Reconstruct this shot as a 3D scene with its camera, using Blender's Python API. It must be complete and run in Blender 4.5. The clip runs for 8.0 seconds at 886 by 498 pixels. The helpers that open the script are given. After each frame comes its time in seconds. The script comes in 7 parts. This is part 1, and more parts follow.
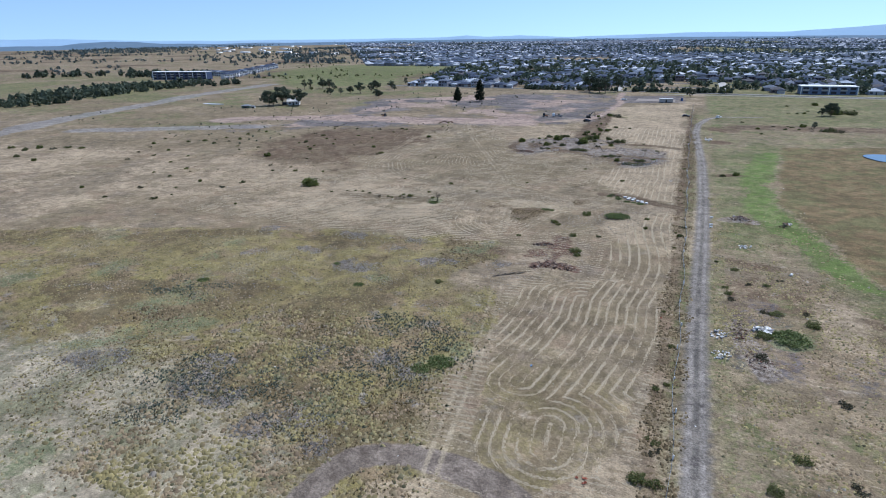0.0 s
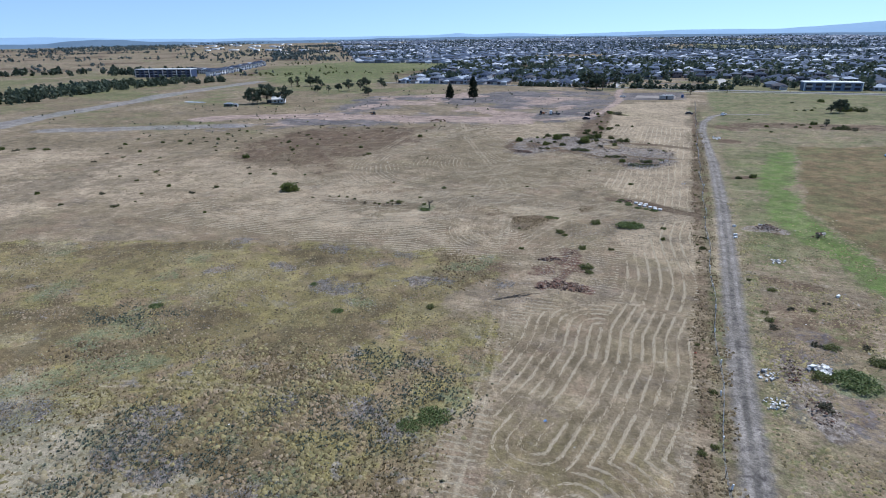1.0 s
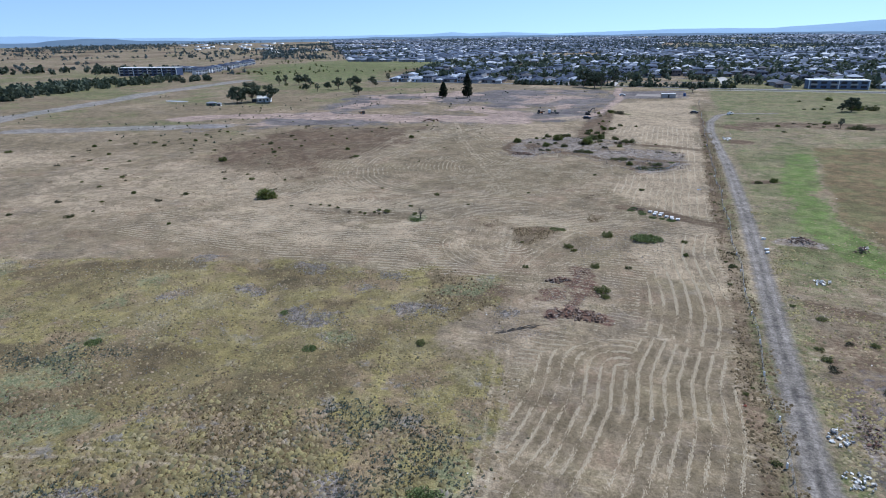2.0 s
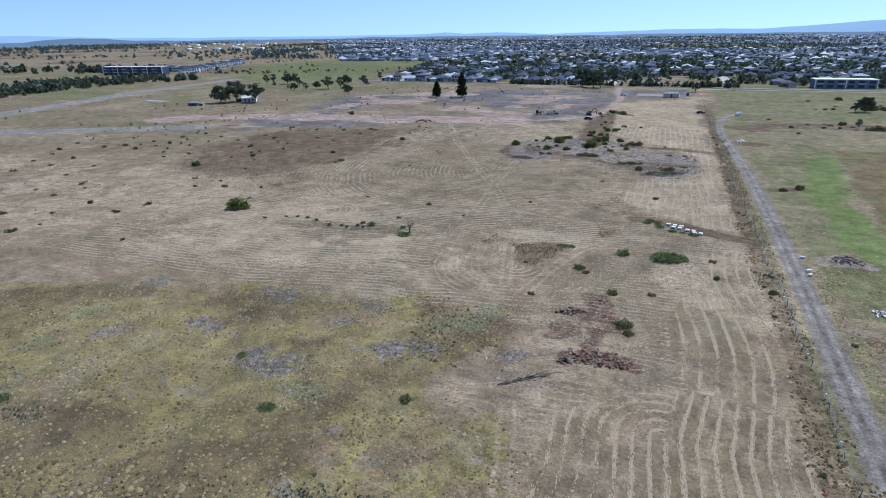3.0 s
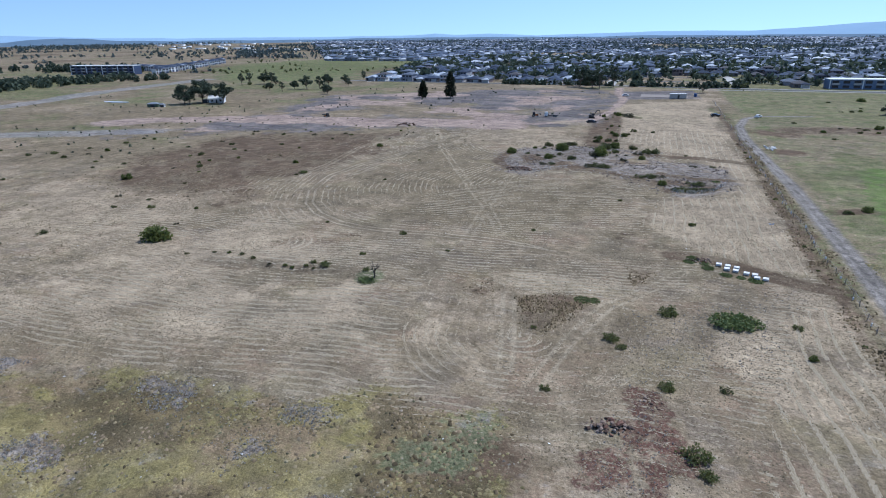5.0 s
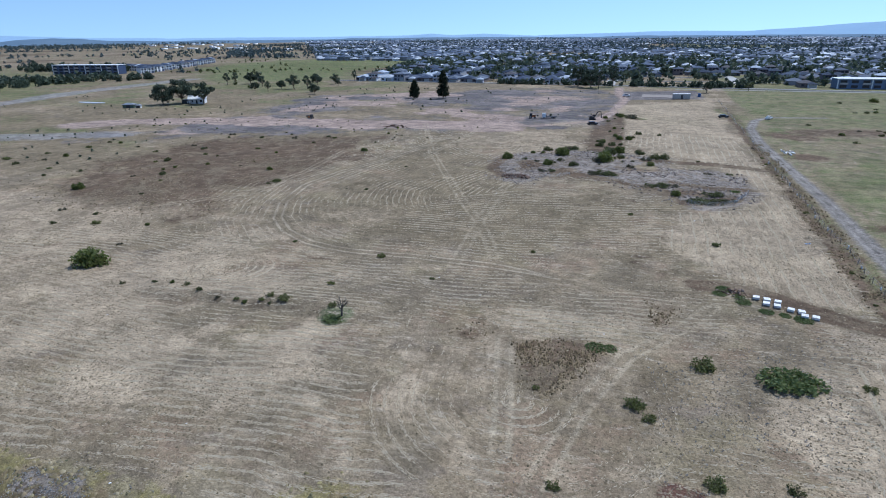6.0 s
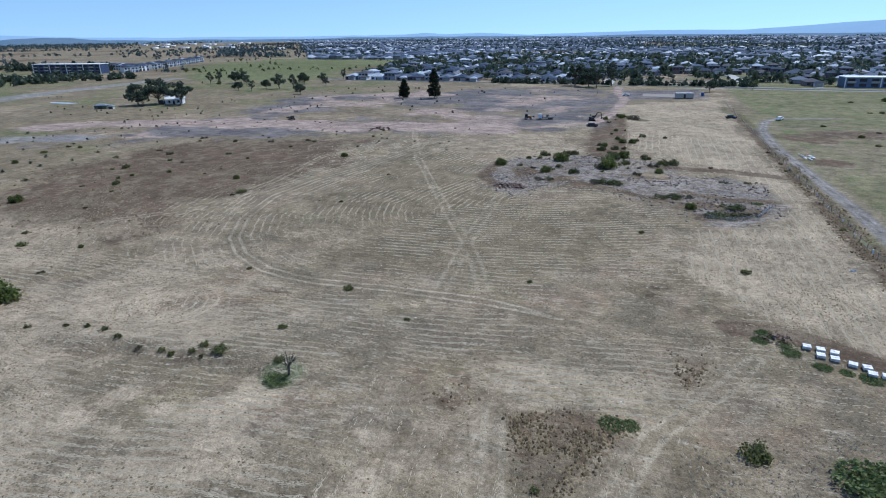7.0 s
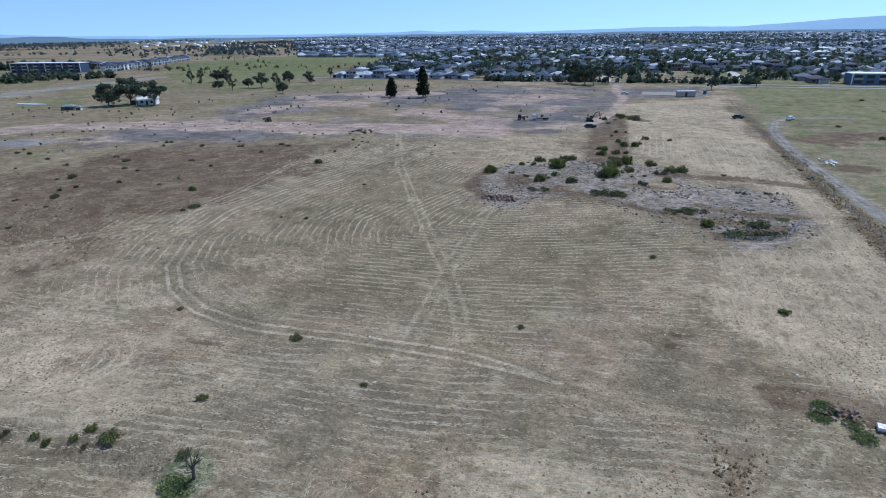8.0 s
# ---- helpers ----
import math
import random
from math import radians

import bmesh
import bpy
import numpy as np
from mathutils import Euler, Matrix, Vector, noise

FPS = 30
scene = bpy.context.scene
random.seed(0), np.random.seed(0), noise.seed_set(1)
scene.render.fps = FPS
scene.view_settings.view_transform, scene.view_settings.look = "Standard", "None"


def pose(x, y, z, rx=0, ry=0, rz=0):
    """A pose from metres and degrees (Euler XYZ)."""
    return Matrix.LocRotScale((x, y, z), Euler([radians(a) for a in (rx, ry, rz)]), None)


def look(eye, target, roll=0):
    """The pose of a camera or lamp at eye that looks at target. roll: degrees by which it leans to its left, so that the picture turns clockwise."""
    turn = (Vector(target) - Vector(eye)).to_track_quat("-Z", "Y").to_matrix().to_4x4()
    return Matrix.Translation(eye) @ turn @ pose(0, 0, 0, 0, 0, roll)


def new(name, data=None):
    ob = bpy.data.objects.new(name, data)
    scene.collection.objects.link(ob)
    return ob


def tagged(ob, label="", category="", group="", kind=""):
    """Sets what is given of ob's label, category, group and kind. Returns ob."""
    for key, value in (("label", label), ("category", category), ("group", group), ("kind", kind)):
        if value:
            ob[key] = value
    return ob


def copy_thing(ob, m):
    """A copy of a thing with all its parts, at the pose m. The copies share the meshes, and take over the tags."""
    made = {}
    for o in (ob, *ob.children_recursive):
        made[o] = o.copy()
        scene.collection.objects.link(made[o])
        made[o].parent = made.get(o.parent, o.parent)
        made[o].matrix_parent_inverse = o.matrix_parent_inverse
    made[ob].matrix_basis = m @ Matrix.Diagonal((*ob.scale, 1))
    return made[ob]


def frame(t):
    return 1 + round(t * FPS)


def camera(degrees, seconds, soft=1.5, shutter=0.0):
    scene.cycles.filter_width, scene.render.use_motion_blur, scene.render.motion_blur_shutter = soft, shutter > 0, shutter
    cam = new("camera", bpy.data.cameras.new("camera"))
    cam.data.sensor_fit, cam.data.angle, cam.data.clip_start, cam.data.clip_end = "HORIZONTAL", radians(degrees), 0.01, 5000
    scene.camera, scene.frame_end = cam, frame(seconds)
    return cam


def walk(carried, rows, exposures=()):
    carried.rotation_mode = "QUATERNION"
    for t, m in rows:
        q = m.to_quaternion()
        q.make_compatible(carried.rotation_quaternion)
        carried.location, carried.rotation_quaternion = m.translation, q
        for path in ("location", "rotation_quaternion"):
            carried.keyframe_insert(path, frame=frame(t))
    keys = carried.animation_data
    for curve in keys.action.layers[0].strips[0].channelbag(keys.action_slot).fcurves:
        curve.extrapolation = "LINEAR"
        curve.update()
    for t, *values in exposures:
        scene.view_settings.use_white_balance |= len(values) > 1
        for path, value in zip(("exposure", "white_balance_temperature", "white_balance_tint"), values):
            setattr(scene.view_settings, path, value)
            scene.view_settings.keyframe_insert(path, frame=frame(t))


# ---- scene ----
cam = camera(74.0, 8.0, soft=1.0)
PATH = [
    (0.0, 0.00, 0.00, 50.00, 22.655, -20.039, -0.825),
    (0.5, -3.53, 8.40, 48.80, 22.263, -20.149, -0.873),
    (1.0, -6.94, 16.81, 47.60, 21.903, -20.222, -0.895),
    (1.5, -10.21, 25.21, 46.40, 21.571, -20.263, -0.895),
    (2.25, -14.87, 37.82, 44.64, 21.120, -20.275, -0.864),
    (3.0, -19.21, 50.46, 42.92, 20.717, -20.247, -0.808),
    (3.5, -21.92, 58.91, 41.82, 20.470, -20.213, -0.764),
    (4.0, -24.49, 67.38, 40.75, 20.236, -20.174, -0.719),
    (4.5, -26.91, 75.87, 39.73, 20.014, -20.136, -0.677),
    (5.25, -30.24, 88.68, 38.28, 19.694, -20.090, -0.631),
    (6.0, -33.22, 101.57, 36.97, 19.382, -20.077, -0.614),
    (6.5, -35.01, 110.22, 36.17, 19.173, -20.094, -0.627),
    (7.0, -36.63, 118.92, 35.45, 18.960, -20.139, -0.665),
    (7.5, -38.08, 127.67, 34.80, 18.741, -20.217, -0.731),
    (8.0, -39.35, 136.48, 34.24, 18.511, -20.333, -0.830),
]
walk(cam, [(t, pose(x, y, z, 90 + pitch, 0, yaw) @ pose(0, 0, 0, 0, 0, roll)) for t, x, y, z, yaw, pitch, roll in PATH],
     exposures=[(0.0, 0.35, 5980, 9), (4.0, 0.32, 5780, 9), (8.0, 0.23, 5620, 6)])

# ---- light: a high summer sun ahead and to the right, clear sky ----
SUN_AZ, SUN_EL = 38.0, 58.0
world = bpy.data.worlds.new("sky")
scene.world = world
world.use_nodes = True
wn = world.node_tree.nodes
sky = wn.new("ShaderNodeTexSky")
sky.sky_type = "NISHITA"
sky.sun_disc = False
sky.sun_elevation, sky.sun_rotation = radians(SUN_EL), radians(SUN_AZ)
sky.altitude, sky.air_density, sky.dust_density, sky.ozone_density = 100, 1.0, 0.2, 3.0
wn["Background"].inputs["Strength"].default_value = 0.13
world.node_tree.links.new(sky.outputs[0], wn["Background"].inputs["Color"])
# the sky's lower edge is taken a little higher up, where the air is clear and blue
lift = wn.new("ShaderNodeMapping")
lift.inputs["Location"].default_value = (0, 0, 0.14)
lift.inputs["Scale"].default_value = (1, 1, 0.9)
world.node_tree.links.new(wn.new("ShaderNodeTexCoord").outputs["Generated"], lift.inputs["Vector"])
world.node_tree.links.new(lift.outputs[0], sky.inputs["Vector"])
sun = new("sun", bpy.data.lights.new("sun", "SUN"))
sun.data.energy, sun.data.angle, sun.data.color = 3.2, radians(0.5), (1.0, 0.965, 0.91)
az, el = radians(SUN_AZ), radians(SUN_EL)
sun.matrix_world = look((math.sin(az) * math.cos(el) * 300, math.cos(az) * math.cos(el) * 300, math.sin(el) * 300), (0, 0, 0))


# ---- fields of smooth noise and distances over the plan ----
def lattice(ix, iy, seed):
    h = np.sin(ix * 127.1 + iy * 311.7 + seed * 74.7) * 43758.5453
    return h - np.floor(h)


def patches(x, y, size, seed):
    """Smooth noise between 0 and 1 with blotches of that size in metres."""
    u, v = np.asarray(x, float) / size, np.asarray(y, float) / size
    i, j = np.floor(u), np.floor(v)
    a, b = u - i, v - j
    a, b = a * a * (3 - 2 * a), b * b * (3 - 2 * b)
    low = lattice(i, j, seed) * (1 - a) + lattice(i + 1, j, seed) * a
    top = lattice(i, j + 1, seed) * (1 - a) + lattice(i + 1, j + 1, seed) * a
    return low * (1 - b) + top * b


def cloudy(x, y, size, seed, octaves=4):
    total = sum(patches(x, y, size / 2 ** k, seed + 11 * k) / 2 ** k for k in range(octaves))
    return total / (2 - 0.5 ** (octaves - 1))


def ease(v, low, high):
    v = np.clip((v - low) / (high - low), 0, 1)
    return v * v * (3 - 2 * v)


def along(x, y, line):
    """Distance to a polyline."""
    best = np.full(np.shape(x), 1e9)
    for (ax, ay), (bx, by) in zip(line[:-1], line[1:]):
        dx, dy = bx - ax, by - ay
        k = np.clip(((x - ax) * dx + (y - ay) * dy) / (dx * dx + dy * dy), 0, 1)
        best = np.minimum(best, np.hypot(x - ax - k * dx, y - ay - k * dy))
    return best


def inside(x, y, outline):
    """Distance to an outline, positive within it."""
    ring = list(outline) + [outline[0]]
    odd = np.zeros(np.shape(x), bool)
    for (ax, ay), (bx, by) in zip(ring[:-1], ring[1:]):
        if ay != by:
            odd ^= ((ay > y) != (by > y)) & (x < (bx - ax) * (y - ay) / (by - ay) + ax)
    d = along(x, y, ring)
    return np.where(odd, d, -d)


ROAD = [(5.6, -200), (5.7, 82), (5.6, 100), (6.0, 126), (6.6, 158), (7.0, 200), (6.6, 255), (5.0, 300), (3.8, 336), (5.0, 368), (10, 394), (17, 405), (40, 410)]
MEADOW = [(-420, 60), (-181, 98), (-159, 107), (-139, 109), (-125, 119), (-106, 126), (-89, 129), (-76, 132), (-65, 131), (-56, 136), (-49, 136), (-41, 133), (-38.5, 121), (-35, 106), (-31, 88), (-28, 64), (-22, 40), (-20, -150), (-420, -150)]
SWATHS_NEAR = [(-29, 98), (-28, 110), (-21, 117.5), (-12, 121), (-1, 118), (-0.8, 98), (-1.8, 82), (-3.1, 66), (-5.8, 59), (-11, 54), (-18, 54), (-22, 61), (-25, 77)]
SWATHS_MID = [(-13, 122), (-15.5, 132), (-15, 145), (-12, 152), (-9.5, 160), (-9, 172), (-1.6, 178), (-0.8, 142), (-0.8, 120)]
ROUGH = [(-41, 135), (-35, 108), (-29, 112), (-14, 122), (-15, 150), (-9, 170), (-2, 180), (-2, 190), (-16, 187), (-26, 182), (-33, 172), (-37, 160), (-42, 148)]
# greyed dry grass at the lower left, paled further as painted lens glare
BLEACHED_GLARE = [(-260, 20), (-160, 66), (-111, 60), (-80, 66), (-64, 54), (-47, 52), (-39, 50), (-34, 42), (-30, -150), (-260, -150)]
SWATHS_FAR = [(-1.6, 191.5), (-4.5, 188.8), (-12, 192), (-19, 197), (-30, 212), (-26, 235), (-11, 240), (-6, 258), (-9, 276), (-28, 306), (-44, 317), (-52, 355), (-50, 440), (-2, 473)]
SCRUB = [(-151, 192), (-178, 212), (-198, 248), (-200, 272), (-184, 298), (-134, 310), (-119, 280), (-124, 247), (-124, 229), (-125, 213), (-130, 198), (-138, 191)]
SCRUB_CORE = [(-165, 276), (-133, 306), (-122, 275), (-131, 252), (-137, 243), (-130, 213), (-139, 202), (-157, 226)]
OUTCROP = [(-76, 275), (-75, 285), (-70, 297), (-58.5, 304), (-49, 303), (-38.5, 297), (-29, 294), (-26, 281), (-17.7, 279), (-7.5, 274.5), (-8, 260), (-13.4, 246), (-22, 241), (-27, 249), (-34, 255), (-41.5, 262), (-53, 261), (-63.5, 252), (-71, 257)]
LOOP = [(-106, 300), (-110, 274), (-116, 250), (-118, 233), (-114, 217), (-107.6, 205), (-100.8, 198), (-93, 193.5), (-87, 191.8), (-81.8, 191.1), (-74, 191.6), (-64, 192.1), (-57, 192.1), (-50, 191.1), (-44, 189.6), (-38, 187.3)]
BROWN_FIELD = [(42, 303), (180, 345), (150, 190), (42, 137), (37.5, 152), (33, 178), (28.2, 197), (30, 223)]
LUSH = [(29, 318), (41, 303), (30, 223), (29.5, 190), (42, 136), (90, 160), (60, 120), (36, 118), (28, 148), (15, 178), (16, 247)]
STRIPPED = [(-262, 262), (-233, 302), (-223, 360), (-240, 420), (-233, 446), (-160, 520), (-62, 528), (-52, 440), (-54, 364), (-78, 348), (-100, 338), (-157, 314), (-203, 292)]
GRAVEL_STRIP = [(-340, 150), (-370, 225), (-392, 275), (-404, 345), (-426, 420), (-436, 500), (-440, 560)]
PASTURE = [(-470, 600), (-455, 560), (-353, 545), (-290, 585), (-330, 714), (-334, 1000), (-500, 1050), (-620, 960), (-590, 720)]
RING = [(-36, 30), (-36, 43.6), (-35.6, 48), (-34, 51.6), (-31, 53.8), (-28, 54.7), (-22.2, 54.6), (-16.7, 53.4), (-13, 51.8), (-9, 47), (-7, 30)]
RUTS = [
    [(-127, 347), (-114, 315), (-101.5, 285), (-83, 249), (-70, 224), (-65, 215), (-60, 204), (-57, 196)],
    [(-67, 250), (-66.3, 228), (-65, 215), (-63.7, 203), (-62.5, 190)],
    [(-139, 207), (-128.3, 220), (-126.8, 232.5), (-126.3, 247), (-130.3, 278), (-124.4, 301), (-125.2, 311)],
    [(-82.3, 68.4), (-67, 72), (-52.3, 75.5)],
    [(-24, 52), (-26, 64), (-29, 88), (-33.5, 110)],
    [(-39.7, 142), (-37, 156), (-33, 168), (-26.4, 178), (-22, 186)],
    [(-48.3, 168), (-44.3, 151), (-43.5, 146)],
    [(-100, 338), (-100, 300), (-101, 278)],
    [(-120, 215), (-112, 240), (-109, 268), (-114, 300)],
    [(-128, 214), (-118, 262), (-108, 300)],
]
FOLD = [(-140, 38), (-109, 56), (-84, 70), (-77, 82), (-73.5, 92), (-71, 102), (-80, 114), (-88.5, 125)]
MOUNDS = [(-15, 168, 0.9, 7), (-25, 124, 0.7, 3.5), (-27, 140, 0.4, 4), (-40, 282, 0.7, 16), (-60, 285, 0.6, 12), (-18, 247, -0.9, 5), (-134, 331, 0.9, 5),
          (16, 175, 0.9, 3.2), (27, 173, 0.8, 1.6), (-17, 193, 0.5, 4), (13, 96, 0.4, 4), (-38, 165, 0.5, 5), (20, 104, 0.4, 4)]


def height(x, y):
    """The ground's height: nearly flat, with low swells, mounds and a hollow."""
    x, y = np.asarray(x, float), np.asarray(y, float)
    near = 1 - ease(y, 330, 450)
    near = near * (1 - ease(-x - 0.9 * y, 120, 260))
    z = (cloudy(x, y, 38, 3, 3) - 0.5) * 0.9 * near + (cloudy(x, y, 5, 9, 2) - 0.5) * 0.22 * near
    for mx, my, h, r in MOUNDS:
        z = z + h * np.exp(-((x - mx) ** 2 + (y - my) ** 2) / (r * r))
    z = z - 1.1 * ease(along(x, y, FOLD), 9, 0) + 0.5 * ease(along(x, y, [(-104, 167), (-88, 169.5), (-70, 169)]), 5, 0) - 0.5 * ease(along(x, y, [(-104, 163), (-88, 165.5), (-72, 165)]), 3, 0)
    road = 1 - ease(along(x, y, ROAD), 1.2, 3.5)
    return z * (1 - 0.8 * road) - 0.06 * road


def cover(x, y):
    """What grows or lies where, as masks from 0 to 1 over the plan."""
    x, y = np.asarray(x, float), np.asarray(y, float)
    wob = (cloudy(x, y, 14, 21, 4) - 0.5)
    m = {}
    m["meadow"] = ease(inside(x, y, MEADOW) + wob * (9 + 20 * ease(x, -62, -46) * ease(y, 70, 95)), -2.5, 3 + 3 * ease(x, -62, -46))
    m["scrub"] = np.maximum(0.8 * ease(inside(x, y, SCRUB) + wob * 26, -12, 14), ease(inside(x, y, SCRUB_CORE) + wob * 26, -9, 8))
    m["outcrop"] = ease(inside(x, y, OUTCROP) + wob * 14, -5, 5)
    east = ease(x + wob * 5, 7.5, 13)
    m["lush"] = ease(inside(x, y, LUSH) + wob * 14, -9, 9)
    m["brown_field"] = ease(inside(x, y, BROWN_FIELD) + wob * 8, -3.5, 3.5)
    m["east"] = east
    m["stripped"] = ease(inside(x, y, STRIPPED) + wob * 40, -20, 22) * (0.25 + 0.75 * ease(cloudy(x, y, 45, 41, 4), 0.34, 0.58))
    m["gravel"] = ease(10 - along(x, y, GRAVEL_STRIP) + wob * 10, -4, 4)
    m["pasture"] = ease(inside(x, y, PASTURE) + wob * 60, -15, 30)
    m["ring"] = ease(2.0 - along(x, y, RING) + wob * 1.4, -0.6, 0.6)
    m["verge"] = ease(2.6 - np.abs(x - 1.6) + wob * 2.2, -0.6, 1.0) * (1 - ease(y, 380, 480))
    m["verge_green"] = ease(5.2 - np.abs(x - 6.2) + wob * 3, -1, 1.2) * ease(y, 40, 60) * (1 - ease(y, 400, 480))
    m["swath_near"] = ease(inside(x, y, SWATHS_NEAR) + wob * 1.0, -0.3, 0.8)
    m["swath_far"] = ease(inside(x, y, SWATHS_FAR) + wob * 5.0, -2.5, 3.5)
    m["swath_mid"] = ease(inside(x, y, SWATHS_MID) + wob * 1.0, -0.3, 0.8)
    m["rough"] = ease(inside(x, y, ROUGH) + wob * 6, -4, 4)
    # dry grey grass together with the glare painted over it
    m["bleached"] = ease(inside(x, y, BLEACHED_GLARE) + wob * 18, -9, 12)
    m["wob"] = wob
    return m


ROUND_NEAR = [(-15.5, 110), (-15, 100), (-16.5, 88), (-19, 76)]
ROUND_LOW = [(-12.2, 61.8), (-12.6, 67.4)]
ROUND_MOUND = [(-46, 172), (-43.6, 155)]


def mower_rows(x, y):
    """Counts the mower's rows over the plan: whole numbers lie on a row of cut straw."""
    wob = (cloudy(x, y, 14, 21, 3) - 0.5) + 0.35 * (cloudy(x, y, 4, 23, 2) - 0.5)
    beside = np.interp(y, [76, 88, 100, 110, 125], [-19, -16.5, -15, -15.5, -14])
    left, right = along(x, y, ROUND_NEAR), along(x, y, [(-13, 128)] + ROUND_NEAR)
    near = np.minimum(np.where(x > beside, right, left), along(x, y, ROUND_LOW)) / 1.75 + 0.3 * wob
    mid = (x - 1.2 * np.sin((y - 118) / 9) + 0.03 * (y - 150) + 0.8 * wob) / 2.15
    far = (x + 1.2 * wob) / 2.1
    flat = (y - 0.09 * x + 1.2 * np.sin(x / 19) + 2.4 * wob) / 1.35
    slant = (y - 0.30 * ease(y, 188, 245) * (x + 60) + 1.5 * np.sin(x / 17) + 2.4 * wob) / 1.4
    hairpin = (along(x, y, LOOP) + 0.8 * wob) / 1.5
    round_mound = along(x, y, ROUND_MOUND)
    s = np.where(y > 191.5, np.where(x < -64, hairpin, slant), flat)
    s = np.where((round_mound < 17) & (y < 170), (round_mound + 0.9 * wob) / 1.45, s)
    for cx, cy, r in ((-98.5, 177.5, 8.5), (-53, 168.2, 5.5)):
        turn = np.hypot(x - cx, y - cy)
        s = np.where(turn < r, turn / 1.45, s)
    s = np.where(inside(x, y, SWATHS_FAR) > 0, far, s)
    s = np.where(inside(x, y, SWATHS_MID) > 0, mid, s)
    return np.where(inside(x, y, SWATHS_NEAR) > 0, near, s)


def uncut_strips(x, y, m):
    """Brown strips that the mower left: across the far plot, round the rise, by the hives and along the fence."""
    strips = [(1.0, [(-33, 287), (-26, 289), (-14, 289.5), (-1, 286)], 3.4), (1.0, [(-24, 194), (-18, 193.5), (-13, 191.5), (-7, 187), (2, 184)], 3.0), (1.0, [(-52, 400), (-49, 341), (-47, 305)], 9.0), (1.0, [(-50, 394), (-38, 384)], 4.0),
              (1.0, [(-26, 262), (-17, 258), (-9, 259)], 3.0), (1.0, [(-53.6, 264.3), (-42.5, 260.3), (-33.7, 255.2), (-26.9, 249.6)], 3.0), (1.0, [(-23, 244), (-18, 247.5), (-13, 250)], 4.5), (0.4, [(-104, 164.5), (-88, 167), (-70, 167.5)], 2.6), (0.9, [(-70, 256), (-76, 268), (-75.5, 284)], 3.0)]
    return np.maximum.reduce([share * ease(along(x, y, line) + 3 * m["wob"], wide, wide * 0.4) for share, line, wide in strips] + [0.35 * m["verge"]])


def mown_share(x, y, m):
    """How plainly the rows of cut straw show, from 0 to 1."""
    field = (1 - m["meadow"]) * (1 - ease(x, 4, 8)) * (1 - m["outcrop"]) * (1 - 0.9 * m["scrub"]) * (1 - ease(y, 300, 350)) * ease(x, -165, -120) * (1 - ease(x, -3, 0)) * (1 - 0.85 * m["rough"])
    field = field * (0.12 + 0.88 * ease(cloudy(x, y, 18, 121, 4), 0.38, 0.62))
    bare = np.maximum.reduce([ease(inside(x, y, line), -1.0, 0.6) for line in
                              ([(-46.8, 167.3), (-38.7, 170.5), (-34.9, 168.8), (-39.1, 159.1), (-41.3, 155.8), (-43.8, 157.6)], [(-31.2, 185), (-25.8, 185), (-29.5, 177)], [(-24, 87), (-20, 86), (-18, 80.5), (-21.5, 79)])])
    field = field * ease(along(x, y, LOOP), 1.8, 3.0)
    return np.maximum.reduce([m["swath_near"] * (0.45 + 0.55 * ease(y, 62, 84)), 0.9 * m["swath_mid"], 0.5 * m["swath_far"], (0.72 - 0.38 * ease(y, 166, 196)) * field]) * (1 - bare) * (1 - uncut_strips(x, y, m)) * (1 - m["ring"])


THISTLE_BEDS = [(-79, 128, 3.4), (-82, 129, 2.6), (-85, 115.5, 3.0), (-71.5, 109.5, 3.0), (-63.7, 123, 2.6), (-61.8, 129.7, 2.6), (-104.8, 125.8, 3.0), (-52, 117, 3.0), (-65, 109, 3.4), (-48, 118.3, 2.4),
                (-67.5, 63, 4.5), (-66, 57, 4.0), (-59, 56.5, 3.5), (-42.3, 75, 3.6), (-36.5, 72, 3.4), (-54, 73, 2.6), (-49.7, 51.6, 3.2), (-87, 58, 5.0), (-45.4, 56, 3.4), (-40.4, 52.7, 3.0), (-36, 122, 2.0), (-96, 108, 3.4)]


def thistle_beds(x, y):
    """Loose beds of dead thistles, by place and radius."""
    ragged = (cloudy(x, y, 3.5, 251, 3) - 0.5) * 5
    return np.maximum.reduce([ease(r - np.hypot(x - bx, (y - by) * 1.15) + ragged, -1.2, 1.2) for bx, by, r in THISTLE_BEDS])


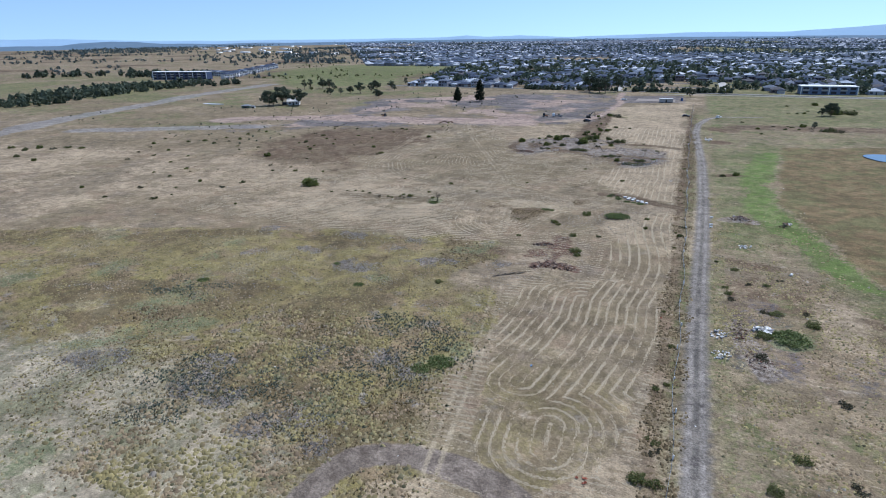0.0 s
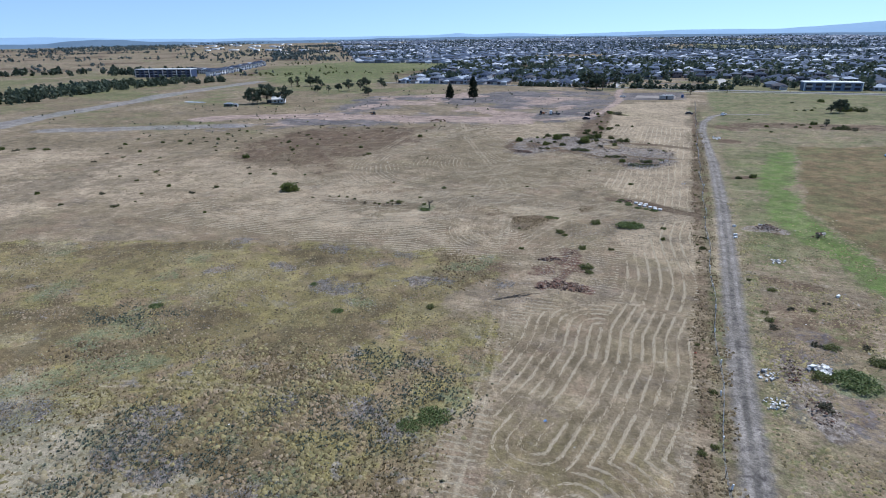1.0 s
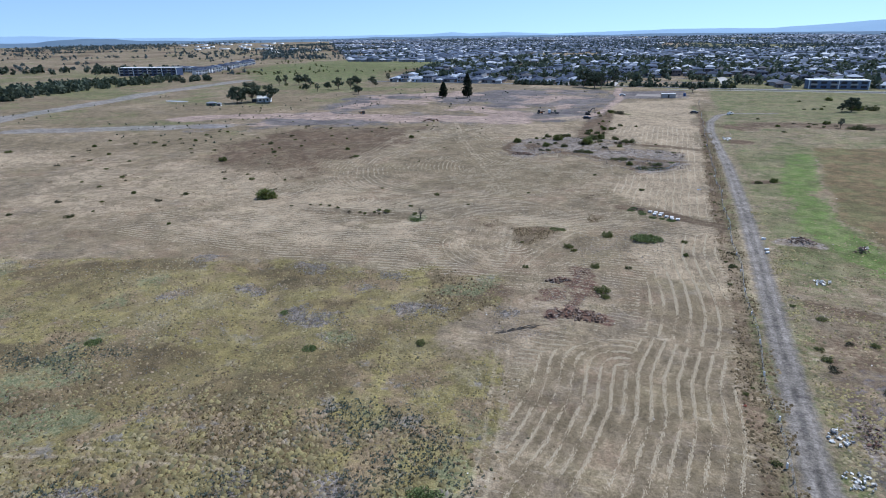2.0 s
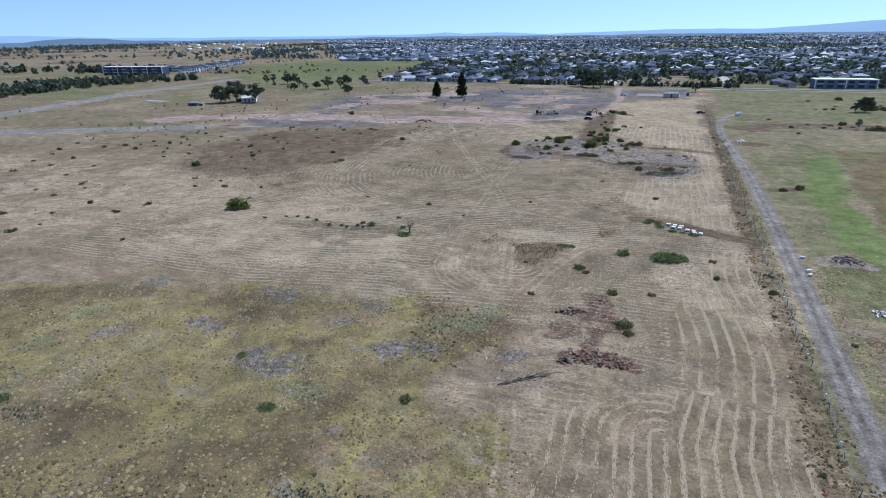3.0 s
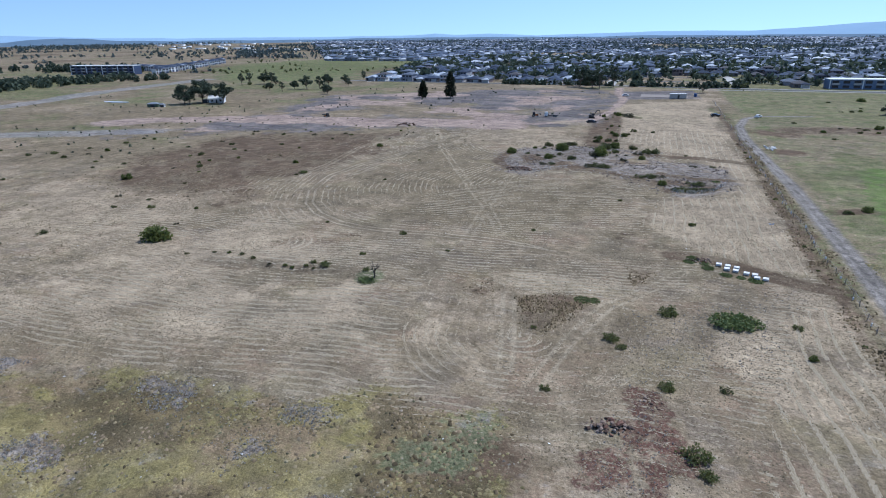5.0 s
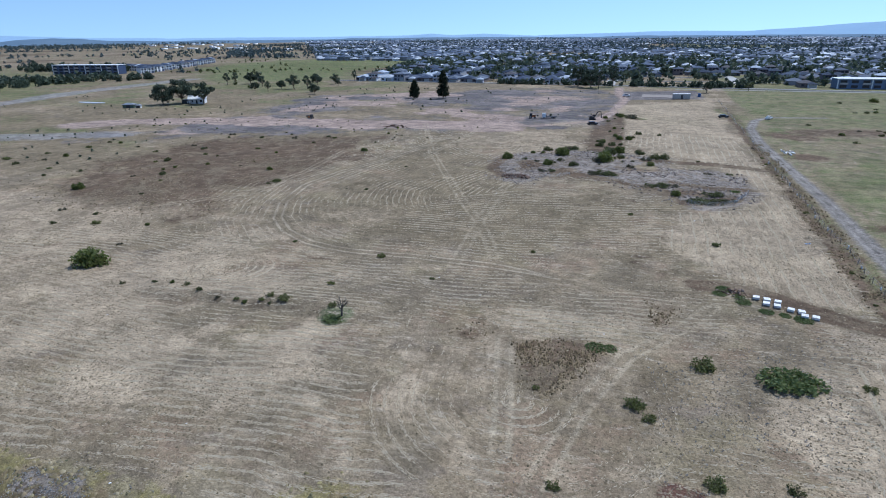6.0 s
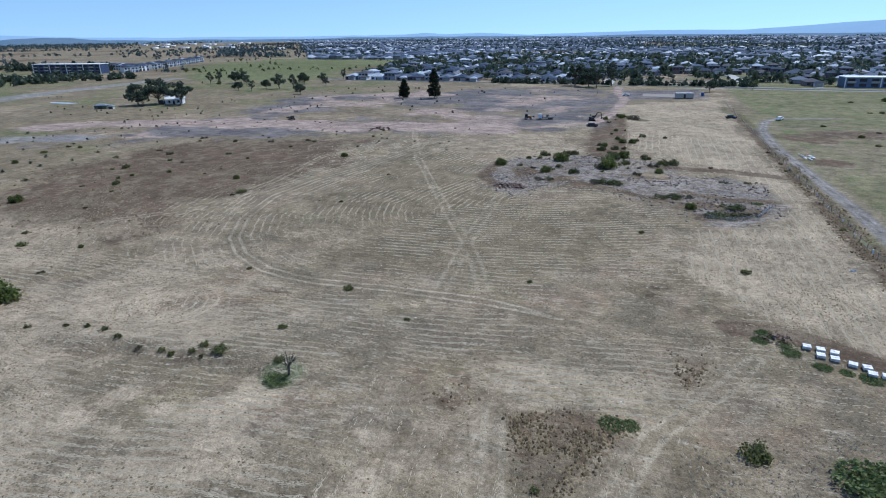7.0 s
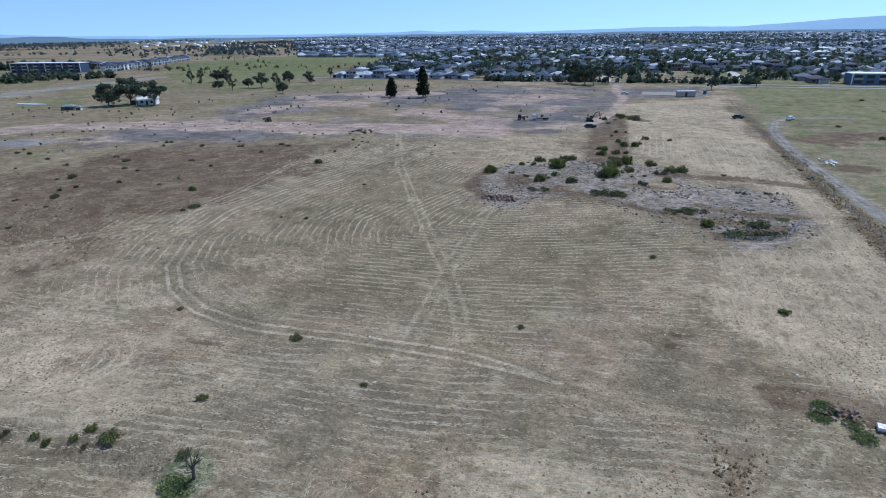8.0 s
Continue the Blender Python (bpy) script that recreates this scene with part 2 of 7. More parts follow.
# ---- materials ----
class Nodes:
    """Short names for the nodes of one material."""

    def __init__(self, name, rough=0.9):
        self.mat = bpy.data.materials.new(name)
        self.mat.use_nodes = True
        self.tree = self.mat.node_tree
        self.bsdf = self.tree.nodes["Principled BSDF"]
        self.bsdf.inputs["Roughness"].default_value = rough
        self.place = self.tree.nodes.new("ShaderNodeNewGeometry").outputs["Position"]

    def put(self, kind, outlet=0, **plugs):
        node = self.tree.nodes.new(kind)
        for key, value in plugs.items():
            self.plug(node.inputs[int(key[1:]) if key[0] == "i" and key[1:].isdigit() else key], value)
        return node.outputs[outlet]

    def plug(self, socket, value):
        if isinstance(value, bpy.types.NodeSocket):
            self.tree.links.new(value, socket)
        elif isinstance(value, tuple) and len(value) == 3 and socket.type == "RGBA":
            socket.default_value = (*value, 1)
        else:
            socket.default_value = value

    def noise(self, scale, detail=3.0, rough=0.6, at=None, stretch=None):
        at = self.place if at is None else at
        if stretch:
            node = self.tree.nodes.new("ShaderNodeMapping")
            node.inputs["Scale"].default_value = stretch
            self.plug(node.inputs["Vector"], at)
            at = node.outputs[0]
        return self.put("ShaderNodeTexNoise", Vector=at, Scale=scale, Detail=detail, Roughness=rough)

    def math(self, op, a, b=0.0):
        node = self.tree.nodes.new("ShaderNodeMath")
        node.operation = op
        self.plug(node.inputs[0], a), self.plug(node.inputs[1], b)
        return node.outputs[0]

    def span(self, v, low, high, to_low=0.0, to_high=1.0):
        node = self.tree.nodes.new("ShaderNodeMapRange")
        node.interpolation_type = "SMOOTHSTEP"
        for n, value in enumerate((v, low, high, to_low, to_high)):
            self.plug(node.inputs[n], value)
        return node.outputs[0]

    def mix(self, fac, a, b):
        node = self.tree.nodes.new("ShaderNodeMix")
        node.data_type = "RGBA"
        self.plug(node.inputs[0], fac), self.plug(node.inputs[6], a), self.plug(node.inputs[7], b)
        return node.outputs[2]

    def attr(self, name):
        node = self.tree.nodes.new("ShaderNodeAttribute")
        node.attribute_name = name
        return node

    def split(self, name):
        return self.put("ShaderNodeSeparateColor", Color=self.attr(name).outputs["Color"]).node.outputs

    def random(self):
        return self.tree.nodes.new("ShaderNodeObjectInfo").outputs["Random"]

    def island(self):
        return self.tree.nodes.new("ShaderNodeNewGeometry").outputs["Random Per Island"]

    def bump(self, v, far=0.05, strength=0.6):
        node = self.tree.nodes.new("ShaderNodeBump")
        node.inputs["Strength"].default_value, node.inputs["Distance"].default_value = strength, far
        self.plug(node.inputs["Height"], v)
        self.tree.links.new(node.outputs[0], self.bsdf.inputs["Normal"])

    def done(self, colour, rough=None, metal=None):
        self.plug(self.bsdf.inputs["Base Color"], colour)
        if rough is not None:
            self.plug(self.bsdf.inputs["Roughness"], rough)
        if metal is not None:
            self.bsdf.inputs["Metallic"].default_value = metal
        return self.mat


def plain(name, a, b, scale=2.0, rough=0.8, metal=0.0, bump=0.0, fine=20.0):
    """A surface of two near tones in blotches and grain."""
    n = Nodes(name, rough)
    if rough > 0.7:
        n.bsdf.inputs["Specular IOR Level"].default_value = 0.15
    v = n.math("ADD", n.math("MULTIPLY", n.noise(scale, 4), 0.6), n.math("MULTIPLY", n.noise(scale * fine, 2), 0.4))
    if bump:
        n.bump(v, bump)
    return n.done(n.mix(n.span(v, 0.35, 0.65), a, b), metal=metal)


def varied(name, tones, rough=0.8, by="object", scale=3.0, amount=0.25, metal=0.0):
    """A surface whose tone differs from thing to thing, or from piece to piece."""
    n = Nodes(name, rough)
    n.bsdf.inputs["Specular IOR Level"].default_value = 0.12
    ramp = n.tree.nodes.new("ShaderNodeValToRGB")
    ramp.color_ramp.interpolation = "CONSTANT" if by == "object" else "LINEAR"
    while len(ramp.color_ramp.elements) < len(tones):
        ramp.color_ramp.elements.new(0.5)
    for k, (stop, tone) in enumerate(zip(ramp.color_ramp.elements, tones)):
        stop.position = k / len(tones) if by == "object" else k / (len(tones) - 1)
        stop.color = (*tone, 1)
    n.plug(ramp.inputs[0], n.random() if by == "object" else n.island())
    v = n.noise(scale, 4)
    dark = n.put("ShaderNodeHueSaturation", Color=ramp.outputs[0], Value=n.span(v, 0.3, 0.7, 1 - amount, 1 + amount))
    return n.done(dark, metal=metal)


def foliage(name, tones, rough=0.65, through_light=0.35):
    n = Nodes(name, rough)
    ramp = n.tree.nodes.new("ShaderNodeValToRGB")
    while len(ramp.color_ramp.elements) < len(tones):
        ramp.color_ramp.elements.new(0.5)
    for k, (stop, tone) in enumerate(zip(ramp.color_ramp.elements, tones)):
        stop.position, stop.color = k / (len(tones) - 1), (*tone, 1)
    n.plug(ramp.inputs[0], n.math("ADD", n.math("MULTIPLY", n.island(), 0.7), n.math("MULTIPLY", n.random(), 0.3)))
    n.bsdf.inputs["Specular IOR Level"].default_value = 0.25
    n.done(ramp.outputs[0])
    glow = n.tree.nodes.new("ShaderNodeBsdfTranslucent")
    n.plug(glow.inputs["Color"], ramp.outputs[0])
    both = n.tree.nodes.new("ShaderNodeMixShader")
    both.inputs[0].default_value = through_light
    n.tree.links.new(n.bsdf.outputs[0], both.inputs[1])
    n.tree.links.new(glow.outputs[0], both.inputs[2])
    n.tree.links.new(both.outputs[0], n.tree.nodes["Material Output"].inputs["Surface"])
    return n.mat


def meadow_tones(n):
    """Rank meadow: olive, rusty, straw and grey in blotches of a few metres."""
    def some(v, low, high, share):
        return n.math("MULTIPLY", n.span(v, low, high), share)

    tone = n.mix(n.span(n.noise(0.26, 5, 0.65), 0.36, 0.64), (0.24, 0.204, 0.098), (0.186, 0.16, 0.084))
    tone = n.mix(some(n.noise(0.13, 5, 0.65), 0.45, 0.60, 0.85), tone, (0.235, 0.175, 0.12))
    tone = n.mix(some(n.noise(0.06, 5, 0.7), 0.54, 0.62, 0.7), tone, (0.285, 0.245, 0.168))
    tone = n.mix(some(n.noise(0.035, 4, 0.65), 0.55, 0.60, 0.4), tone, (0.15, 0.125, 0.072))
    return n.mix(some(n.noise(0.17, 5, 0.7, stretch=(1.0, 1.15, 1)), 0.58, 0.64, 0.8), tone, (0.215, 0.197, 0.18))


def tuft_material(name, gain=1.0):
    """Grass heads in the tones of the meadow, each a little different."""
    n = Nodes(name, 0.95)
    n.bsdf.inputs["Specular IOR Level"].default_value = 0.1
    one = n.island()
    tone = n.mix(n.span(one, 0.93, 1.0), meadow_tones(n), (0.31, 0.265, 0.185))
    tone = n.mix(n.span(one, 0.16, 0.04), tone, (0.125, 0.12, 0.072))
    value = n.span(n.math("FRACT", n.math("MULTIPLY", one, 7.31)), 0.0, 1.0, 0.62 * gain, 1.25 * gain)
    return n.done(n.put("ShaderNodeHueSaturation", Color=tone, Value=value))


def ground_material():
    n = Nodes("ground_cover", 0.95)
    n.bsdf.inputs["Specular IOR Level"].default_value = 0.1
    fine, mid, coarse, wide = n.noise(7, 3, 0.7), n.noise(1.3, 4, 0.7), n.noise(0.26, 5, 0.65), n.noise(0.05, 5, 0.65)
    clump = n.noise(2.6, 3, 0.65)
    streak = n.noise(0.9, 4, 0.65, stretch=(0.3, 1.4, 1))
    a, b, c, d = n.split("cover_a"), n.split("cover_b"), n.split("cover_c"), n.split("swath")
    e, g = n.split("tracks"), n.split("cover_d")
    h, k = n.split("cover_e"), n.split("cover_f")
    ragged = n.math("SUBTRACT", n.math("ADD", n.math("MULTIPLY", n.noise(0.7, 6, 0.75), 0.6), n.math("MULTIPLY", n.noise(0.12, 5, 0.7), 0.4)), 0.5)

    def edge(mask, amount=1.0, low=0.26, high=0.74):
        loose = n.math("MULTIPLY", n.math("MULTIPLY", mask, n.math("SUBTRACT", 1.0, mask)), 14.0 * amount)
        return n.span(n.math("ADD", mask, n.math("MULTIPLY", ragged, loose)), low, high)

    def some(v, low, high, share):
        return n.math("MULTIPLY", n.span(v, low, high), share)

    # mown, sun-bleached grass
    straw = n.mix(n.span(coarse, 0.34, 0.66), (0.235, 0.185, 0.13), (0.325, 0.262, 0.19))
    straw = n.mix(some(wide, 0.44, 0.58, 0.7), straw, (0.21, 0.168, 0.112))
    straw = n.mix(some(n.noise(0.032, 5, 0.7), 0.50, 0.60, 0.6), straw, (0.30, 0.243, 0.178))
    straw = n.mix(some(n.noise(0.075, 5, 0.7, stretch=(1, 1.3, 1)), 0.53, 0.62, 0.7), straw, (0.18, 0.146, 0.116))
    straw = n.mix(some(n.noise(0.09, 5, 0.65), 0.52, 0.62, 0.65), straw, (0.215, 0.155, 0.112))
    straw = n.mix(some(n.noise(0.065, 5, 0.7), 0.52, 0.62, 0.45), straw, (0.225, 0.192, 0.115))
    straw = n.mix(some(n.noise(0.021, 5, 0.7), 0.50, 0.58, 0.55), straw, (0.17, 0.142, 0.105))
    straw = n.mix(some(n.noise(0.14, 6, 0.75), 0.56, 0.64, 0.55), straw, (0.155, 0.125, 0.092))
    straw = n.mix(some(n.noise(0.16, 6, 0.75, stretch=(0.7, 1.4, 1)), 0.60, 0.68, 0.6), straw, (0.40, 0.35, 0.285))
    straw = n.mix(some(mid, 0.47, 0.66, 0.6), straw, (0.165, 0.135, 0.095))
    straw = n.mix(some(n.math("ADD", n.math("MULTIPLY", streak, 0.6), n.math("MULTIPLY", coarse, 0.4)), 0.54, 0.66, 0.7), straw, (0.40, 0.34, 0.265))
    straw = n.mix(some(n.noise(1.1, 5, 0.7), 0.58, 0.68, 0.45), straw, (0.115, 0.098, 0.065))
    here = n.put("ShaderNodeSeparateXYZ", Vector=n.place).node.outputs
    combed = n.put("ShaderNodeCombineXYZ", X=n.math("MULTIPLY", d[0], 1.7), Y=n.math("MULTIPLY", here[0], 0.28), Z=n.math("MULTIPLY", here[1], 0.28))
    rows = n.noise(1.0, 5, 0.65, at=combed)
    straw = n.mix(some(rows, 0.54, 0.68, 0.25), straw, (0.36, 0.292, 0.205))
    straw = n.mix(some(rows, 0.47, 0.34, 0.55), straw, (0.15, 0.12, 0.078))
    straw = n.put("ShaderNodeHueSaturation", Color=straw, Value=0.94)
    olive = meadow_tones(n)
    olive = n.mix(some(n.noise(0.55, 5, 0.75), 0.50, 0.60, 0.6), olive, (0.095, 0.08, 0.05))
    olive = n.mix(some(n.noise(0.4, 5, 0.75, stretch=(1, 1.6, 1)), 0.54, 0.64, 0.5), olive, (0.29, 0.245, 0.165))
    olive = n.mix(some(mid, 0.48, 0.68, 0.5), olive, (0.105, 0.085, 0.05))
    olive = n.mix(some(clump, 0.54, 0.68, 0.65), olive, (0.08, 0.069, 0.04))
    olive = n.mix(some(fine, 0.58, 0.72, 0.5), olive, (0.34, 0.29, 0.20))
    colour = n.mix(edge(a[0]), straw, olive)
    # rank rusty stands, tilled olive soil and thin olive regrowth
    rust = n.mix(n.span(coarse, 0.36, 0.62), (0.165, 0.126, 0.078), (0.112, 0.092, 0.058))
    rust = n.mix(some(clump, 0.52, 0.68, 0.75), rust, (0.055, 0.046, 0.028))
    rust = n.mix(some(fine, 0.58, 0.72, 0.4), rust, (0.27, 0.21, 0.12))
    colour = n.mix(n.math("MULTIPLY", edge(h[0]), 0.88), colour, rust)
    yellow = n.mix(n.span(coarse, 0.36, 0.62), (0.25, 0.205, 0.108), (0.18, 0.155, 0.085))
    colour = n.mix(n.math("MULTIPLY", edge(k[0]), 0.52), colour, n.mix(some(clump, 0.52, 0.68, 0.6), yellow, (0.10, 0.085, 0.045)))
    thin = n.mix(n.span(coarse, 0.36, 0.62), (0.178, 0.143, 0.097), (0.14, 0.113, 0.075))
    colour = n.mix(n.math("MULTIPLY", edge(k[1]), 0.8), colour, n.mix(some(rows, 0.50, 0.62, 0.55), n.mix(some(clump, 0.54, 0.68, 0.6), thin, (0.09, 0.078, 0.05)), (0.31, 0.25, 0.18)))
    # greyish straw tones, brightened to hold lens glare in the colour
    bleached = n.mix(n.span(coarse, 0.40, 0.60), (0.34, 0.29, 0.22), (0.235, 0.212, 0.155))
    bleached = n.mix(some(streak, 0.52, 0.66, 0.7), bleached, (0.40, 0.35, 0.27))
    bleached = n.mix(some(n.noise(0.1, 5, 0.7), 0.5, 0.6, 0.8), bleached, (0.17, 0.165, 0.105))
    bleached = n.mix(some(mid, 0.46, 0.64, 0.6), bleached, (0.13, 0.118, 0.08))
    colour = n.mix(edge(g[0]), colour, bleached)
    # dry brown scrub and the ploughed brown field
    brown = n.mix(n.span(mid, 0.35, 0.68), (0.145, 0.104, 0.074), (0.09, 0.066, 0.047))
    brown = n.mix(some(clump, 0.56, 0.70, 0.5), brown, (0.07, 0.058, 0.038))
    brown = n.mix(some(rows, 0.52, 0.66, 0.25), brown, (0.20, 0.155, 0.112))
    brown = n.mix(some(rows, 0.46, 0.36, 0.5), brown, (0.08, 0.062, 0.044))
    brown = n.mix(some(n.noise(0.11, 5, 0.7), 0.50, 0.60, 0.5), brown, (0.17, 0.14, 0.10))
    colour = n.mix(n.math("MULTIPLY", edge(a[1]), 0.96), colour, brown)
    tilled = n.mix(n.span(coarse, 0.36, 0.64), (0.185, 0.135, 0.082), (0.125, 0.105, 0.058))
    tilled = n.mix(some(n.noise(0.07, 5, 0.7), 0.48, 0.60, 0.7), tilled, (0.125, 0.125, 0.062))
    tilled = n.mix(some(mid, 0.5, 0.7, 0.5), tilled, (0.075, 0.06, 0.038))
    colour = n.mix(n.math("MULTIPLY", edge(h[1]), 0.92), colour, tilled)
    green = n.mix(n.span(coarse, 0.38, 0.62), (0.096, 0.116, 0.05), (0.138, 0.142, 0.072))
    green = n.mix(some(n.noise(0.08, 5, 0.7), 0.5, 0.62, 0.6), green, (0.175, 0.155, 0.09))
    green = n.mix(some(mid, 0.50, 0.70, 0.6), green, (0.20, 0.165, 0.10))
    colour = n.mix(n.math("MULTIPLY", edge(a[2]), n.span(n.noise(0.1, 6, 0.7), 0.38, 0.60, 0.92, 0.5)), colour, green)
    vivid = n.mix(n.span(mid, 0.35, 0.68), (0.125, 0.175, 0.058), (0.10, 0.14, 0.05))
    colour = n.mix(n.math("MULTIPLY", edge(g[1]), n.span(coarse, 0.35, 0.6, 0.92, 0.5)), colour, vivid)
    # bare ground
    grey = n.mix(n.span(n.noise(0.09, 5, 0.7, stretch=(0.6, 1.3, 1)), 0.42, 0.58), (0.108, 0.098, 0.10), (0.178, 0.155, 0.147))
    grey = n.mix(some(coarse, 0.52, 0.64, 0.5), grey, (0.165, 0.16, 0.115))
    grey = n.mix(some(mid, 0.48, 0.66, 0.55), grey, (0.10, 0.088, 0.085))
    colour = n.mix(edge(b[0]), colour, grey)
    chips = n.mix(n.span(coarse, 0.38, 0.62), (0.205, 0.198, 0.198), (0.26, 0.25, 0.248))
    colour = n.mix(n.math("MULTIPLY", edge(g[2]), 0.62), colour, chips)
    pink = n.mix(n.span(n.noise(0.2, 5, 0.7, stretch=(0.5, 1.3, 1)), 0.4, 0.6), (0.345, 0.268, 0.226), (0.25, 0.195, 0.166))
    colour = n.mix(edge(b[1]), colour, pink)
    earth = n.mix(n.span(n.noise(0.5, 5, 0.7), 0.4, 0.6), (0.195, 0.163, 0.138), (0.13, 0.107, 0.09))
    colour = n.mix(n.math("MULTIPLY", edge(h[2], 0.6), 0.97), colour, earth)
    # pale straw; its wash along the west side is painted glare
    pale = n.mix(n.span(mid, 0.35, 0.68), (0.385, 0.315, 0.232), (0.30, 0.24, 0.172))
    pale = n.mix(some(rows, 0.48, 0.36, 0.6), pale, (0.19, 0.15, 0.105))
    colour = n.mix(n.math("MULTIPLY", edge(b[2]), 0.85), colour, pale)
    red = n.mix(n.span(mid, 0.35, 0.68), (0.125, 0.070, 0.055), (0.078, 0.047, 0.040))
    red = n.mix(some(clump, 0.52, 0.66, 0.6), red, (0.20, 0.15, 0.115))
    colour = n.mix(n.math("MULTIPLY", edge(c[0], 1.8), n.span(n.noise(0.45, 5, 0.75), 0.38, 0.54, 0.30, 0.95)), colour, red)
    stones = n.mix(n.span(n.noise(0.9, 6, 0.75), 0.44, 0.58), (0.265, 0.232, 0.204), (0.115, 0.094, 0.077))
    stones = n.mix(some(coarse, 0.50, 0.62, 0.6), stones, (0.20, 0.16, 0.115))
    colour = n.mix(edge(c[1]), colour, stones)
    weeds = n.mix(n.span(clump, 0.4, 0.64), (0.12, 0.135, 0.078), (0.17, 0.165, 0.105))
    colour = n.mix(n.math("MULTIPLY", edge(c[2]), 0.85), colour, weeds)
    # rows of cut straw
    turn = n.math("ADD", d[0], n.math("MULTIPLY", n.math("SUBTRACT", n.noise(0.3, 4), 0.5), 0.32))
    wave = n.math("ABSOLUTE", n.math("SUBTRACT", n.math("FRACT", turn), 0.5))
    line = n.span(n.math("ADD", wave, n.math("MULTIPLY", n.math("SUBTRACT", mid, 0.5), 0.35)), 0.31, 0.47)
    line = n.math("MULTIPLY", line, n.span(n.math("ADD", n.noise(0.42, 4, 0.65), n.math("MULTIPLY", n.math("SUBTRACT", d[1], 0.5), 0.22)), 0.46, 0.60))
    line = n.math("MULTIPLY", line, n.span(d[1], 0.0, 0.9))
    colour = n.mix(n.math("MULTIPLY", line, 0.88), colour, n.mix(clump, (0.44, 0.362, 0.265), (0.33, 0.268, 0.19)))
    trough = n.math("MULTIPLY", n.span(wave, 0.24, 0.06), n.math("MULTIPLY", d[1], 0.30))
    colour = n.mix(trough, colour, (0.15, 0.13, 0.085))
    # wheel tracks through the grass
    pair = n.math("ABSOLUTE", n.math("SUBTRACT", n.math("ADD", e[1], n.math("MULTIPLY", n.math("SUBTRACT", mid, 0.5), 0.4)), 0.85))
    colour = n.mix(n.math("MULTIPLY", n.span(pair, 0.5, 0.1), n.span(coarse, 0.35, 0.6, 0.15, 0.58)), colour, (0.36, 0.305, 0.225))
    twin = n.math("ABSOLUTE", n.math("SUBTRACT", n.math("ADD", e[2], n.math("MULTIPLY", n.math("SUBTRACT", mid, 0.5), 0.3)), 0.85))
    colour = n.mix(n.math("MULTIPLY", n.span(e[2], 2.4, 1.4), n.span(coarse, 0.35, 0.6, 0.4, 0.7)), colour, (0.15, 0.122, 0.085))
    colour = n.mix(n.math("MULTIPLY", n.span(twin, 0.42, 0.12), n.span(n.noise(0.12, 4), 0.38, 0.58, 0.35, 0.72)), colour, (0.37, 0.315, 0.24))
    # the gravel road with its worn wheel lines
    off = n.math("ADD", e[0], n.math("MULTIPLY", n.math("SUBTRACT", n.noise(0.6, 5, 0.7), 0.5), 2.4))
    gravel = n.mix(n.span(n.noise(1.1, 5, 0.7), 0.35, 0.66), (0.205, 0.185, 0.163), (0.158, 0.141, 0.124))
    gravel = n.mix(n.math("MULTIPLY", n.span(e[0], 0.5, 0.15), n.span(n.noise(0.15, 4), 0.42, 0.56, 0.0, 0.8)), gravel, (0.105, 0.097, 0.088))
    rut = n.span(n.math("ABSOLUTE", n.math("SUBTRACT", e[0], 0.85)), 0.55, 0.1)
    gravel = n.mix(n.math("MULTIPLY", rut, n.span(n.noise(0.3, 4), 0.4, 0.6, 0.25, 0.8)), gravel, (0.27, 0.245, 0.222))
    gravel = n.mix(some(n.noise(0.4, 5, 0.7), 0.54, 0.66, 0.75), gravel, (0.085, 0.075, 0.072))
    colour = n.mix(n.span(off, 2.5, 1.2), colour, gravel)
    # grain
    grain = n.span(n.math("ADD", n.math("MULTIPLY", fine, 0.5), n.math("MULTIPLY", clump, 0.5)), 0.38, 0.62, 0.68, 1.32)
    mottle = n.math("MULTIPLY", n.span(n.noise(0.22, 6, 0.75), 0.38, 0.62, 0.80, 1.20), n.span(n.noise(0.045, 6, 0.7), 0.40, 0.60, 0.90, 1.12))
    grain = n.math("MULTIPLY", grain, mottle)
    colour = n.put("ShaderNodeHueSaturation", Color=colour, Value=grain, Saturation=1.12)
    n.bump(n.math("ADD", n.math("ADD", n.math("MULTIPLY", mid, 0.8), n.math("MULTIPLY", clump, 0.25)), n.math("MULTIPLY", line, 0.5)), 0.28, 0.7)
    return n.done(colour)


GROUND = ground_material()
LEAF_DARK = foliage("shrub_leaves", [(0.053, 0.062, 0.024), (0.094, 0.106, 0.041), (0.150, 0.154, 0.066)], 0.65, 0.4)
LEAF_GREEN = foliage("green_leaves", [(0.081, 0.094, 0.032), (0.136, 0.152, 0.053), (0.213, 0.218, 0.090)], 0.65, 0.45)
LEAF_DRAB = foliage("drab_leaves", [(0.063, 0.060, 0.037), (0.098, 0.094, 0.057), (0.138, 0.127, 0.081)])
LEAF_GUM = foliage("gum_leaves", [(0.040, 0.054, 0.036), (0.070, 0.090, 0.060), (0.115, 0.14, 0.095)])
# grey-green gum leaves, lightened and blued further to paint in distance haze
LEAF_WOOD_HAZE = foliage("hazed_woodland_leaves", [(0.055, 0.078, 0.078), (0.085, 0.112, 0.110), (0.125, 0.155, 0.148)])
LEAF_PINE = foliage("pine_needles", [(0.012, 0.018, 0.010), (0.022, 0.032, 0.016), (0.036, 0.045, 0.022)])
LEAF_REED = foliage("weed_leaves", [(0.094, 0.127, 0.047), (0.143, 0.182, 0.065), (0.208, 0.240, 0.098)])
LEAF_MID = foliage("bush_leaves", [(0.054, 0.072, 0.022), (0.118, 0.144, 0.041), (0.210, 0.228, 0.072)], 0.6, 0.45)
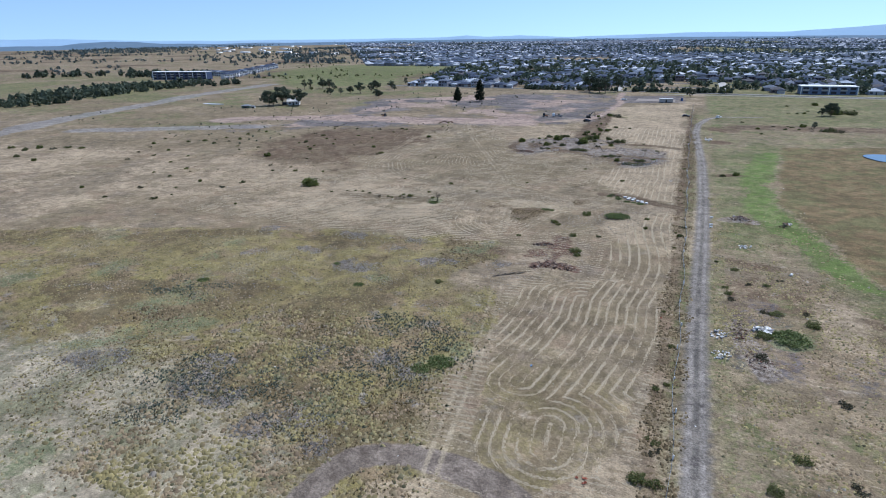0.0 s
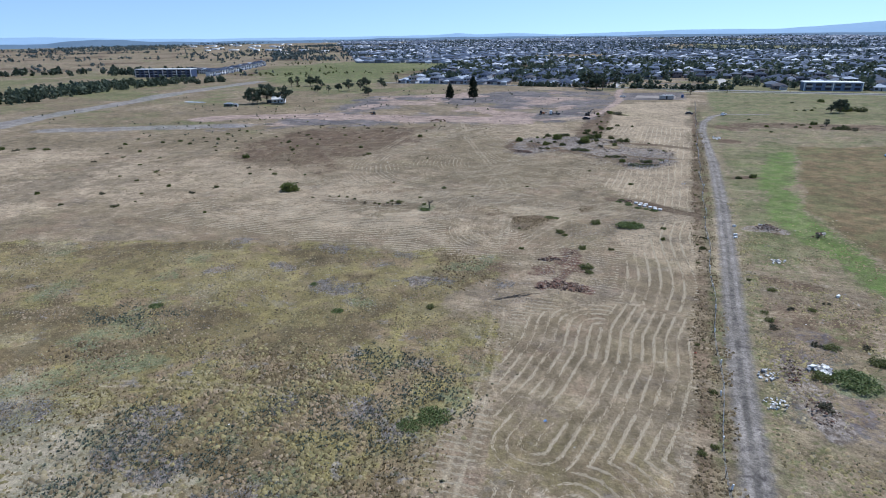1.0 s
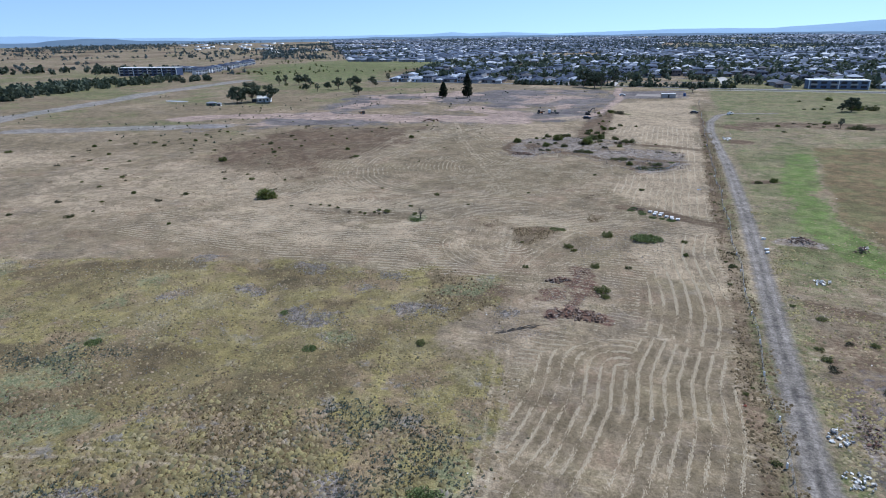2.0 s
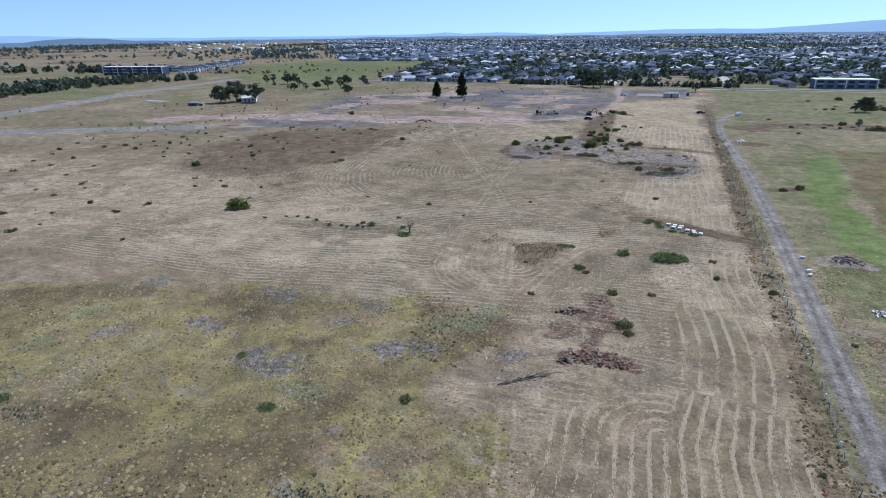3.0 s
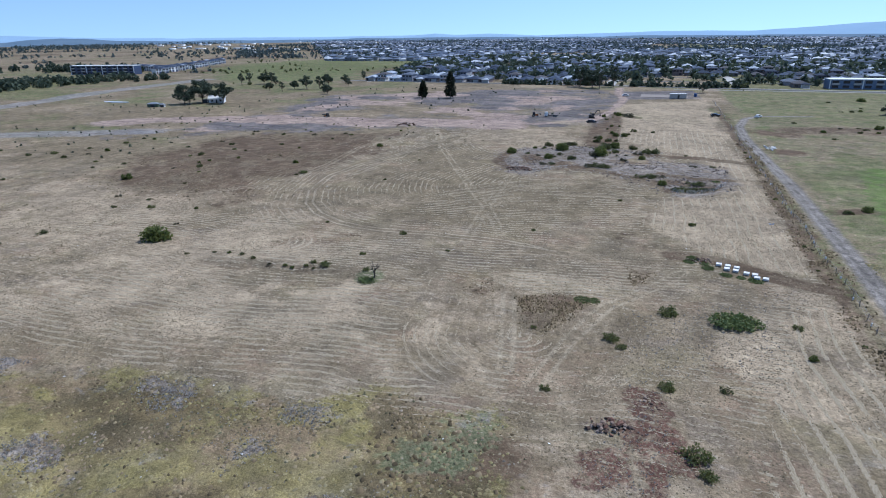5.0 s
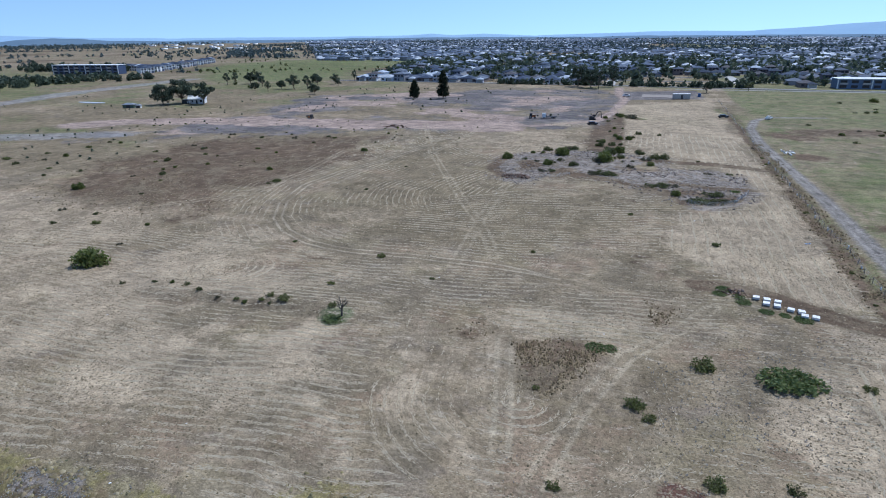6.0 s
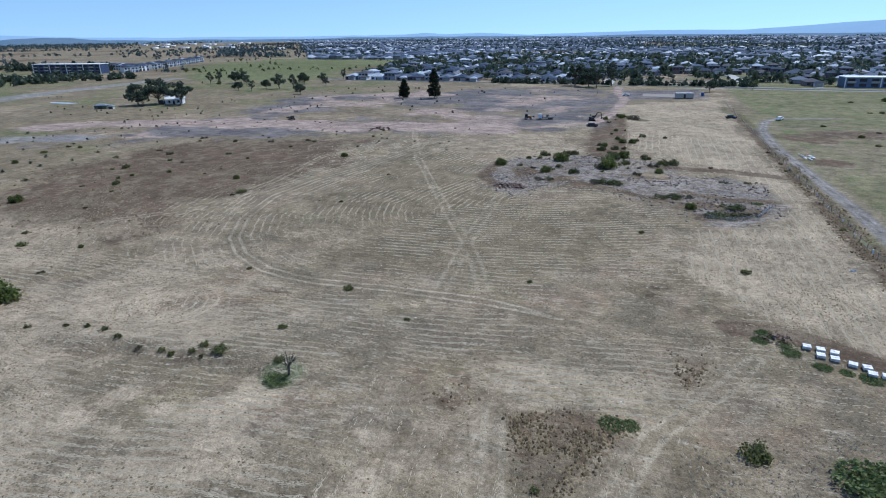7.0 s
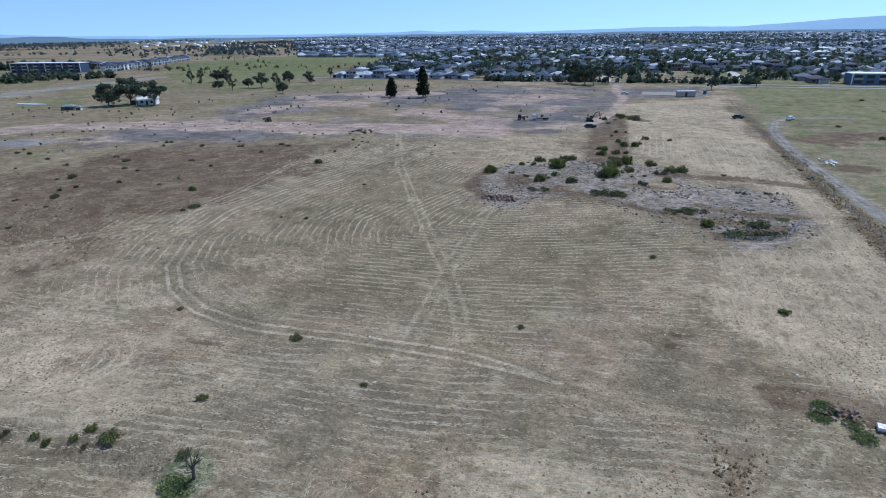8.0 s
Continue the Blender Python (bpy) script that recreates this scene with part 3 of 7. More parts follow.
TUFT = tuft_material("meadow_tufts")
TUFT_RUST = varied("rusty_tufts", [(0.062, 0.050, 0.030), (0.115, 0.088, 0.052), (0.165, 0.125, 0.075), (0.22, 0.175, 0.11)], 0.95, "island", 1.0, 0.2)
TUFT_MOWN = varied("mown_tufts", [(0.10, 0.082, 0.052), (0.165, 0.132, 0.088), (0.225, 0.182, 0.125), (0.30, 0.25, 0.175)], 0.95, "island", 0.6, 0.2)
TUFT_PALE = tuft_material("pale_tufts", 1.15)
LEAF_BLUE = foliage("blue_green_leaves", [(0.075, 0.095, 0.07), (0.12, 0.145, 0.115), (0.18, 0.20, 0.165)], 0.9)
TUSSOCK = foliage("tussock_blades", [(0.15, 0.125, 0.06), (0.21, 0.17, 0.085), (0.25, 0.185, 0.11), (0.32, 0.265, 0.155)], 0.9, 0.5)
STRAW = foliage("cut_straw", [(0.32, 0.268, 0.19), (0.44, 0.375, 0.275), (0.58, 0.505, 0.39)], 0.95, 0.3)
STUBBLE = foliage("stubble_blades", [(0.20, 0.165, 0.11), (0.30, 0.25, 0.175), (0.38, 0.325, 0.235)], 0.9, 0.5)
THISTLE = foliage("thistle_stalks", [(0.22, 0.205, 0.185), (0.38, 0.36, 0.335), (0.56, 0.54, 0.515)], 0.9, 0.55)
BARK = plain("bark", (0.12, 0.095, 0.07), (0.19, 0.16, 0.125), 6.0, 0.95)
DEAD_WOOD = plain("dead_wood", (0.07, 0.06, 0.05), (0.14, 0.125, 0.11), 6.0, 0.9)
ROCK = varied("basalt", [(0.10, 0.08, 0.07), (0.17, 0.142, 0.125), (0.25, 0.215, 0.195)], 0.9, "island", 5.0, 0.3)
# grey roof tones shifted to blue, painting in the haze over the suburb
ROOF = varied("haze_blue_roof_tiles", [(0.030, 0.042, 0.070), (0.050, 0.066, 0.104), (0.076, 0.092, 0.130), (0.038, 0.052, 0.084), (0.085, 0.082, 0.092), (0.060, 0.078, 0.118), (0.034, 0.046, 0.076), (0.12, 0.14, 0.18), (0.36, 0.40, 0.46)], 0.8)
WALL = varied("house_walls", [(0.52, 0.52, 0.55), (0.20, 0.165, 0.155), (0.70, 0.71, 0.74), (0.28, 0.28, 0.31), (0.17, 0.15, 0.15), (0.36, 0.37, 0.40)], 0.9)
# far roofs carry the same painted haze, a little paler
ROOF_FAR = varied("haze_blue_far_roofs", [(0.040, 0.056, 0.090), (0.064, 0.084, 0.128), (0.095, 0.118, 0.165), (0.13, 0.155, 0.205), (0.56, 0.59, 0.64)], 0.75, "island", 0.2, 0.2)
WALL_FAR = varied("far_walls", [(0.17, 0.17, 0.18), (0.34, 0.335, 0.34), (0.64, 0.64, 0.65)], 0.9, "island", 0.2, 0.2)
GLASS = plain("window_glass", (0.02, 0.025, 0.035), (0.035, 0.04, 0.055), 0.5, 0.08)
WHITE = plain("white_paint", (0.80, 0.80, 0.79), (0.66, 0.66, 0.65), 1.5, 0.5)
CONCRETE = plain("concrete", (0.46, 0.44, 0.41), (0.36, 0.345, 0.325), 0.8, 0.85)
ASPHALT = plain("asphalt", (0.09, 0.09, 0.092), (0.13, 0.128, 0.126), 0.6, 0.9)
STEEL = plain("galvanised_steel", (0.42, 0.43, 0.44), (0.30, 0.31, 0.32), 3.0, 0.45, 0.7)
DARK_STEEL = plain("dark_steel", (0.03, 0.03, 0.032), (0.06, 0.058, 0.056), 3.0, 0.6, 0.3)
RUBBER = plain("rubber", (0.018, 0.018, 0.018), (0.035, 0.034, 0.032), 4.0, 0.85)
POST_WOOD = plain("post_wood", (0.20, 0.17, 0.14), (0.30, 0.27, 0.23), 8.0, 0.95)


# ---- building helpers ----
def mesh_of(name, verts, faces, material, smooth=False):
    """A mesh from arrays of corners and of triangles or quads."""
    verts, faces = np.asarray(verts, np.float32), np.asarray(faces, np.int32)
    me = bpy.data.meshes.new(name)
    me.vertices.add(len(verts))
    me.vertices.foreach_set("co", verts.ravel())
    count, k = faces.shape
    me.loops.add(count * k)
    me.loops.foreach_set("vertex_index", faces.ravel())
    me.polygons.add(count)
    me.polygons.foreach_set("loop_start", np.arange(0, count * k, k, dtype=np.int32))
    me.polygons.foreach_set("loop_total", np.full(count, k, np.int32))
    if smooth:
        me.polygons.foreach_set("use_smooth", np.ones(count, bool))
    me.materials.append(material)
    me.update(calc_edges=True)
    return me


def part(name, bm, material, parent, label=""):
    """Links a bmesh (or a ready mesh) as one mesh object under a thing or a part."""
    if isinstance(bm, bmesh.types.BMesh):
        me = bpy.data.meshes.new(name)
        bm.to_mesh(me)
        bm.free()
        me.materials.append(material)
    else:
        me = bm
    ob = new(name, me)
    ob.parent = parent
    if label:
        ob["label"] = label
    return ob


def thing(name, label, category, at=None, group="", kind=""):
    ob = tagged(new(name), label, category, group, kind)
    ob.empty_display_size = 0.3
    if at is not None:
        ob.matrix_basis = at
    return ob


def box(bm, x0, y0, z0, x1, y1, z1, bevel=0.0):
    made = bmesh.ops.create_cube(bm, size=1, matrix=Matrix.LocRotScale(((x0 + x1) / 2, (y0 + y1) / 2, (z0 + z1) / 2), None, (x1 - x0, y1 - y0, z1 - z0)))
    if bevel:
        edges = {e for v in made["verts"] for e in v.link_edges}
        bmesh.ops.bevel(bm, geom=list(edges), offset=bevel, segments=2, affect="EDGES")
    return bm


def boxes(*rows, bevel=0.0):
    bm = bmesh.new()
    for row in rows:
        box(bm, *row, bevel=bevel)
    return bm


def tube(bm, a, b, r0, r1=None, sides=7):
    a, b = Vector(a), Vector(b)
    turn = (b - a).to_track_quat("Z", "Y").to_matrix().to_4x4()
    bmesh.ops.create_cone(bm, cap_ends=True, segments=sides, radius1=r0, radius2=r0 if r1 is None else r1, depth=(b - a).length,
                          matrix=Matrix.Translation((a + b) / 2) @ turn)
    return bm


def stuff(name, me, label, category):
    return tagged(new(name, me), label, category, kind="stuff")


# ---- the ground: one sheet to the horizon, finest where the camera passes near ----
def build_ground():
    ys = [-3000.0, -800.0, -250.0]
    while ys[-1] < 4900:
        y = ys[-1]
        ys.append(y + (30 if y < 0 else 6 if y < 36 else 0.62 if y < 210 else 0.62 + (y - 210) * 0.008))
    ys = np.array(ys)
    u = np.linspace(-1, 1, 540)
    reach = np.maximum(ys, 40)
    xs = (-0.72 * reach + 12)[:, None] + u[None] * (1.02 * reach + 52)[:, None]
    xs = np.hstack([np.full((len(ys), 1), -6500.0), xs, np.full((len(ys), 1), 6500.0)])
    yy = np.repeat(ys[:, None], xs.shape[1], 1)
    x, y = xs.ravel(), yy.ravel()
    z = height(x, y)
    rows, cols = xs.shape
    i = (np.arange(rows - 1)[:, None] * cols + np.arange(cols - 1)[None]).ravel()
    me = mesh_of("ground", np.stack([x, y, z], 1), np.stack([i, i + 1, i + cols + 1, i + cols], 1), GROUND, True)
    m = cover(x, y)
    open_land = (1 - m["meadow"]) * (1 - m["east"])
    far = ease(y, 900, 1500)
    mottled = cloudy(x, y, 130, 61, 4)
    spots = np.minimum.reduce([np.hypot((x - px) / w, (y - py) / 0.7) for px, py, w in ((-36.3, 241.2, 2.4), (-28.2, 216.5, 1.8), (-32.3, 204.5, 1.8), (-9.9, 236, 2.4), (-32.7, 201.5, 1.4), (-13, 150.4, 1.6), (-16.6, 147.8, 1.8), (-92, 177, 2.2), (-86, 186, 3))])
    brown = np.maximum.reduce([m["scrub"],
                               0.8 * ease(spots + 1.2 * m["wob"], 1.5, 0.6),
                               0.9 * ease(along(x, y, [(-53.6, 264.3), (-42.5, 260.3), (-33.7, 255.2), (-26.9, 249.6)]) + 4 * m["wob"], 3.2, 1.2),
                               0.85 * ease(along(x, y, [(-70, 257), (-75.5, 270), (-74, 285)]) + 4 * m["wob"], 3, 1),
                               0.9 * m["outcrop"] * ease(cloudy(x, y, 13, 93, 4), 0.56, 0.40),
                               0.9 * m["verge"] * ease(y, 120, 200),
                               0.5 * m["verge"],
                               ease(mottled, 0.56, 0.66) * ease(y, 560, 700) * 0.8,
                               0.3 * ease(along(x, y, [(-106, 164.5), (-88, 167), (-68, 168)]) + 4 * m["wob"], 3.0, 0.8),
                               0.9 * ease(along(x, y, [(-21, 193.5), (-15, 192.5), (-7, 187.5), (2, 184)]), 3.0, 1.0),
                               0.65 * ease(inside(x, y, [(-46.8, 167.3), (-38.7, 170.5), (-34.9, 168.8), (-39.1, 159.1), (-41.3, 155.8), (-43.8, 157.6)]) + 4 * m["wob"], -0.8, 1.2),
                               0.8 * ease(inside(x, y, [(-31.2, 185), (-25.8, 185), (-29.5, 177)]) + 5 * m["wob"], -1.2, 1.4)])
    brown = np.maximum.reduce([brown, 0.6 * ease(np.hypot(x + 53, y - 168.6) + 5 * m["wob"], 3.6, 1.4),
                               0.7 * ease(along(x, y, [(-46, 128), (-40, 130)]), 6, 2),
                               0.7 * ease(along(x, y, [(-35, 122), (-31, 124)]), 1.5, 0.4),
                               0.7 * ease(along(x, y, [(-52, 318), (-40, 350), (-50, 370)]), 10, 4),
                               0.6 * m["east"] * (1 - ease(y, 120, 170)) * ease(cloudy(x, y, 20, 83, 4), 0.45, 0.62),
                               0.8 * ease(along(x, y, [(-32, 286), (-10, 290)]), 2.6, 1),
                               0.92 * ease(along(x, y, [(-52, 400), (-49, 341), (-47, 308)]) + 8 * m["wob"], 8, 3),
                               0.92 * ease(np.hypot((x + 17.5) * 0.75, y - 250.5) + 6 * m["wob"], 9, 4.5),
                               0.7 * ease(along(x, y, [(6, 354), (20, 362)]), 9, 3),
                               0.7 * ease(along(x, y, [(9, 311), (14, 312)]), 6, 2),
                               0.7 * ease(along(x, y, [(-75, 276), (-69, 270), (-55, 262), (-36, 259), (-24, 247)]), 5, 1.5),
                               0.6 * ease(along(x, y, [(14, 172), (20, 177)]), 7, 3)])
    green = np.maximum.reduce([m["lush"] * (1 - m["brown_field"]), m["pasture"], 0.9 * m["east"] * ease(y, 115, 175) * (1 - m["brown_field"]) * (0.5 + 0.5 * ease(cloudy(x, y, 30, 85, 5), 0.30, 0.66)),
                               0.75 * ease(y, 300, 420) * ease(x, 4, 14), 0.6 * ease(along(x, y, [(-40, 395), (-18, 378)]), 14, 6), 0.6 * ease(along(x, y, [(-43, 430), (-15, 455)]), 10, 4),  0.8 * ease(-x - 0.2 * y, 75, 140) * ease(y, 330, 400) * (1 - ease(y, 560, 700)) * ease(cloudy(x, y, 45, 73, 5), 0.36, 0.62), 0.55 * ease(-x, 150, 220) * ease(y, 230, 270) * (1 - ease(y, 330, 370)) * ease(cloudy(x, y, 30, 75, 5), 0.3, 0.62), 0.7 * ease(mottled, 0.38, 0.28) * far])
    green = np.maximum(green, 0.6 * ease(cloudy(x, y, 30, 71, 3), 0.60, 0.68) * ease(y, 340, 420) * (x < 0))
    bare_east = np.maximum.reduce([share * ease(along(x, y, line) + 6 * m["wob"], wide, wide * 0.4) for line, wide, share in
                                   (([(8, 356), (20, 349)], 9, 1.0), ([(9, 311), (16, 309)], 6, 1.0), ([(11, 234), (18, 237)], 5, 1.0), ([(26, 362), (60, 366), (110, 372)], 15, 0.75), ([(15, 176), (18, 175)], 5, 1.0), ([(13, 141), (20, 139)], 6, 0.8), ([(24, 262), (34, 266)], 4, 0.6))])
    brown, green = np.maximum(brown, 0.9 * bare_east), green * (1 - bare_east) * (1 - m["scrub"])
    vivid = m["lush"] * (1 - m["brown_field"]) * ease(along(x, y, [(36, 280), (27, 230), (26, 190), (40, 140), (60, 138)]), 13, 4)
    green = np.maximum(green, np.maximum(0.5 * m["verge_green"], 0.5 * m["east"] * (1 - ease(y, 125, 160)) * ease(cloudy(x, y, 11, 87, 4), 0.48, 0.64)))
    vivid = np.maximum(vivid, 0.4 * m["pasture"])
    pad = ease(inside(x, y, [(-50, 466), (-3, 481), (-7, 537), (-56, 518)]), -1, 2)
    lane_road = ease(2.8 - along(x, y, [(-57, 549), (-54, 500), (-49, 470), (-51, 406), (-57, 372), (-80, 352)]), -1.5, 1.5)
    grey = np.maximum.reduce([pad, lane_road, m["stripped"], 0.4 * m["east"] * (1 - ease(y, 120, 165)) * ease(cloudy(x, y, 16, 81, 4), 0.48, 0.62)])
    pink = np.maximum.reduce([0.9 * ease(along(x, y, [(-278, 302), (-254, 320), (-221, 332), (-190, 334), (-150, 338), (-96, 346)]) + 14 * m["wob"], 17, 9),
                              0.7 * ease(inside(x, y, STRIPPED), 0, 6) * ease(cloudy(x, y, 26, 95, 5), 0.54, 0.66)])
    pink = np.maximum(pink * (1 - pad), 0.85 * lane_road)
    pale = np.maximum.reduce([0.9 * ease(inside(x, y, [(-18.7, 162), (-11.6, 164.4), (-7.8, 160), (-12, 153.8), (-18.2, 155)]) + 5 * m["wob"], -1.5, 2),
                              ease(np.minimum.reduce([np.hypot((x - px) * 0.6, y - py) for px, py in ((-90, 140), (-84, 142), (-86, 146), (-65, 147.5), (-80, 157), (-65, 152), (-58, 160), (-83, 181), (-66, 188))]), 2.2, 0.4),
                              0.85 * ease(np.hypot(x + 12.5, y - 155), 6, 2),
                              # two washes that pale the west side, glare painted into the ground colour
                              0.6 * ease(-x, 82, 104) * ease(y, 132, 150) * (1 - ease(y, 190, 225)) * ease(cloudy(x, y, 20, 105, 5), 0.25, 0.6),
                              0.6 * ease(-x, 110, 175) * ease(y, 100, 125) * (1 - ease(y, 165, 205)) * ease(cloudy(x, y, 28, 103, 5), 0.3, 0.65),
                              0.95 * ease(inside(x, y, [(-130, 138), (-124, 172), (-104, 186), (-84, 180), (-66, 172), (-52, 156), (-58, 142), (-80, 138)]) + 26 * m["wob"], -6, 8) * ease(cloudy(x, y, 9, 109, 4), 0.3, 0.6)])
    pale = np.maximum.reduce([pale, 0.6 * ease(along(x, y, [(-49, 174), (-38, 175)]), 8, 1),
                              0.75 * m["swath_far"],
                              0.8 * ease(along(x, y, [(-14, 158), (-10, 150)]), 6, 3),
                              0.55 * ease(cloudy(x, y, 30, 101, 5), 0.46, 0.74) * open_land * (1 - ease(-x, 125, 150) * ease(y, 190, 220)),
                              0.6 * m["east"] * ease(along(x, y, [(30, 136), (30, 108), (32, 80), (33, 50)]) + 9 * m["wob"], 6, 1) * ease(cloudy(x, y, 9, 107, 4), 0.3, 0.6),
                              ease(along(x, y, [(-28, 47), (-24, 49), (-20, 47)]), 3.5, 1.5)])
    strips = uncut_strips(x, y, m)
    brown, pale = np.maximum(brown, 0.95 * strips), pale * (1 - strips)
    red = np.maximum.reduce([ease(along(x, y, [(-28, 123.4), (-25, 124.4), (-20.5, 124)]) + 2.5 * m["wob"], 3.0, 1.4)] + [ease(along(x, y, line) + 3.5 * m["wob"], 1.9, 0.7) for line in
                             ([(-31.5, 132), (-29.5, 133.2), (-28.6, 130.5), (-32, 129.3)], [(-27.4, 137.4), (-24.6, 137.6), (-23.1, 134.6), (-26, 133), (-25.2, 130.4), (-26.6, 127), (-24, 124)], [(-27.2, 144.6), (-26.2, 142)])])
    stones = np.maximum.reduce([0.8 * thistle_beds(x, y) * ease(cloudy(x, y, 3, 253, 3), 0.3, 0.55), m["outcrop"] * ease(cloudy(x, y, 11, 89, 4), 0.30, 0.50), 0.3 * m["rough"] * ease(cloudy(x, y, 14, 87, 4), 0.50, 0.62), ease(along(x, y, [(12, 107), (14, 98), (16, 91)]), 3, 1.2),
                                ease(along(x, y, [(13, 175), (19, 175)]), 3.4, 1.5)])
    stones = stones * (1 - 0.9 * strips)
    weeds = np.maximum.reduce([ease(np.hypot(x + 72, y - 166.5), 3.6, 1.5), 0.7 * ease(np.hypot(x + 15.5, y - 166.5) + 4 * m["wob"], 3.8, 1.5), ease(np.hypot(x - 20, y - 104.5), 5, 3),
                               0.7 * m["meadow"] * ease(cloudy(x, y, 15, 111, 4), 0.54, 0.76), 0.5 * ease(along(x, y, [(-46, 87), (-38, 84), (-34, 76)]) + 6 * m["wob"], 7, 1) * ease(cloudy(x, y, 5, 113, 3), 0.3, 0.6), 0.4 * m["meadow"] * ease(along(x, y, [(-70, 60), (-50, 66), (-44, 64)]) + 6 * m["wob"], 8, 1) * ease(cloudy(x, y, 5, 113, 3), 0.3, 0.6)])
    s, power = mower_rows(x, y), mown_share(x, y, m)
    grid = s.reshape(rows, cols)
    jump = np.zeros((rows, cols), bool)
    jump[1:] |= np.abs(np.diff(grid, axis=0)) > 0.75
    jump[:-1] |= np.abs(np.diff(grid, axis=0)) > 0.75
    jump[:, 1:] |= np.abs(np.diff(grid, axis=1)) > 0.9
    jump[:, :-1] |= np.abs(np.diff(grid, axis=1)) > 0.9
    power = power * np.where(jump.ravel() & (y < 330), 0, 1)
    power = (0.32 - 0.2 * m["swath_near"]) * power * (1 - red) * (1 - stones) * (1 - 0.8 * brown)
    alpha = np.ones_like(x)
    ruts = np.minimum.reduce([along(x, y, line) for line in RUTS])
    rim = inside(x, y, MEADOW)
    rusty = m["meadow"] * np.maximum.reduce([ease(inside(x, y, [(-56, 135.5), (-51.5, 136), (-41, 131), (-39, 123), (-40, 118), (-45, 115.5), (-50.5, 119.5), (-53.5, 129)]) + 5 * m["wob"], -1.5, 2), 0.95 * ease(along(x, y, [(-96, 73), (-89, 76), (-82, 81), (-76, 83)]) + 6 * m["wob"], 4, 1), ease(inside(x, y, [(-38.6, 61.4), (-32.2, 66.9), (-28, 56), (-37.8, 50), (-37.6, 44), (-42, 44)]) + 4 * m["wob"], -1.5, 1.5),
                                             0.9 * ease(rim, 0.5, 4) * (1 - ease(rim, 9, 20)) * ease(cloudy(x, y, 16, 171, 4), 0.26, 0.48) * ease(-x, 58, 80),
                                             0.9 * ease(along(x, y, [(-120, 76), (-94, 83), (-78, 90), (-70, 85), (-58, 92)]) + 14 * m["wob"], 8, 1), 0.9 * ease(cloudy(x, y, 19, 173, 5), 0.54, 0.66)])
    yellow = m["meadow"] * ease(rim, 3, 12) * np.maximum.reduce([0.9 * ease(along(x, y, FOLD) + 8 * m["wob"], 5, 1.5), 0.9 * ease(along(x, y, [(-58, 130), (-56, 121), (-66, 119), (-74, 119)]) + 6 * m["wob"], 4, 1), ease(inside(x, y, [(-79, 99), (-59, 107), (-53, 94), (-71, 88)]) + 12 * m["wob"], -4, 5), ease(cloudy(x, y, 22, 175, 5), 0.47, 0.60) * ease(y, 80, 100)])
    thin = (1 - m["meadow"]) * np.maximum.reduce([ease(inside(x, y, [(-98, 204), (-58, 198), (-38, 206), (-32, 224), (-42, 246), (-64, 249), (-78, 262), (-92, 300), (-118, 330), (-112, 268), (-104, 235)]) + 24 * m["wob"], -8, 10), 0.8 * ease(-x + 60 * m["wob"], 112, 150) * ease(y + 40 * m["wob"], 180, 220) * (1 - ease(y, 560, 700)) * ease(cloudy(x, y, 24, 179, 5), 0.34, 0.58), 0.85 * ease(cloudy(x, y, 34, 177, 5), 0.50, 0.62) * ease(y, 150, 200) * (1 - m["east"]) * (1 - m["swath_far"])])
    thin = np.maximum.reduce([thin, 0.5 * m["swath_near"], 0.3 * m["swath_mid"]])
    zero = np.zeros_like(x)
    layers = {"cover_a": (np.maximum(m["meadow"], 0.62 * m["swath_near"] * (1 - ease(y, 74, 92))), brown, green), "cover_b": (grey, pink, pale), "cover_c": (red, stones, weeds),
              "swath": (s, power, zero), "tracks": (np.minimum(along(x, y, ROAD), 50), np.minimum(ruts, 50), np.minimum(along(x, y, LOOP) + 1.6 * ease(x, -56, -34), 50)), "cover_e": (rusty, m["brown_field"], m["ring"]), "cover_f": (yellow, thin, zero),
              "cover_d": (m["bleached"], vivid, np.maximum(m["gravel"], 0.75 * ease(along(x, y, [(-330, 240), (-280, 266), (-236, 284)]), 14, 4)))}
    for name, three in layers.items():
        layer = me.attributes.new(name, "FLOAT_COLOR", "POINT")
        layer.data.foreach_set("color", np.stack([*three, alpha], 1).astype(np.float32).ravel())
    return tagged(new("ground", me), "dry paddocks of mown straw, rank grass, gravel and bare soil", "ground", kind="structure")


build_ground()


# ---- distant ranges ----
def build_range(name, base, tops, depth, material, label):
    """A ridge along the horizon; tops: bearing in degrees and height."""
    bearings = np.arange(-75, 40, 0.25)
    crest = np.interp(bearings, [b for b, _ in tops], [h for _, h in tops])
    crest = crest + (cloudy(bearings, bearings * 0, 3.0, 7 + base % 7, 4) - 0.5) * 9
    ring = np.radians(bearings)
    verts, faces = [], []
    for k, (dist, share) in enumerate(((base - depth, 0.0), (base - depth * 0.5, 0.62), (base, 1.0))):
        for a, h in zip(ring, crest):
            verts.append((dist * math.sin(a), dist * math.cos(a), h * share - (2 if k == 0 else 0)))
    n = len(ring)
    for k in range(2):
        for i in range(n - 1):
            faces.append((k * n + i, k * n + i + 1, (k + 1) * n + i + 1, (k + 1) * n + i))
    me = mesh_of(name, verts, faces, material, True)
    return tagged(new(name, me), label, "hills", kind="structure")


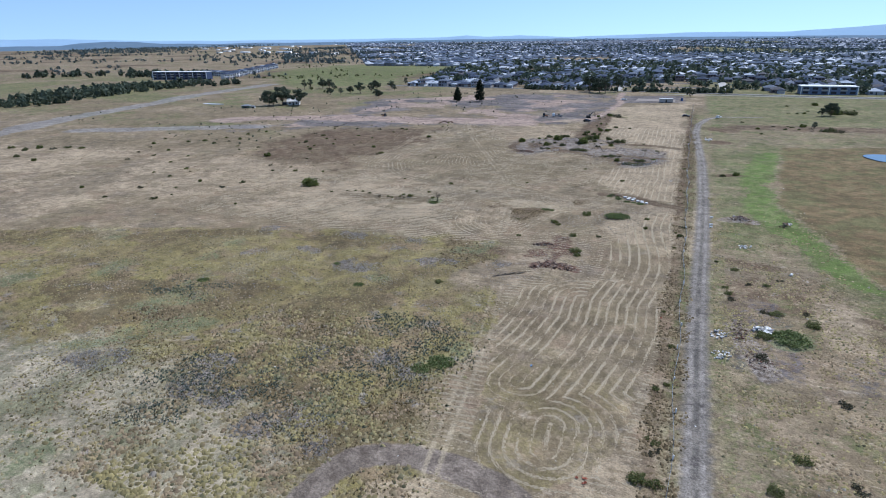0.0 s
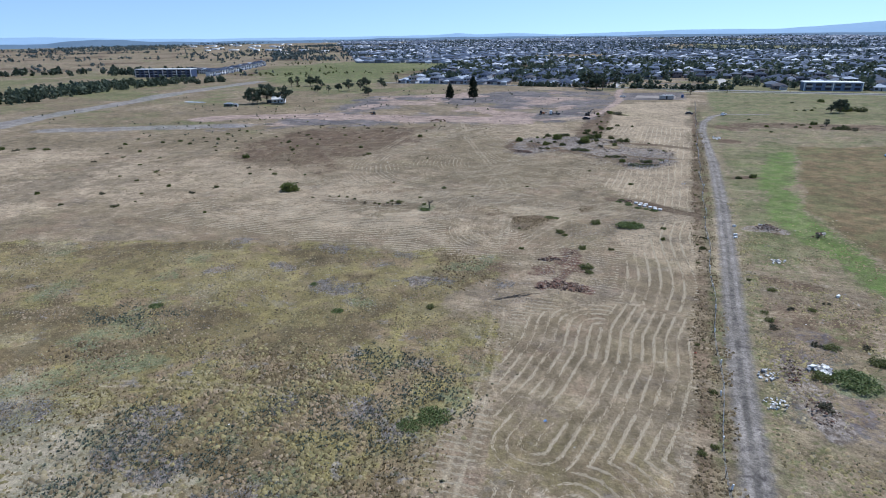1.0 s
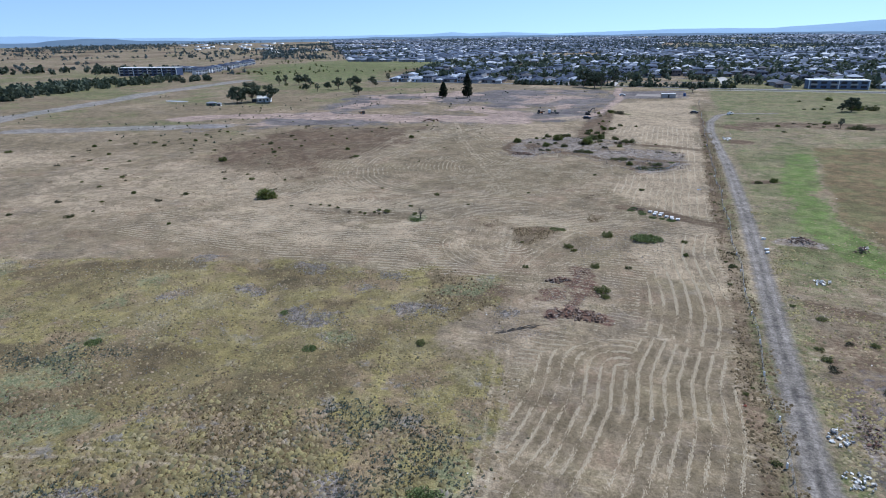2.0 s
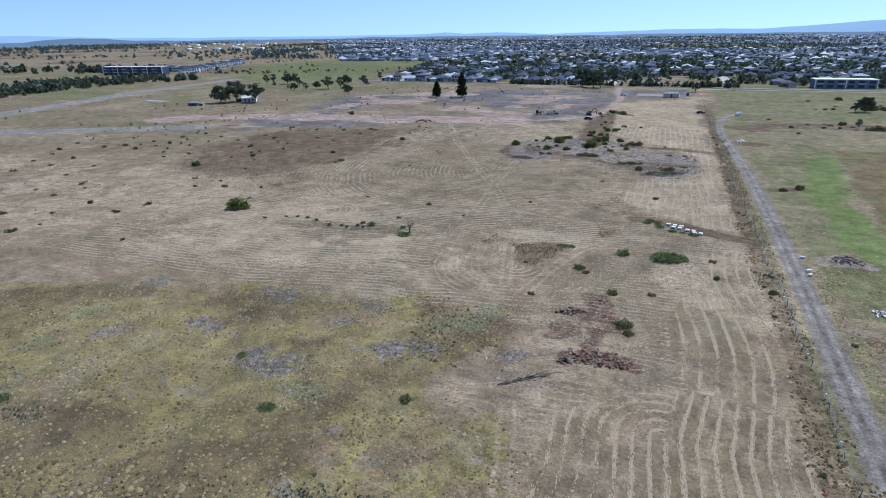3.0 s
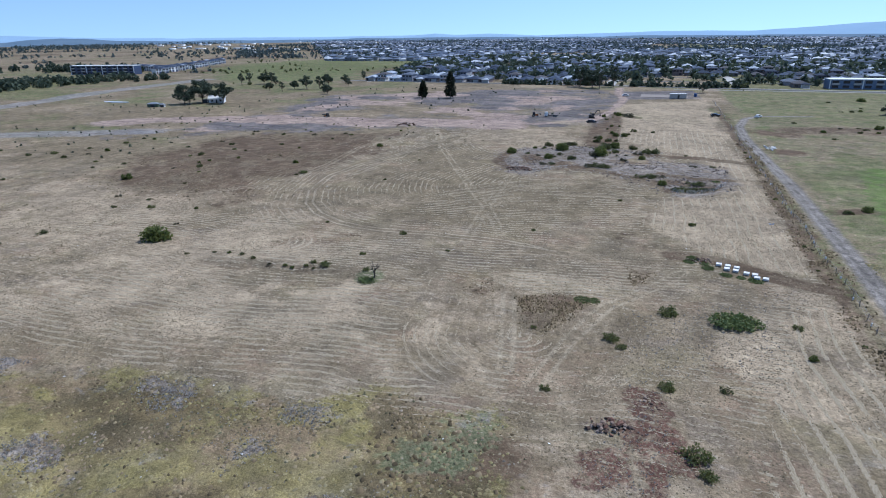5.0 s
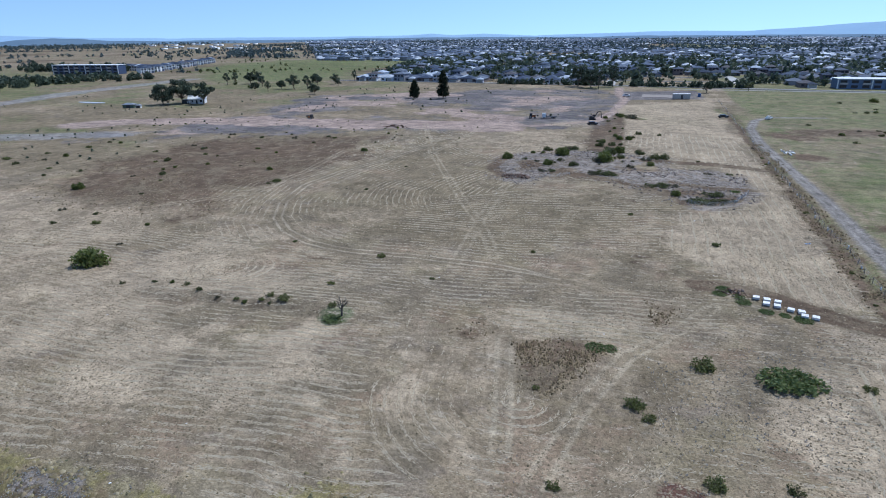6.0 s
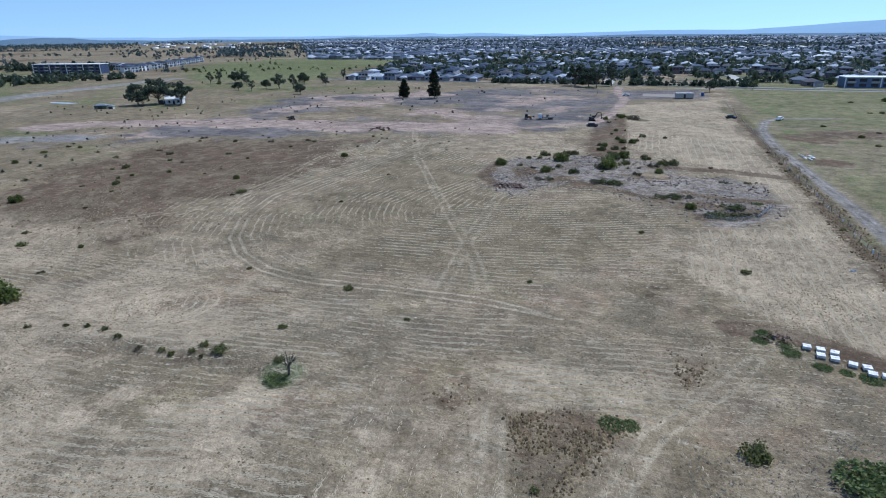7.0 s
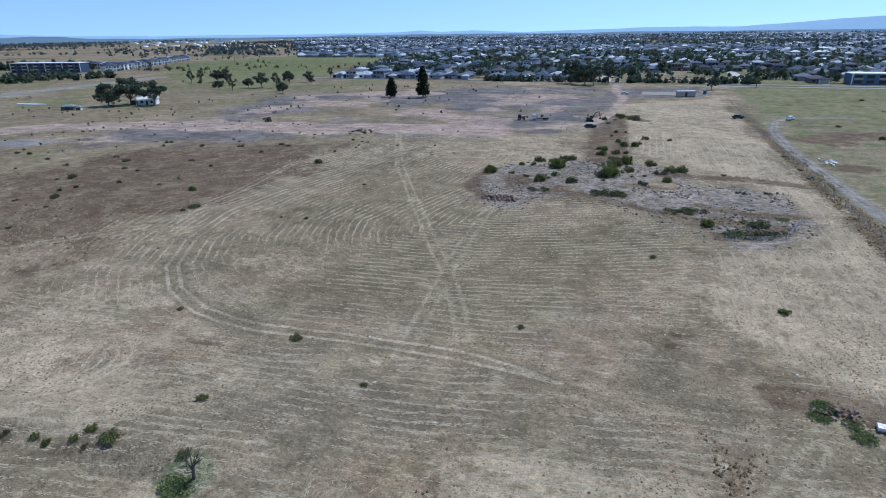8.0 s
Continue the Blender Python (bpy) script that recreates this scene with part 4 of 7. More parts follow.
# the far range's blue is distance haze put into its base colour
HILL_HAZE_BLUE = plain("painted_haze_range", (0.27, 0.40, 0.54), (0.25, 0.37, 0.51), 0.004, 1.0)
# wooded rises, with the haze before them painted in as a blue tint
HILL_WOOD_HAZE = plain("hazed_wooded_range", (0.10, 0.155, 0.215), (0.125, 0.18, 0.24), 0.006, 1.0)
build_range("backdrop_far_range", 4850, [(-75, 50), (-58, 60), (-54, 54), (-48, 34), (-40, 28), (-30, 25), (-22, 28), (-20.2, 40), (-18.5, 30), (-15.5, 38), (-11, 20), (-6, 30), (-0.4, 40), (6.7, 38), (10.6, 58), (13, 76), (17.8, 98), (25, 108), (40, 100)], 500, HILL_HAZE_BLUE,
            "far mountain range on the horizon, haze painted in as blue")
build_range("backdrop_near_range", 4300, [(-75, 14), (-54, 20), (-52.6, 32), (-50.4, 38), (-48.6, 34), (-46.6, 18), (-42, 14), (-30, 14), (-20, 16), (-10, 12), (0, 14), (10, 12), (40, 12)], 500, HILL_WOOD_HAZE,
            "low wooded rises at the edge of the plain, tinted haze blue")


# ---- plants ----
rng = np.random.default_rng(5)


def cards(centres, size, up=0.35, tall=1.0):
    """Small leaf pieces, bent quads turned every way, one at each centre."""
    n = len(centres)
    a = rng.normal(size=(n, 3))
    a /= np.linalg.norm(a, axis=1, keepdims=True)
    b = rng.normal(size=(n, 3)) + (0, 0, up)
    b -= (a * b).sum(1, keepdims=True) * a
    b /= np.linalg.norm(b, axis=1, keepdims=True)
    s = (np.asarray(size) * rng.uniform(0.6, 1.35, n))[:, None]
    c = np.asarray(centres)
    verts = np.stack([c - a * s * 0.5 - b * s * 0.35 * tall, c + a * s * 0.45 - b * s * 0.5 * tall, c + a * s * 0.5 + b * s * 0.45 * tall, c - a * s * 0.4 + b * s * 0.5 * tall], 1).reshape(-1, 3)
    i = np.arange(n) * 4
    return verts, np.concatenate([np.stack([i, i + 1, i + 2], 1), np.stack([i, i + 2, i + 3], 1)])


def lumps(count, spread, tall, r0, r1, low=0.0):
    """Centres and radii of the leaf masses of one crown."""
    out = []
    for _ in range(count):
        a, d = rng.uniform(0, 2 * math.pi), math.sqrt(rng.uniform(0, 1)) * spread
        r = rng.uniform(r0, r1)
        z = low + rng.uniform(0.15, 1) * (tall - low) * (1 - 0.45 * (d / max(spread, 1e-6)) ** 2)
        out.append((d * math.cos(a), d * math.sin(a), max(z - r * 0.6, r * 0.35 + low), r))
    return out


def leaf_mass(balls, per, size):
    pts = []
    for x, y, z, r in balls:
        k = max(6, int(per * r * r))
        v = rng.normal(size=(k, 3))
        v /= np.linalg.norm(v, axis=1, keepdims=True)
        v *= (r * rng.uniform(0.45, 1.08, k) * np.array(1.0))[:, None]
        v[:, 2] *= 0.8
        pts.append(v + (x, y, z))
    pts = np.concatenate(pts)
    pts = pts[pts[:, 2] > 0.02]
    return cards(pts, size)


def shrub_model(name, label, leaf, count, spread, tall, seed_balls=(0.26, 0.42), per=420, size=0.105):
    """A shrub one metre across its half-width: short stems and a crown of leaf pieces."""
    ob = thing(name, label, "shrub")
    bm = bmesh.new()
    for k in range(4):
        a = k * 1.6 + rng.uniform(0, 1)
        tube(bm, (0, 0, -0.12), (0.35 * math.cos(a), 0.35 * math.sin(a), tall * 0.5), 0.045, 0.02, 5)
    part("trunk", bm, BARK, ob)
    part("crown", mesh_of("crown", *leaf_mass(lumps(count, spread, tall, *seed_balls), per, size), leaf), leaf, ob)
    return ob


def tree_model(name, label, leaf, tall, spread, clumps, clear, per=26, size=0.5, lean=0.0):
    """A tree with a tapered forking trunk, limbs and a broken crown."""
    ob = thing(name, label, "tree")
    bm = bmesh.new()
    fork = Vector((lean, 0, tall * clear))
    tube(bm, (0, 0, -0.3), fork, tall * 0.03, tall * 0.02, 8)
    balls = []
    for k in range(clumps):
        a, d = 2.4 * k + rng.uniform(-0.5, 0.5), spread * math.sqrt((k + 0.6) / clumps)
        z = tall * (clear + (0.98 - clear) * (1 - 0.5 * (d / spread) ** 2) * rng.uniform(0.3, 1.0))
        r = spread * rng.uniform(0.24, 0.40)
        tip = Vector((lean + d * math.cos(a), d * math.sin(a), z - r * 0.4))
        mid = fork.lerp(tip, 0.55) + Vector((0, 0, tall * 0.03))
        tube(bm, fork * rng.uniform(0.8, 1.0), mid, tall * 0.012, tall * 0.008, 5)
        tube(bm, mid, tip, tall * 0.008, tall * 0.003, 5)
        balls.append((tip.x, tip.y, z, r))
    part("trunk", bm, BARK, ob)
    part("crown", mesh_of("crown", *leaf_mass(balls, per, size), leaf), leaf, ob)
    return ob


def pine_model(name, label, tall, spread):
    ob = thing(name, label, "tree")
    bm = bmesh.new()
    tube(bm, (0, 0, -0.3), (0, 0, tall * 0.95), tall * 0.022, 0.05, 8)
    pts = []
    for z in np.arange(tall * 0.10, tall * 0.98, tall * 0.045):
        reach = spread * (1 - (z / tall) ** 2.2) * rng.uniform(0.72, 1.05) + 0.25
        for k in range(7):
            a = rng.uniform(0, 6.28)
            tip = Vector((reach * math.cos(a), reach * math.sin(a), z + reach * rng.uniform(-0.05, 0.22)))
            tube(bm, (0, 0, z), tip, 0.07, 0.02, 4)
            f = rng.uniform(0.25, 1.05, 26)
            pts.append(np.stack([tip.x * f, tip.y * f, z + (tip.z - z) * f], 1) + rng.normal(size=(26, 3)) * 0.32)
    part("trunk", bm, BARK, ob)
    part("crown", mesh_of("crown", *cards(np.concatenate(pts), 0.55), LEAF_PINE), LEAF_PINE, ob)
    return ob


def stand(model, x, y, size, turn=None, squash=1.0, label=""):
    """Another plant of the same model on the ground at (x, y)."""
    z = float(height(x, y))
    m = Matrix.LocRotScale((x, y, z), Euler((0, 0, rng.uniform(0, 6.28) if turn is None else turn)), (size, size, size * squash))
    ob = copy_thing(model, Matrix())
    ob.matrix_basis = m
    if label:
        ob["label"] = label
    return ob


DARK_SHRUBS = [shrub_model("shrub", "dark green rounded shrub in the dry grass", LEAF_MID, 26, 0.70, 1.2, (0.26, 0.42), 520),
               shrub_model("shrub", "dark green ragged shrub in the dry grass", LEAF_DARK, 11, 0.8, 0.85),
               shrub_model("shrub", "dense dark green shrub with a flat crown", LEAF_DARK, 20, 0.8, 0.8)]
GREEN_SHRUBS = [shrub_model("shrub", "olive green bush with an open crown", LEAF_GREEN, 12, 0.75, 0.8),
                shrub_model("shrub", "leafy mid-green bush in dry grass", LEAF_GREEN, 16, 0.7, 0.9)]
DRAB_SHRUBS = [shrub_model("shrub", "low drab grey-green shrub in dry grass", LEAF_DRAB, 10, 0.8, 0.6),
               shrub_model("shrub", "half-dry brownish shrub in the grass", LEAF_DRAB, 8, 0.7, 0.7)]
for model, (x, y, size) in zip(DARK_SHRUBS + GREEN_SHRUBS + DRAB_SHRUBS,
                               ((-122.6, 171.2, 3.3), (-110.5, 166.5, 0.6), (-96, 167.2, 0.6), (-166, 152, 0.7), (-84.2, 168.8, 0.7), (-188, 180, 0.7), (-92, 166.4, 0.6))):
    model.matrix_basis = Matrix.LocRotScale((x, y, float(height(x, y))), None, (size, size, size * (0.92 if size > 3 else 1)))

# shrubs that stand out, by place and width
LONE = [(-87.3, 166.5, 0.9), (-83.1, 167, 0.9), (-104.9, 167.4, 0.9), (-102, 168.1, 0.9), (-99.3, 168, 1.3), (13.5, 233.2, 2.4), (18.1, 236.2, 2.7), (2, 163.8, 1.2), (1.2, 156, 1.9), (-7.5, 159.7, 1.3), (-18.2, 149.1, 1.6)]
SLOPE_LOW = [(-172.5, 211.5, 2.4), (-158, 194.8, 1.4), (-147.8, 195, 1.2), (-142.2, 189.8, 1.6), (-150.8, 186.7, 1.1), (-130.8, 192.2, 0.8), (-126.5, 180.9, 1.0), (-151.8, 211.7, 0.9), (-158.1, 224.7, 0.9), (-163.3, 231, 1.8),
             (-168.4, 236.6, 0.9), (-169.5, 226.5, 1.1), (-190.5, 227.2, 1.3), (-202.7, 227.3, 1.2), (-195.8, 220, 1.0), (-137.2, 245, 1.5), (-149.4, 247.5, 0.8), (-149.3, 254, 0.8), (-127.4, 233.8, 2.0), (-128.1, 231.2, 0.9),
             (-164.8, 162.5, 1.2), (-150.7, 158.3, 1.9), (-148.9, 166.6, 1.7), (-182.6, 165.4, 1.2), (-159.7, 144, 0.7), (-130.6, 141.8, 0.8), (-181.4, 174.6, 1.0), (-207.2, 199.3, 1.2), (-194.3, 168.6, 1.0), (-100.1, 233.2, 0.8)]
SLOPE_HIGH = [(-214.7, 243, 1.5), (-216.2, 236.3, 1.3), (-224.9, 244.7, 1.5), (-221.7, 257.8, 1.8), (-222.6, 267.7, 1.2), (-217.6, 267.9, 1.2), (-205.8, 264.5, 1.4), (-193.5, 259.6, 1.4), (-179.5, 245.2, 1.1), (-177.1, 247.6, 2.0),
              (-167.1, 240, 0.9), (-188.4, 272.7, 1.4), (-181.1, 269.3, 1.8), (-173.8, 261.3, 1.3), (-167.5, 259.3, 0.9), (-160.6, 246.6, 1.0), (-190.5, 296.9, 2.1), (-187.8, 291, 1.3), (-162.5, 274.6, 1.4), (-174.9, 294.5, 1.5),
              (-151.1, 268.8, 0.9), (-161.9, 296.8, 1.7), (-150.8, 303.8, 1.5), (-147.5, 302.1, 1.5), (-149.7, 290.5, 1.0), (-124.1, 280.4, 1.8), (-105.4, 232.8, 0.6), (-100.3, 260.3, 0.8)]
SLOPE_WEST = [(-229.4, 233.8, 2.0), (-219.4, 229.3, 1.6), (-248.1, 218.4, 1.6), (-242.5, 210.8, 1.5), (-224.8, 196.7, 1.4), (-203.5, 185.9, 1.3), (-235.2, 228.3, 1.6), (-227.4, 207.8, 1.3), (-237.8, 199.6, 1.5), (-255, 232, 1.6), (-310, 187.8, 2.7), (-296.6, 185.8, 2.6), (-295.9, 192.4, 2.4), (-285.8, 192.5, 2.6), (-281.9, 197, 2.6), (-273.5, 198.1, 2.3), (-282.8, 172.7, 2.2), (-265.8, 169, 1.8), (-178.1, 147.9, 1.9), (-161.7, 138.3, 1.9),
              (-186.5, 177.7, 1.4), (-179.6, 134.3, 1.2), (-198.8, 140.7, 1.3), (-228.5, 185.4, 1.6)]
for k, (x, y, w) in enumerate(LONE):
    stand(DARK_SHRUBS[k % 3], x, y, w * 0.52)
for k, (x, y, w) in enumerate(SLOPE_LOW + SLOPE_HIGH + SLOPE_WEST):
    stand((DARK_SHRUBS + DRAB_SHRUBS[:1] + GREEN_SHRUBS[:1])[k * 3 % 5], x, y, w * 0.7, squash=1.05)
LEAFY = [(-81.4, 168.2, 2.0), (-75.9, 189.9, 1.7), (-63.9, 183.3, 0.9), (-78.3, 176.1, 1.4), (-88.9, 166.8, 1.0), (-85, 167.5, 1.0), (-38, 143.2, 1.4), (-31.9, 157.6, 2.4), (-30.3, 155.7, 1.6), (-24.4, 168.2, 3.0), (-35.4, 229.9, 1.3), (-19.5, 213.8, 1.8), (-50.9, 200.4, 1.1), (-95.3, 192.8, 1.0),
         (-7.8, 167.9, 1.6), (-24.6, 147.7, 2.1), (-22, 136.1, 3.0), (-21.2, 133.5, 1.9), (-45.7, 106.9, 1.8), (-42.3, 157.8, 1.0), (1.7, 95.7, 1.3), (1.5, 83.2, 1.2), (0.9, 68.2, 1.4), (-0.5, 60.5, 2.6), (1.3, 60.3, 2.0), (-73.5, 168.4, 1.4)]
for k, (x, y, w) in enumerate(LEAFY):
    stand(GREEN_SHRUBS[k % 2], x, y, w * 0.55)
ROCKY = [(-74.4, 280.4, 2.4), (-68.9, 279.9, 1.3), (-64.7, 297.2, 2.4), (-61.1, 297.3, 2.0), (-58.7, 287.9, 3.2), (-58.1, 300.4, 2.4), (-56.3, 300.9, 2.1), (-64.5, 277.3, 1.3), (-60.8, 274.1, 2.1), (-57.8, 279.7, 1.6), (-53.4, 273.8, 2.2), (-47.5, 280.6, 3.2),
         (-45.1, 281.3, 3.7), (-45.7, 294.8, 4.4), (-49, 310.9, 2.3), (-45.1, 305.4, 2.0), (-41.8, 299.4, 2.8), (-41.4, 287.2, 2.6), (-35.8, 298.8, 2.4), (-33.4, 286.8, 2.3), (-32.1, 279.6, 1.6), (-30.4, 291.4, 3.0), (-28.4, 292.6, 2.6), (-37.3, 275.5, 1.9),
         (-25.8, 249.3, 1.7), (-37.5, 339.8, 2.2), (-29.7, 339.5, 1.2), (-42.2, 385.1, 4.4), (-46.7, 389.1, 2.2), (-18.7, 292, 0.9), (-50.4, 319.4, 1.4)]
for k, (x, y, w) in enumerate(ROCKY):
    stand((DARK_SHRUBS + DRAB_SHRUBS[:1])[k % 4], x, y, w * 0.72, squash=1.2)
# low thickets on the rise and round its hollow
for k, (x, y, w) in enumerate([(-46.6, 265.6, 3.2), (-44.4, 266, 3.4), (-42.4, 265.4, 3.0), (-60.8, 266, 2.4), (-58.8, 266.3, 2.2), (-28.9, 256.9, 2.8), (-26.7, 257.1, 2.6), (-32.1, 256, 2.6), (-20.6, 246.6, 3.4), (-18.4, 247.4, 3.6), (-16, 248, 3.2),
                               (-22.2, 245.6, 2.4), (-14, 249, 2.6), (-18.4, 252.4, 2.8), (-16.4, 252.8, 2.6), (-17.2, 274.3, 1.8), (-11.4, 275.9, 1.6)]):
    stand((DRAB_SHRUBS[:1] + DARK_SHRUBS[1:])[k % 3], x, y, w * 0.74, squash=0.6)
for k in range(16):
    a, d = rng.uniform(0, 6.28), math.sqrt(rng.uniform(0, 1))
    x, y = -52 + 20 * d * math.cos(a), 286 + 15 * d * math.sin(a) - 0.3 * 22 * d * math.cos(a)
    if cover(x, y)["outcrop"] > 0.5:
        stand((DARK_SHRUBS + DRAB_SHRUBS)[k % 5], x, y, rng.uniform(0.4, 0.9))
# scattered small bushes of the brown slope, the far flats and the east side
for k in range(60):
    x, y = rng.uniform(-260, -90), rng.uniform(296, 345)
    m = cover(x, y)
    if m["meadow"] > 0.2 or m["outcrop"] > 0.3 or (x > -118 and y < 285) or x < -1.2 * y + 40:
        continue
    stand((DARK_SHRUBS + DRAB_SHRUBS)[k % 5], x, y, rng.uniform(0.35, 0.7))
for k in range(26):
    x, y = rng.uniform(-6, 3.5), rng.uniform(58, 330)
    stand((GREEN_SHRUBS + DRAB_SHRUBS)[k % 4], 0.6 + 0.18 * x, y, rng.uniform(0.3, 0.75))
for k in range(20):
    f = rng.uniform(0, 1)
    stand(DARK_SHRUBS[k % 3], -46 + 4 * math.sin(6 * f) + rng.normal() * 2.2, 304 + 96 * f, rng.uniform(0.5, 1.5), squash=1.1)
EAST = [(10.9, 124.9, 1.2), (11.5, 122.2, 1.5), (12, 119.5, 1.7), (17, 114.7, 1.8), (19.3, 114.3, 2.0), (24.9, 111.6, 2.4), (24.6, 116.3, 1.6), (25.4, 86.3, 2.1), (17.9, 71.4, 1.9), (14.1, 64.3, 1.8),
        (23.4, 68, 1.8), (15.5, 128.2, 1.4), (13.2, 135.7, 1.5), (18.7, 128.5, 1.4), (21.6, 132.1, 1.2), (15.1, 96.4, 2.4), (16.4, 104.5, 2.4), (9.6, 140, 1.0)]
for k, (x, y, w) in enumerate(EAST):
    stand((GREEN_SHRUBS + DRAB_SHRUBS)[k % 4], x, y, w * 0.68, squash=0.8)

EAST_FAR = [(83, 436, 7.0), (88, 439, 8.5), (92, 437, 7.0), (82, 450.6, 4.2), (79.4, 485.9, 4.6), (64, 358, 4.0), (68, 359, 5.6), (71, 357, 4.6), (57.3, 372.8, 3.5), (51.7, 367.7, 2.6), (47.5, 359.6, 2.2), (42.9, 368.9, 2.2), (34.2, 357.6, 2.2), (35, 341.5, 2.2), (28.1, 382.3, 2.0),
            (60, 366, 1.8), (54, 361, 1.6), (50, 372, 1.6), (62, 432, 2.4), (57, 431, 2.0), (66, 434, 2.2), (70, 448, 2.0), (61, 475, 2.2), (74, 363, 2.8)]
for k, (x, y, w) in enumerate(EAST_FAR):
    stand((DARK_SHRUBS + DRAB_SHRUBS[:1])[k % 4], x, y, w * 0.58, squash=0.85)

# low beds of green weeds
WEED_BEDS = [shrub_model("weed_bed", "low bed of dark green leafy weeds", LEAF_REED, 90, 0.95, 0.34, (0.14, 0.24), 620, 0.085)]
WEED_BEDS[0].matrix_basis = Matrix.LocRotScale((-15.8, 166.2, float(height(-15.8, 166.2)) - 0.05), None, (3.4, 2.5, 2.6))
for x, y, w in [(-32.8, 77, 4.4), (-35.1, 74.2, 3.2), (20.5, 104.4, 6.0), (17.1, 106, 2.8), (-20.2, 192.3, 2.4), (-20.9, 190.7, 2.0), (-18.4, 190.2, 1.8), (-17.9, 188.6, 2.2), (-15.2, 186.3, 2.0), (-10.9, 185, 2.4), (-13, 185.8, 1.6),
                (-36.8, 168.3, 2.6), (-35.2, 168.8, 2.0), (-73, 110, 1.8), (-12, 256.5, 2.2), (-72, 166, 3.4), (-95, 90, 2.6), (-61.5, 100, 2.2)]:
    stand(WEED_BEDS[0], x, y, w * 0.5, squash=0.7)

# the two pines, gums by the white house and along the edge of the flats
pine_tall = pine_model("pine_tree", "tall dark conifer with a ragged crown", 16.5, 4.2)
pine_tall.matrix_basis = pose(-154.5, 449.5, 0)
pine_small = pine_model("pine_tree", "shorter dark conifer beside the tall one", 10.5, 3.2)
pine_small.matrix_basis = pose(-173, 449, 0)
GUMS = [tree_model("gum_tree", "grey-green gum tree with a broad dense crown", LEAF_GUM, 11, 5.2, 24, 0.22, 44),
        tree_model("gum_tree", "grey-green gum tree with a leaning trunk", LEAF_GUM, 10, 4.4, 18, 0.26, 44, lean=0.8),
        tree_model("gum_tree", "slender gum tree with a high crown", LEAF_GUM, 12, 3.4, 15, 0.26, 44),
        tree_model("street_tree", "small leafy street tree", LEAF_DARK, 6, 2.4, 9, 0.28, 34, 0.42)]
for model, (x, y, s) in zip(GUMS, ((-300.9, 377.3, 1.1), (-295.5, 375, 0.7), (-361.4, 511, 0.8), (25, 543, 1.1))):
    model.matrix_basis = Matrix.LocRotScale((x, y, 0), None, (s, s, s))
BIG = [(-294.8, 386, 1.3), (-279.7, 385.4, 1.25), (-361.7, 521.6, 0.8), (-348.2, 523.6, 0.85), (-340.4, 524.7, 0.95), (-290.9, 465.4, 0.6), (-293, 485, 0.6), (-283, 486.8, 1.0), (-273, 488.5, 0.85), (-287.9, 527.5, 0.7),
       (-275, 534.5, 0.8), (-280.8, 578, 0.7), (79.3, 427, 0.75), (74, 424, 0.5), (60.7, 360.5, 0.4), (-247, 455, 0.6), (-86.4, 553, 1.5), (-70.3, 538, 1.1), (-76.3, 545, 1.2), (-1.6, 519, 0.7), (-62, 556, 1.3),
       (-305, 470, 0.55), (-258, 470, 0.6), (-320, 500, 0.7), (-300, 545, 0.7), (-265, 520, 0.5)]
for k, (x, y, s) in enumerate(BIG):
    stand(GUMS[k % 3], x, y, s)


# the dead tree in the middle of the flats
def dead_tree(x, y):
    ob = thing("dead_tree", "bare grey dead tree with broken branches", "tree", pose(x, y, float(height(x, y))))
    bm = bmesh.new()
    tube(bm, (0, 0, -0.2), (0.15, 0, 1.5), 0.16, 0.11, 7)
    for k in range(9):
        a = k * 2.4
        base = Vector((0.1, 0, rng.uniform(0.7, 1.5)))
        tip = base + Vector((math.cos(a) * rng.uniform(0.5, 1.0), math.sin(a) * rng.uniform(0.5, 1.0), rng.uniform(0.5, 1.5)))
        tube(bm, base, tip, 0.07, 0.03, 5)
        for j in range(3):
            tube(bm, base.lerp(tip, 0.6), tip + Vector(rng.normal(size=3) * 0.35), 0.03, 0.012, 4)
    part("trunk", bm, DEAD_WOOD, ob)
    return ob


dead_tree(-71.2, 166.6)


# ---- grass: tussocks, stubble and dead thistles, past counting ----
def tufts(x, y, wide, tall, blades):
    """Spiky clumps of narrow blades that lean out from their foot."""
    n = len(x)
    z = height(x, y)
    a = rng.uniform(0, 6.28, (n, blades))
    lean = rng.uniform(0.35, 1.0, (n, blades)) * wide[:, None] * 0.5
    high = rng.uniform(0.6, 1.1, (n, blades)) * tall[:, None]
    foot = np.stack([x, y, z - 0.03], 1)[:, None, :]
    side = np.stack([-np.sin(a), np.cos(a), 0 * a], -1) * (wide[:, None, None] * 0.16)
    tip = foot + np.stack([np.cos(a) * lean, np.sin(a) * lean, high], -1)
    base = foot + np.stack([np.cos(a) * lean * 0.25, np.sin(a) * lean * 0.25, 0 * a], -1)
    verts = np.stack([base - side, base + side, tip], 2).reshape(-1, 3)
    return verts, np.arange(len(verts)).reshape(-1, 3)


def scatter(count, x0, x1, y0, y1, keep):
    x, y = rng.uniform(x0, x1, count), y0 + (y1 - y0) * rng.uniform(0, 1, count) ** 1.25
    ok = (x > -1.8 * y - 75) & (rng.uniform(0, 1, count) < keep(x, y))
    return x[ok], y[ok]


def clumped(x, y, size, seed, low, high):
    return ease(cloudy(x, y, size, seed, 3), low, high)


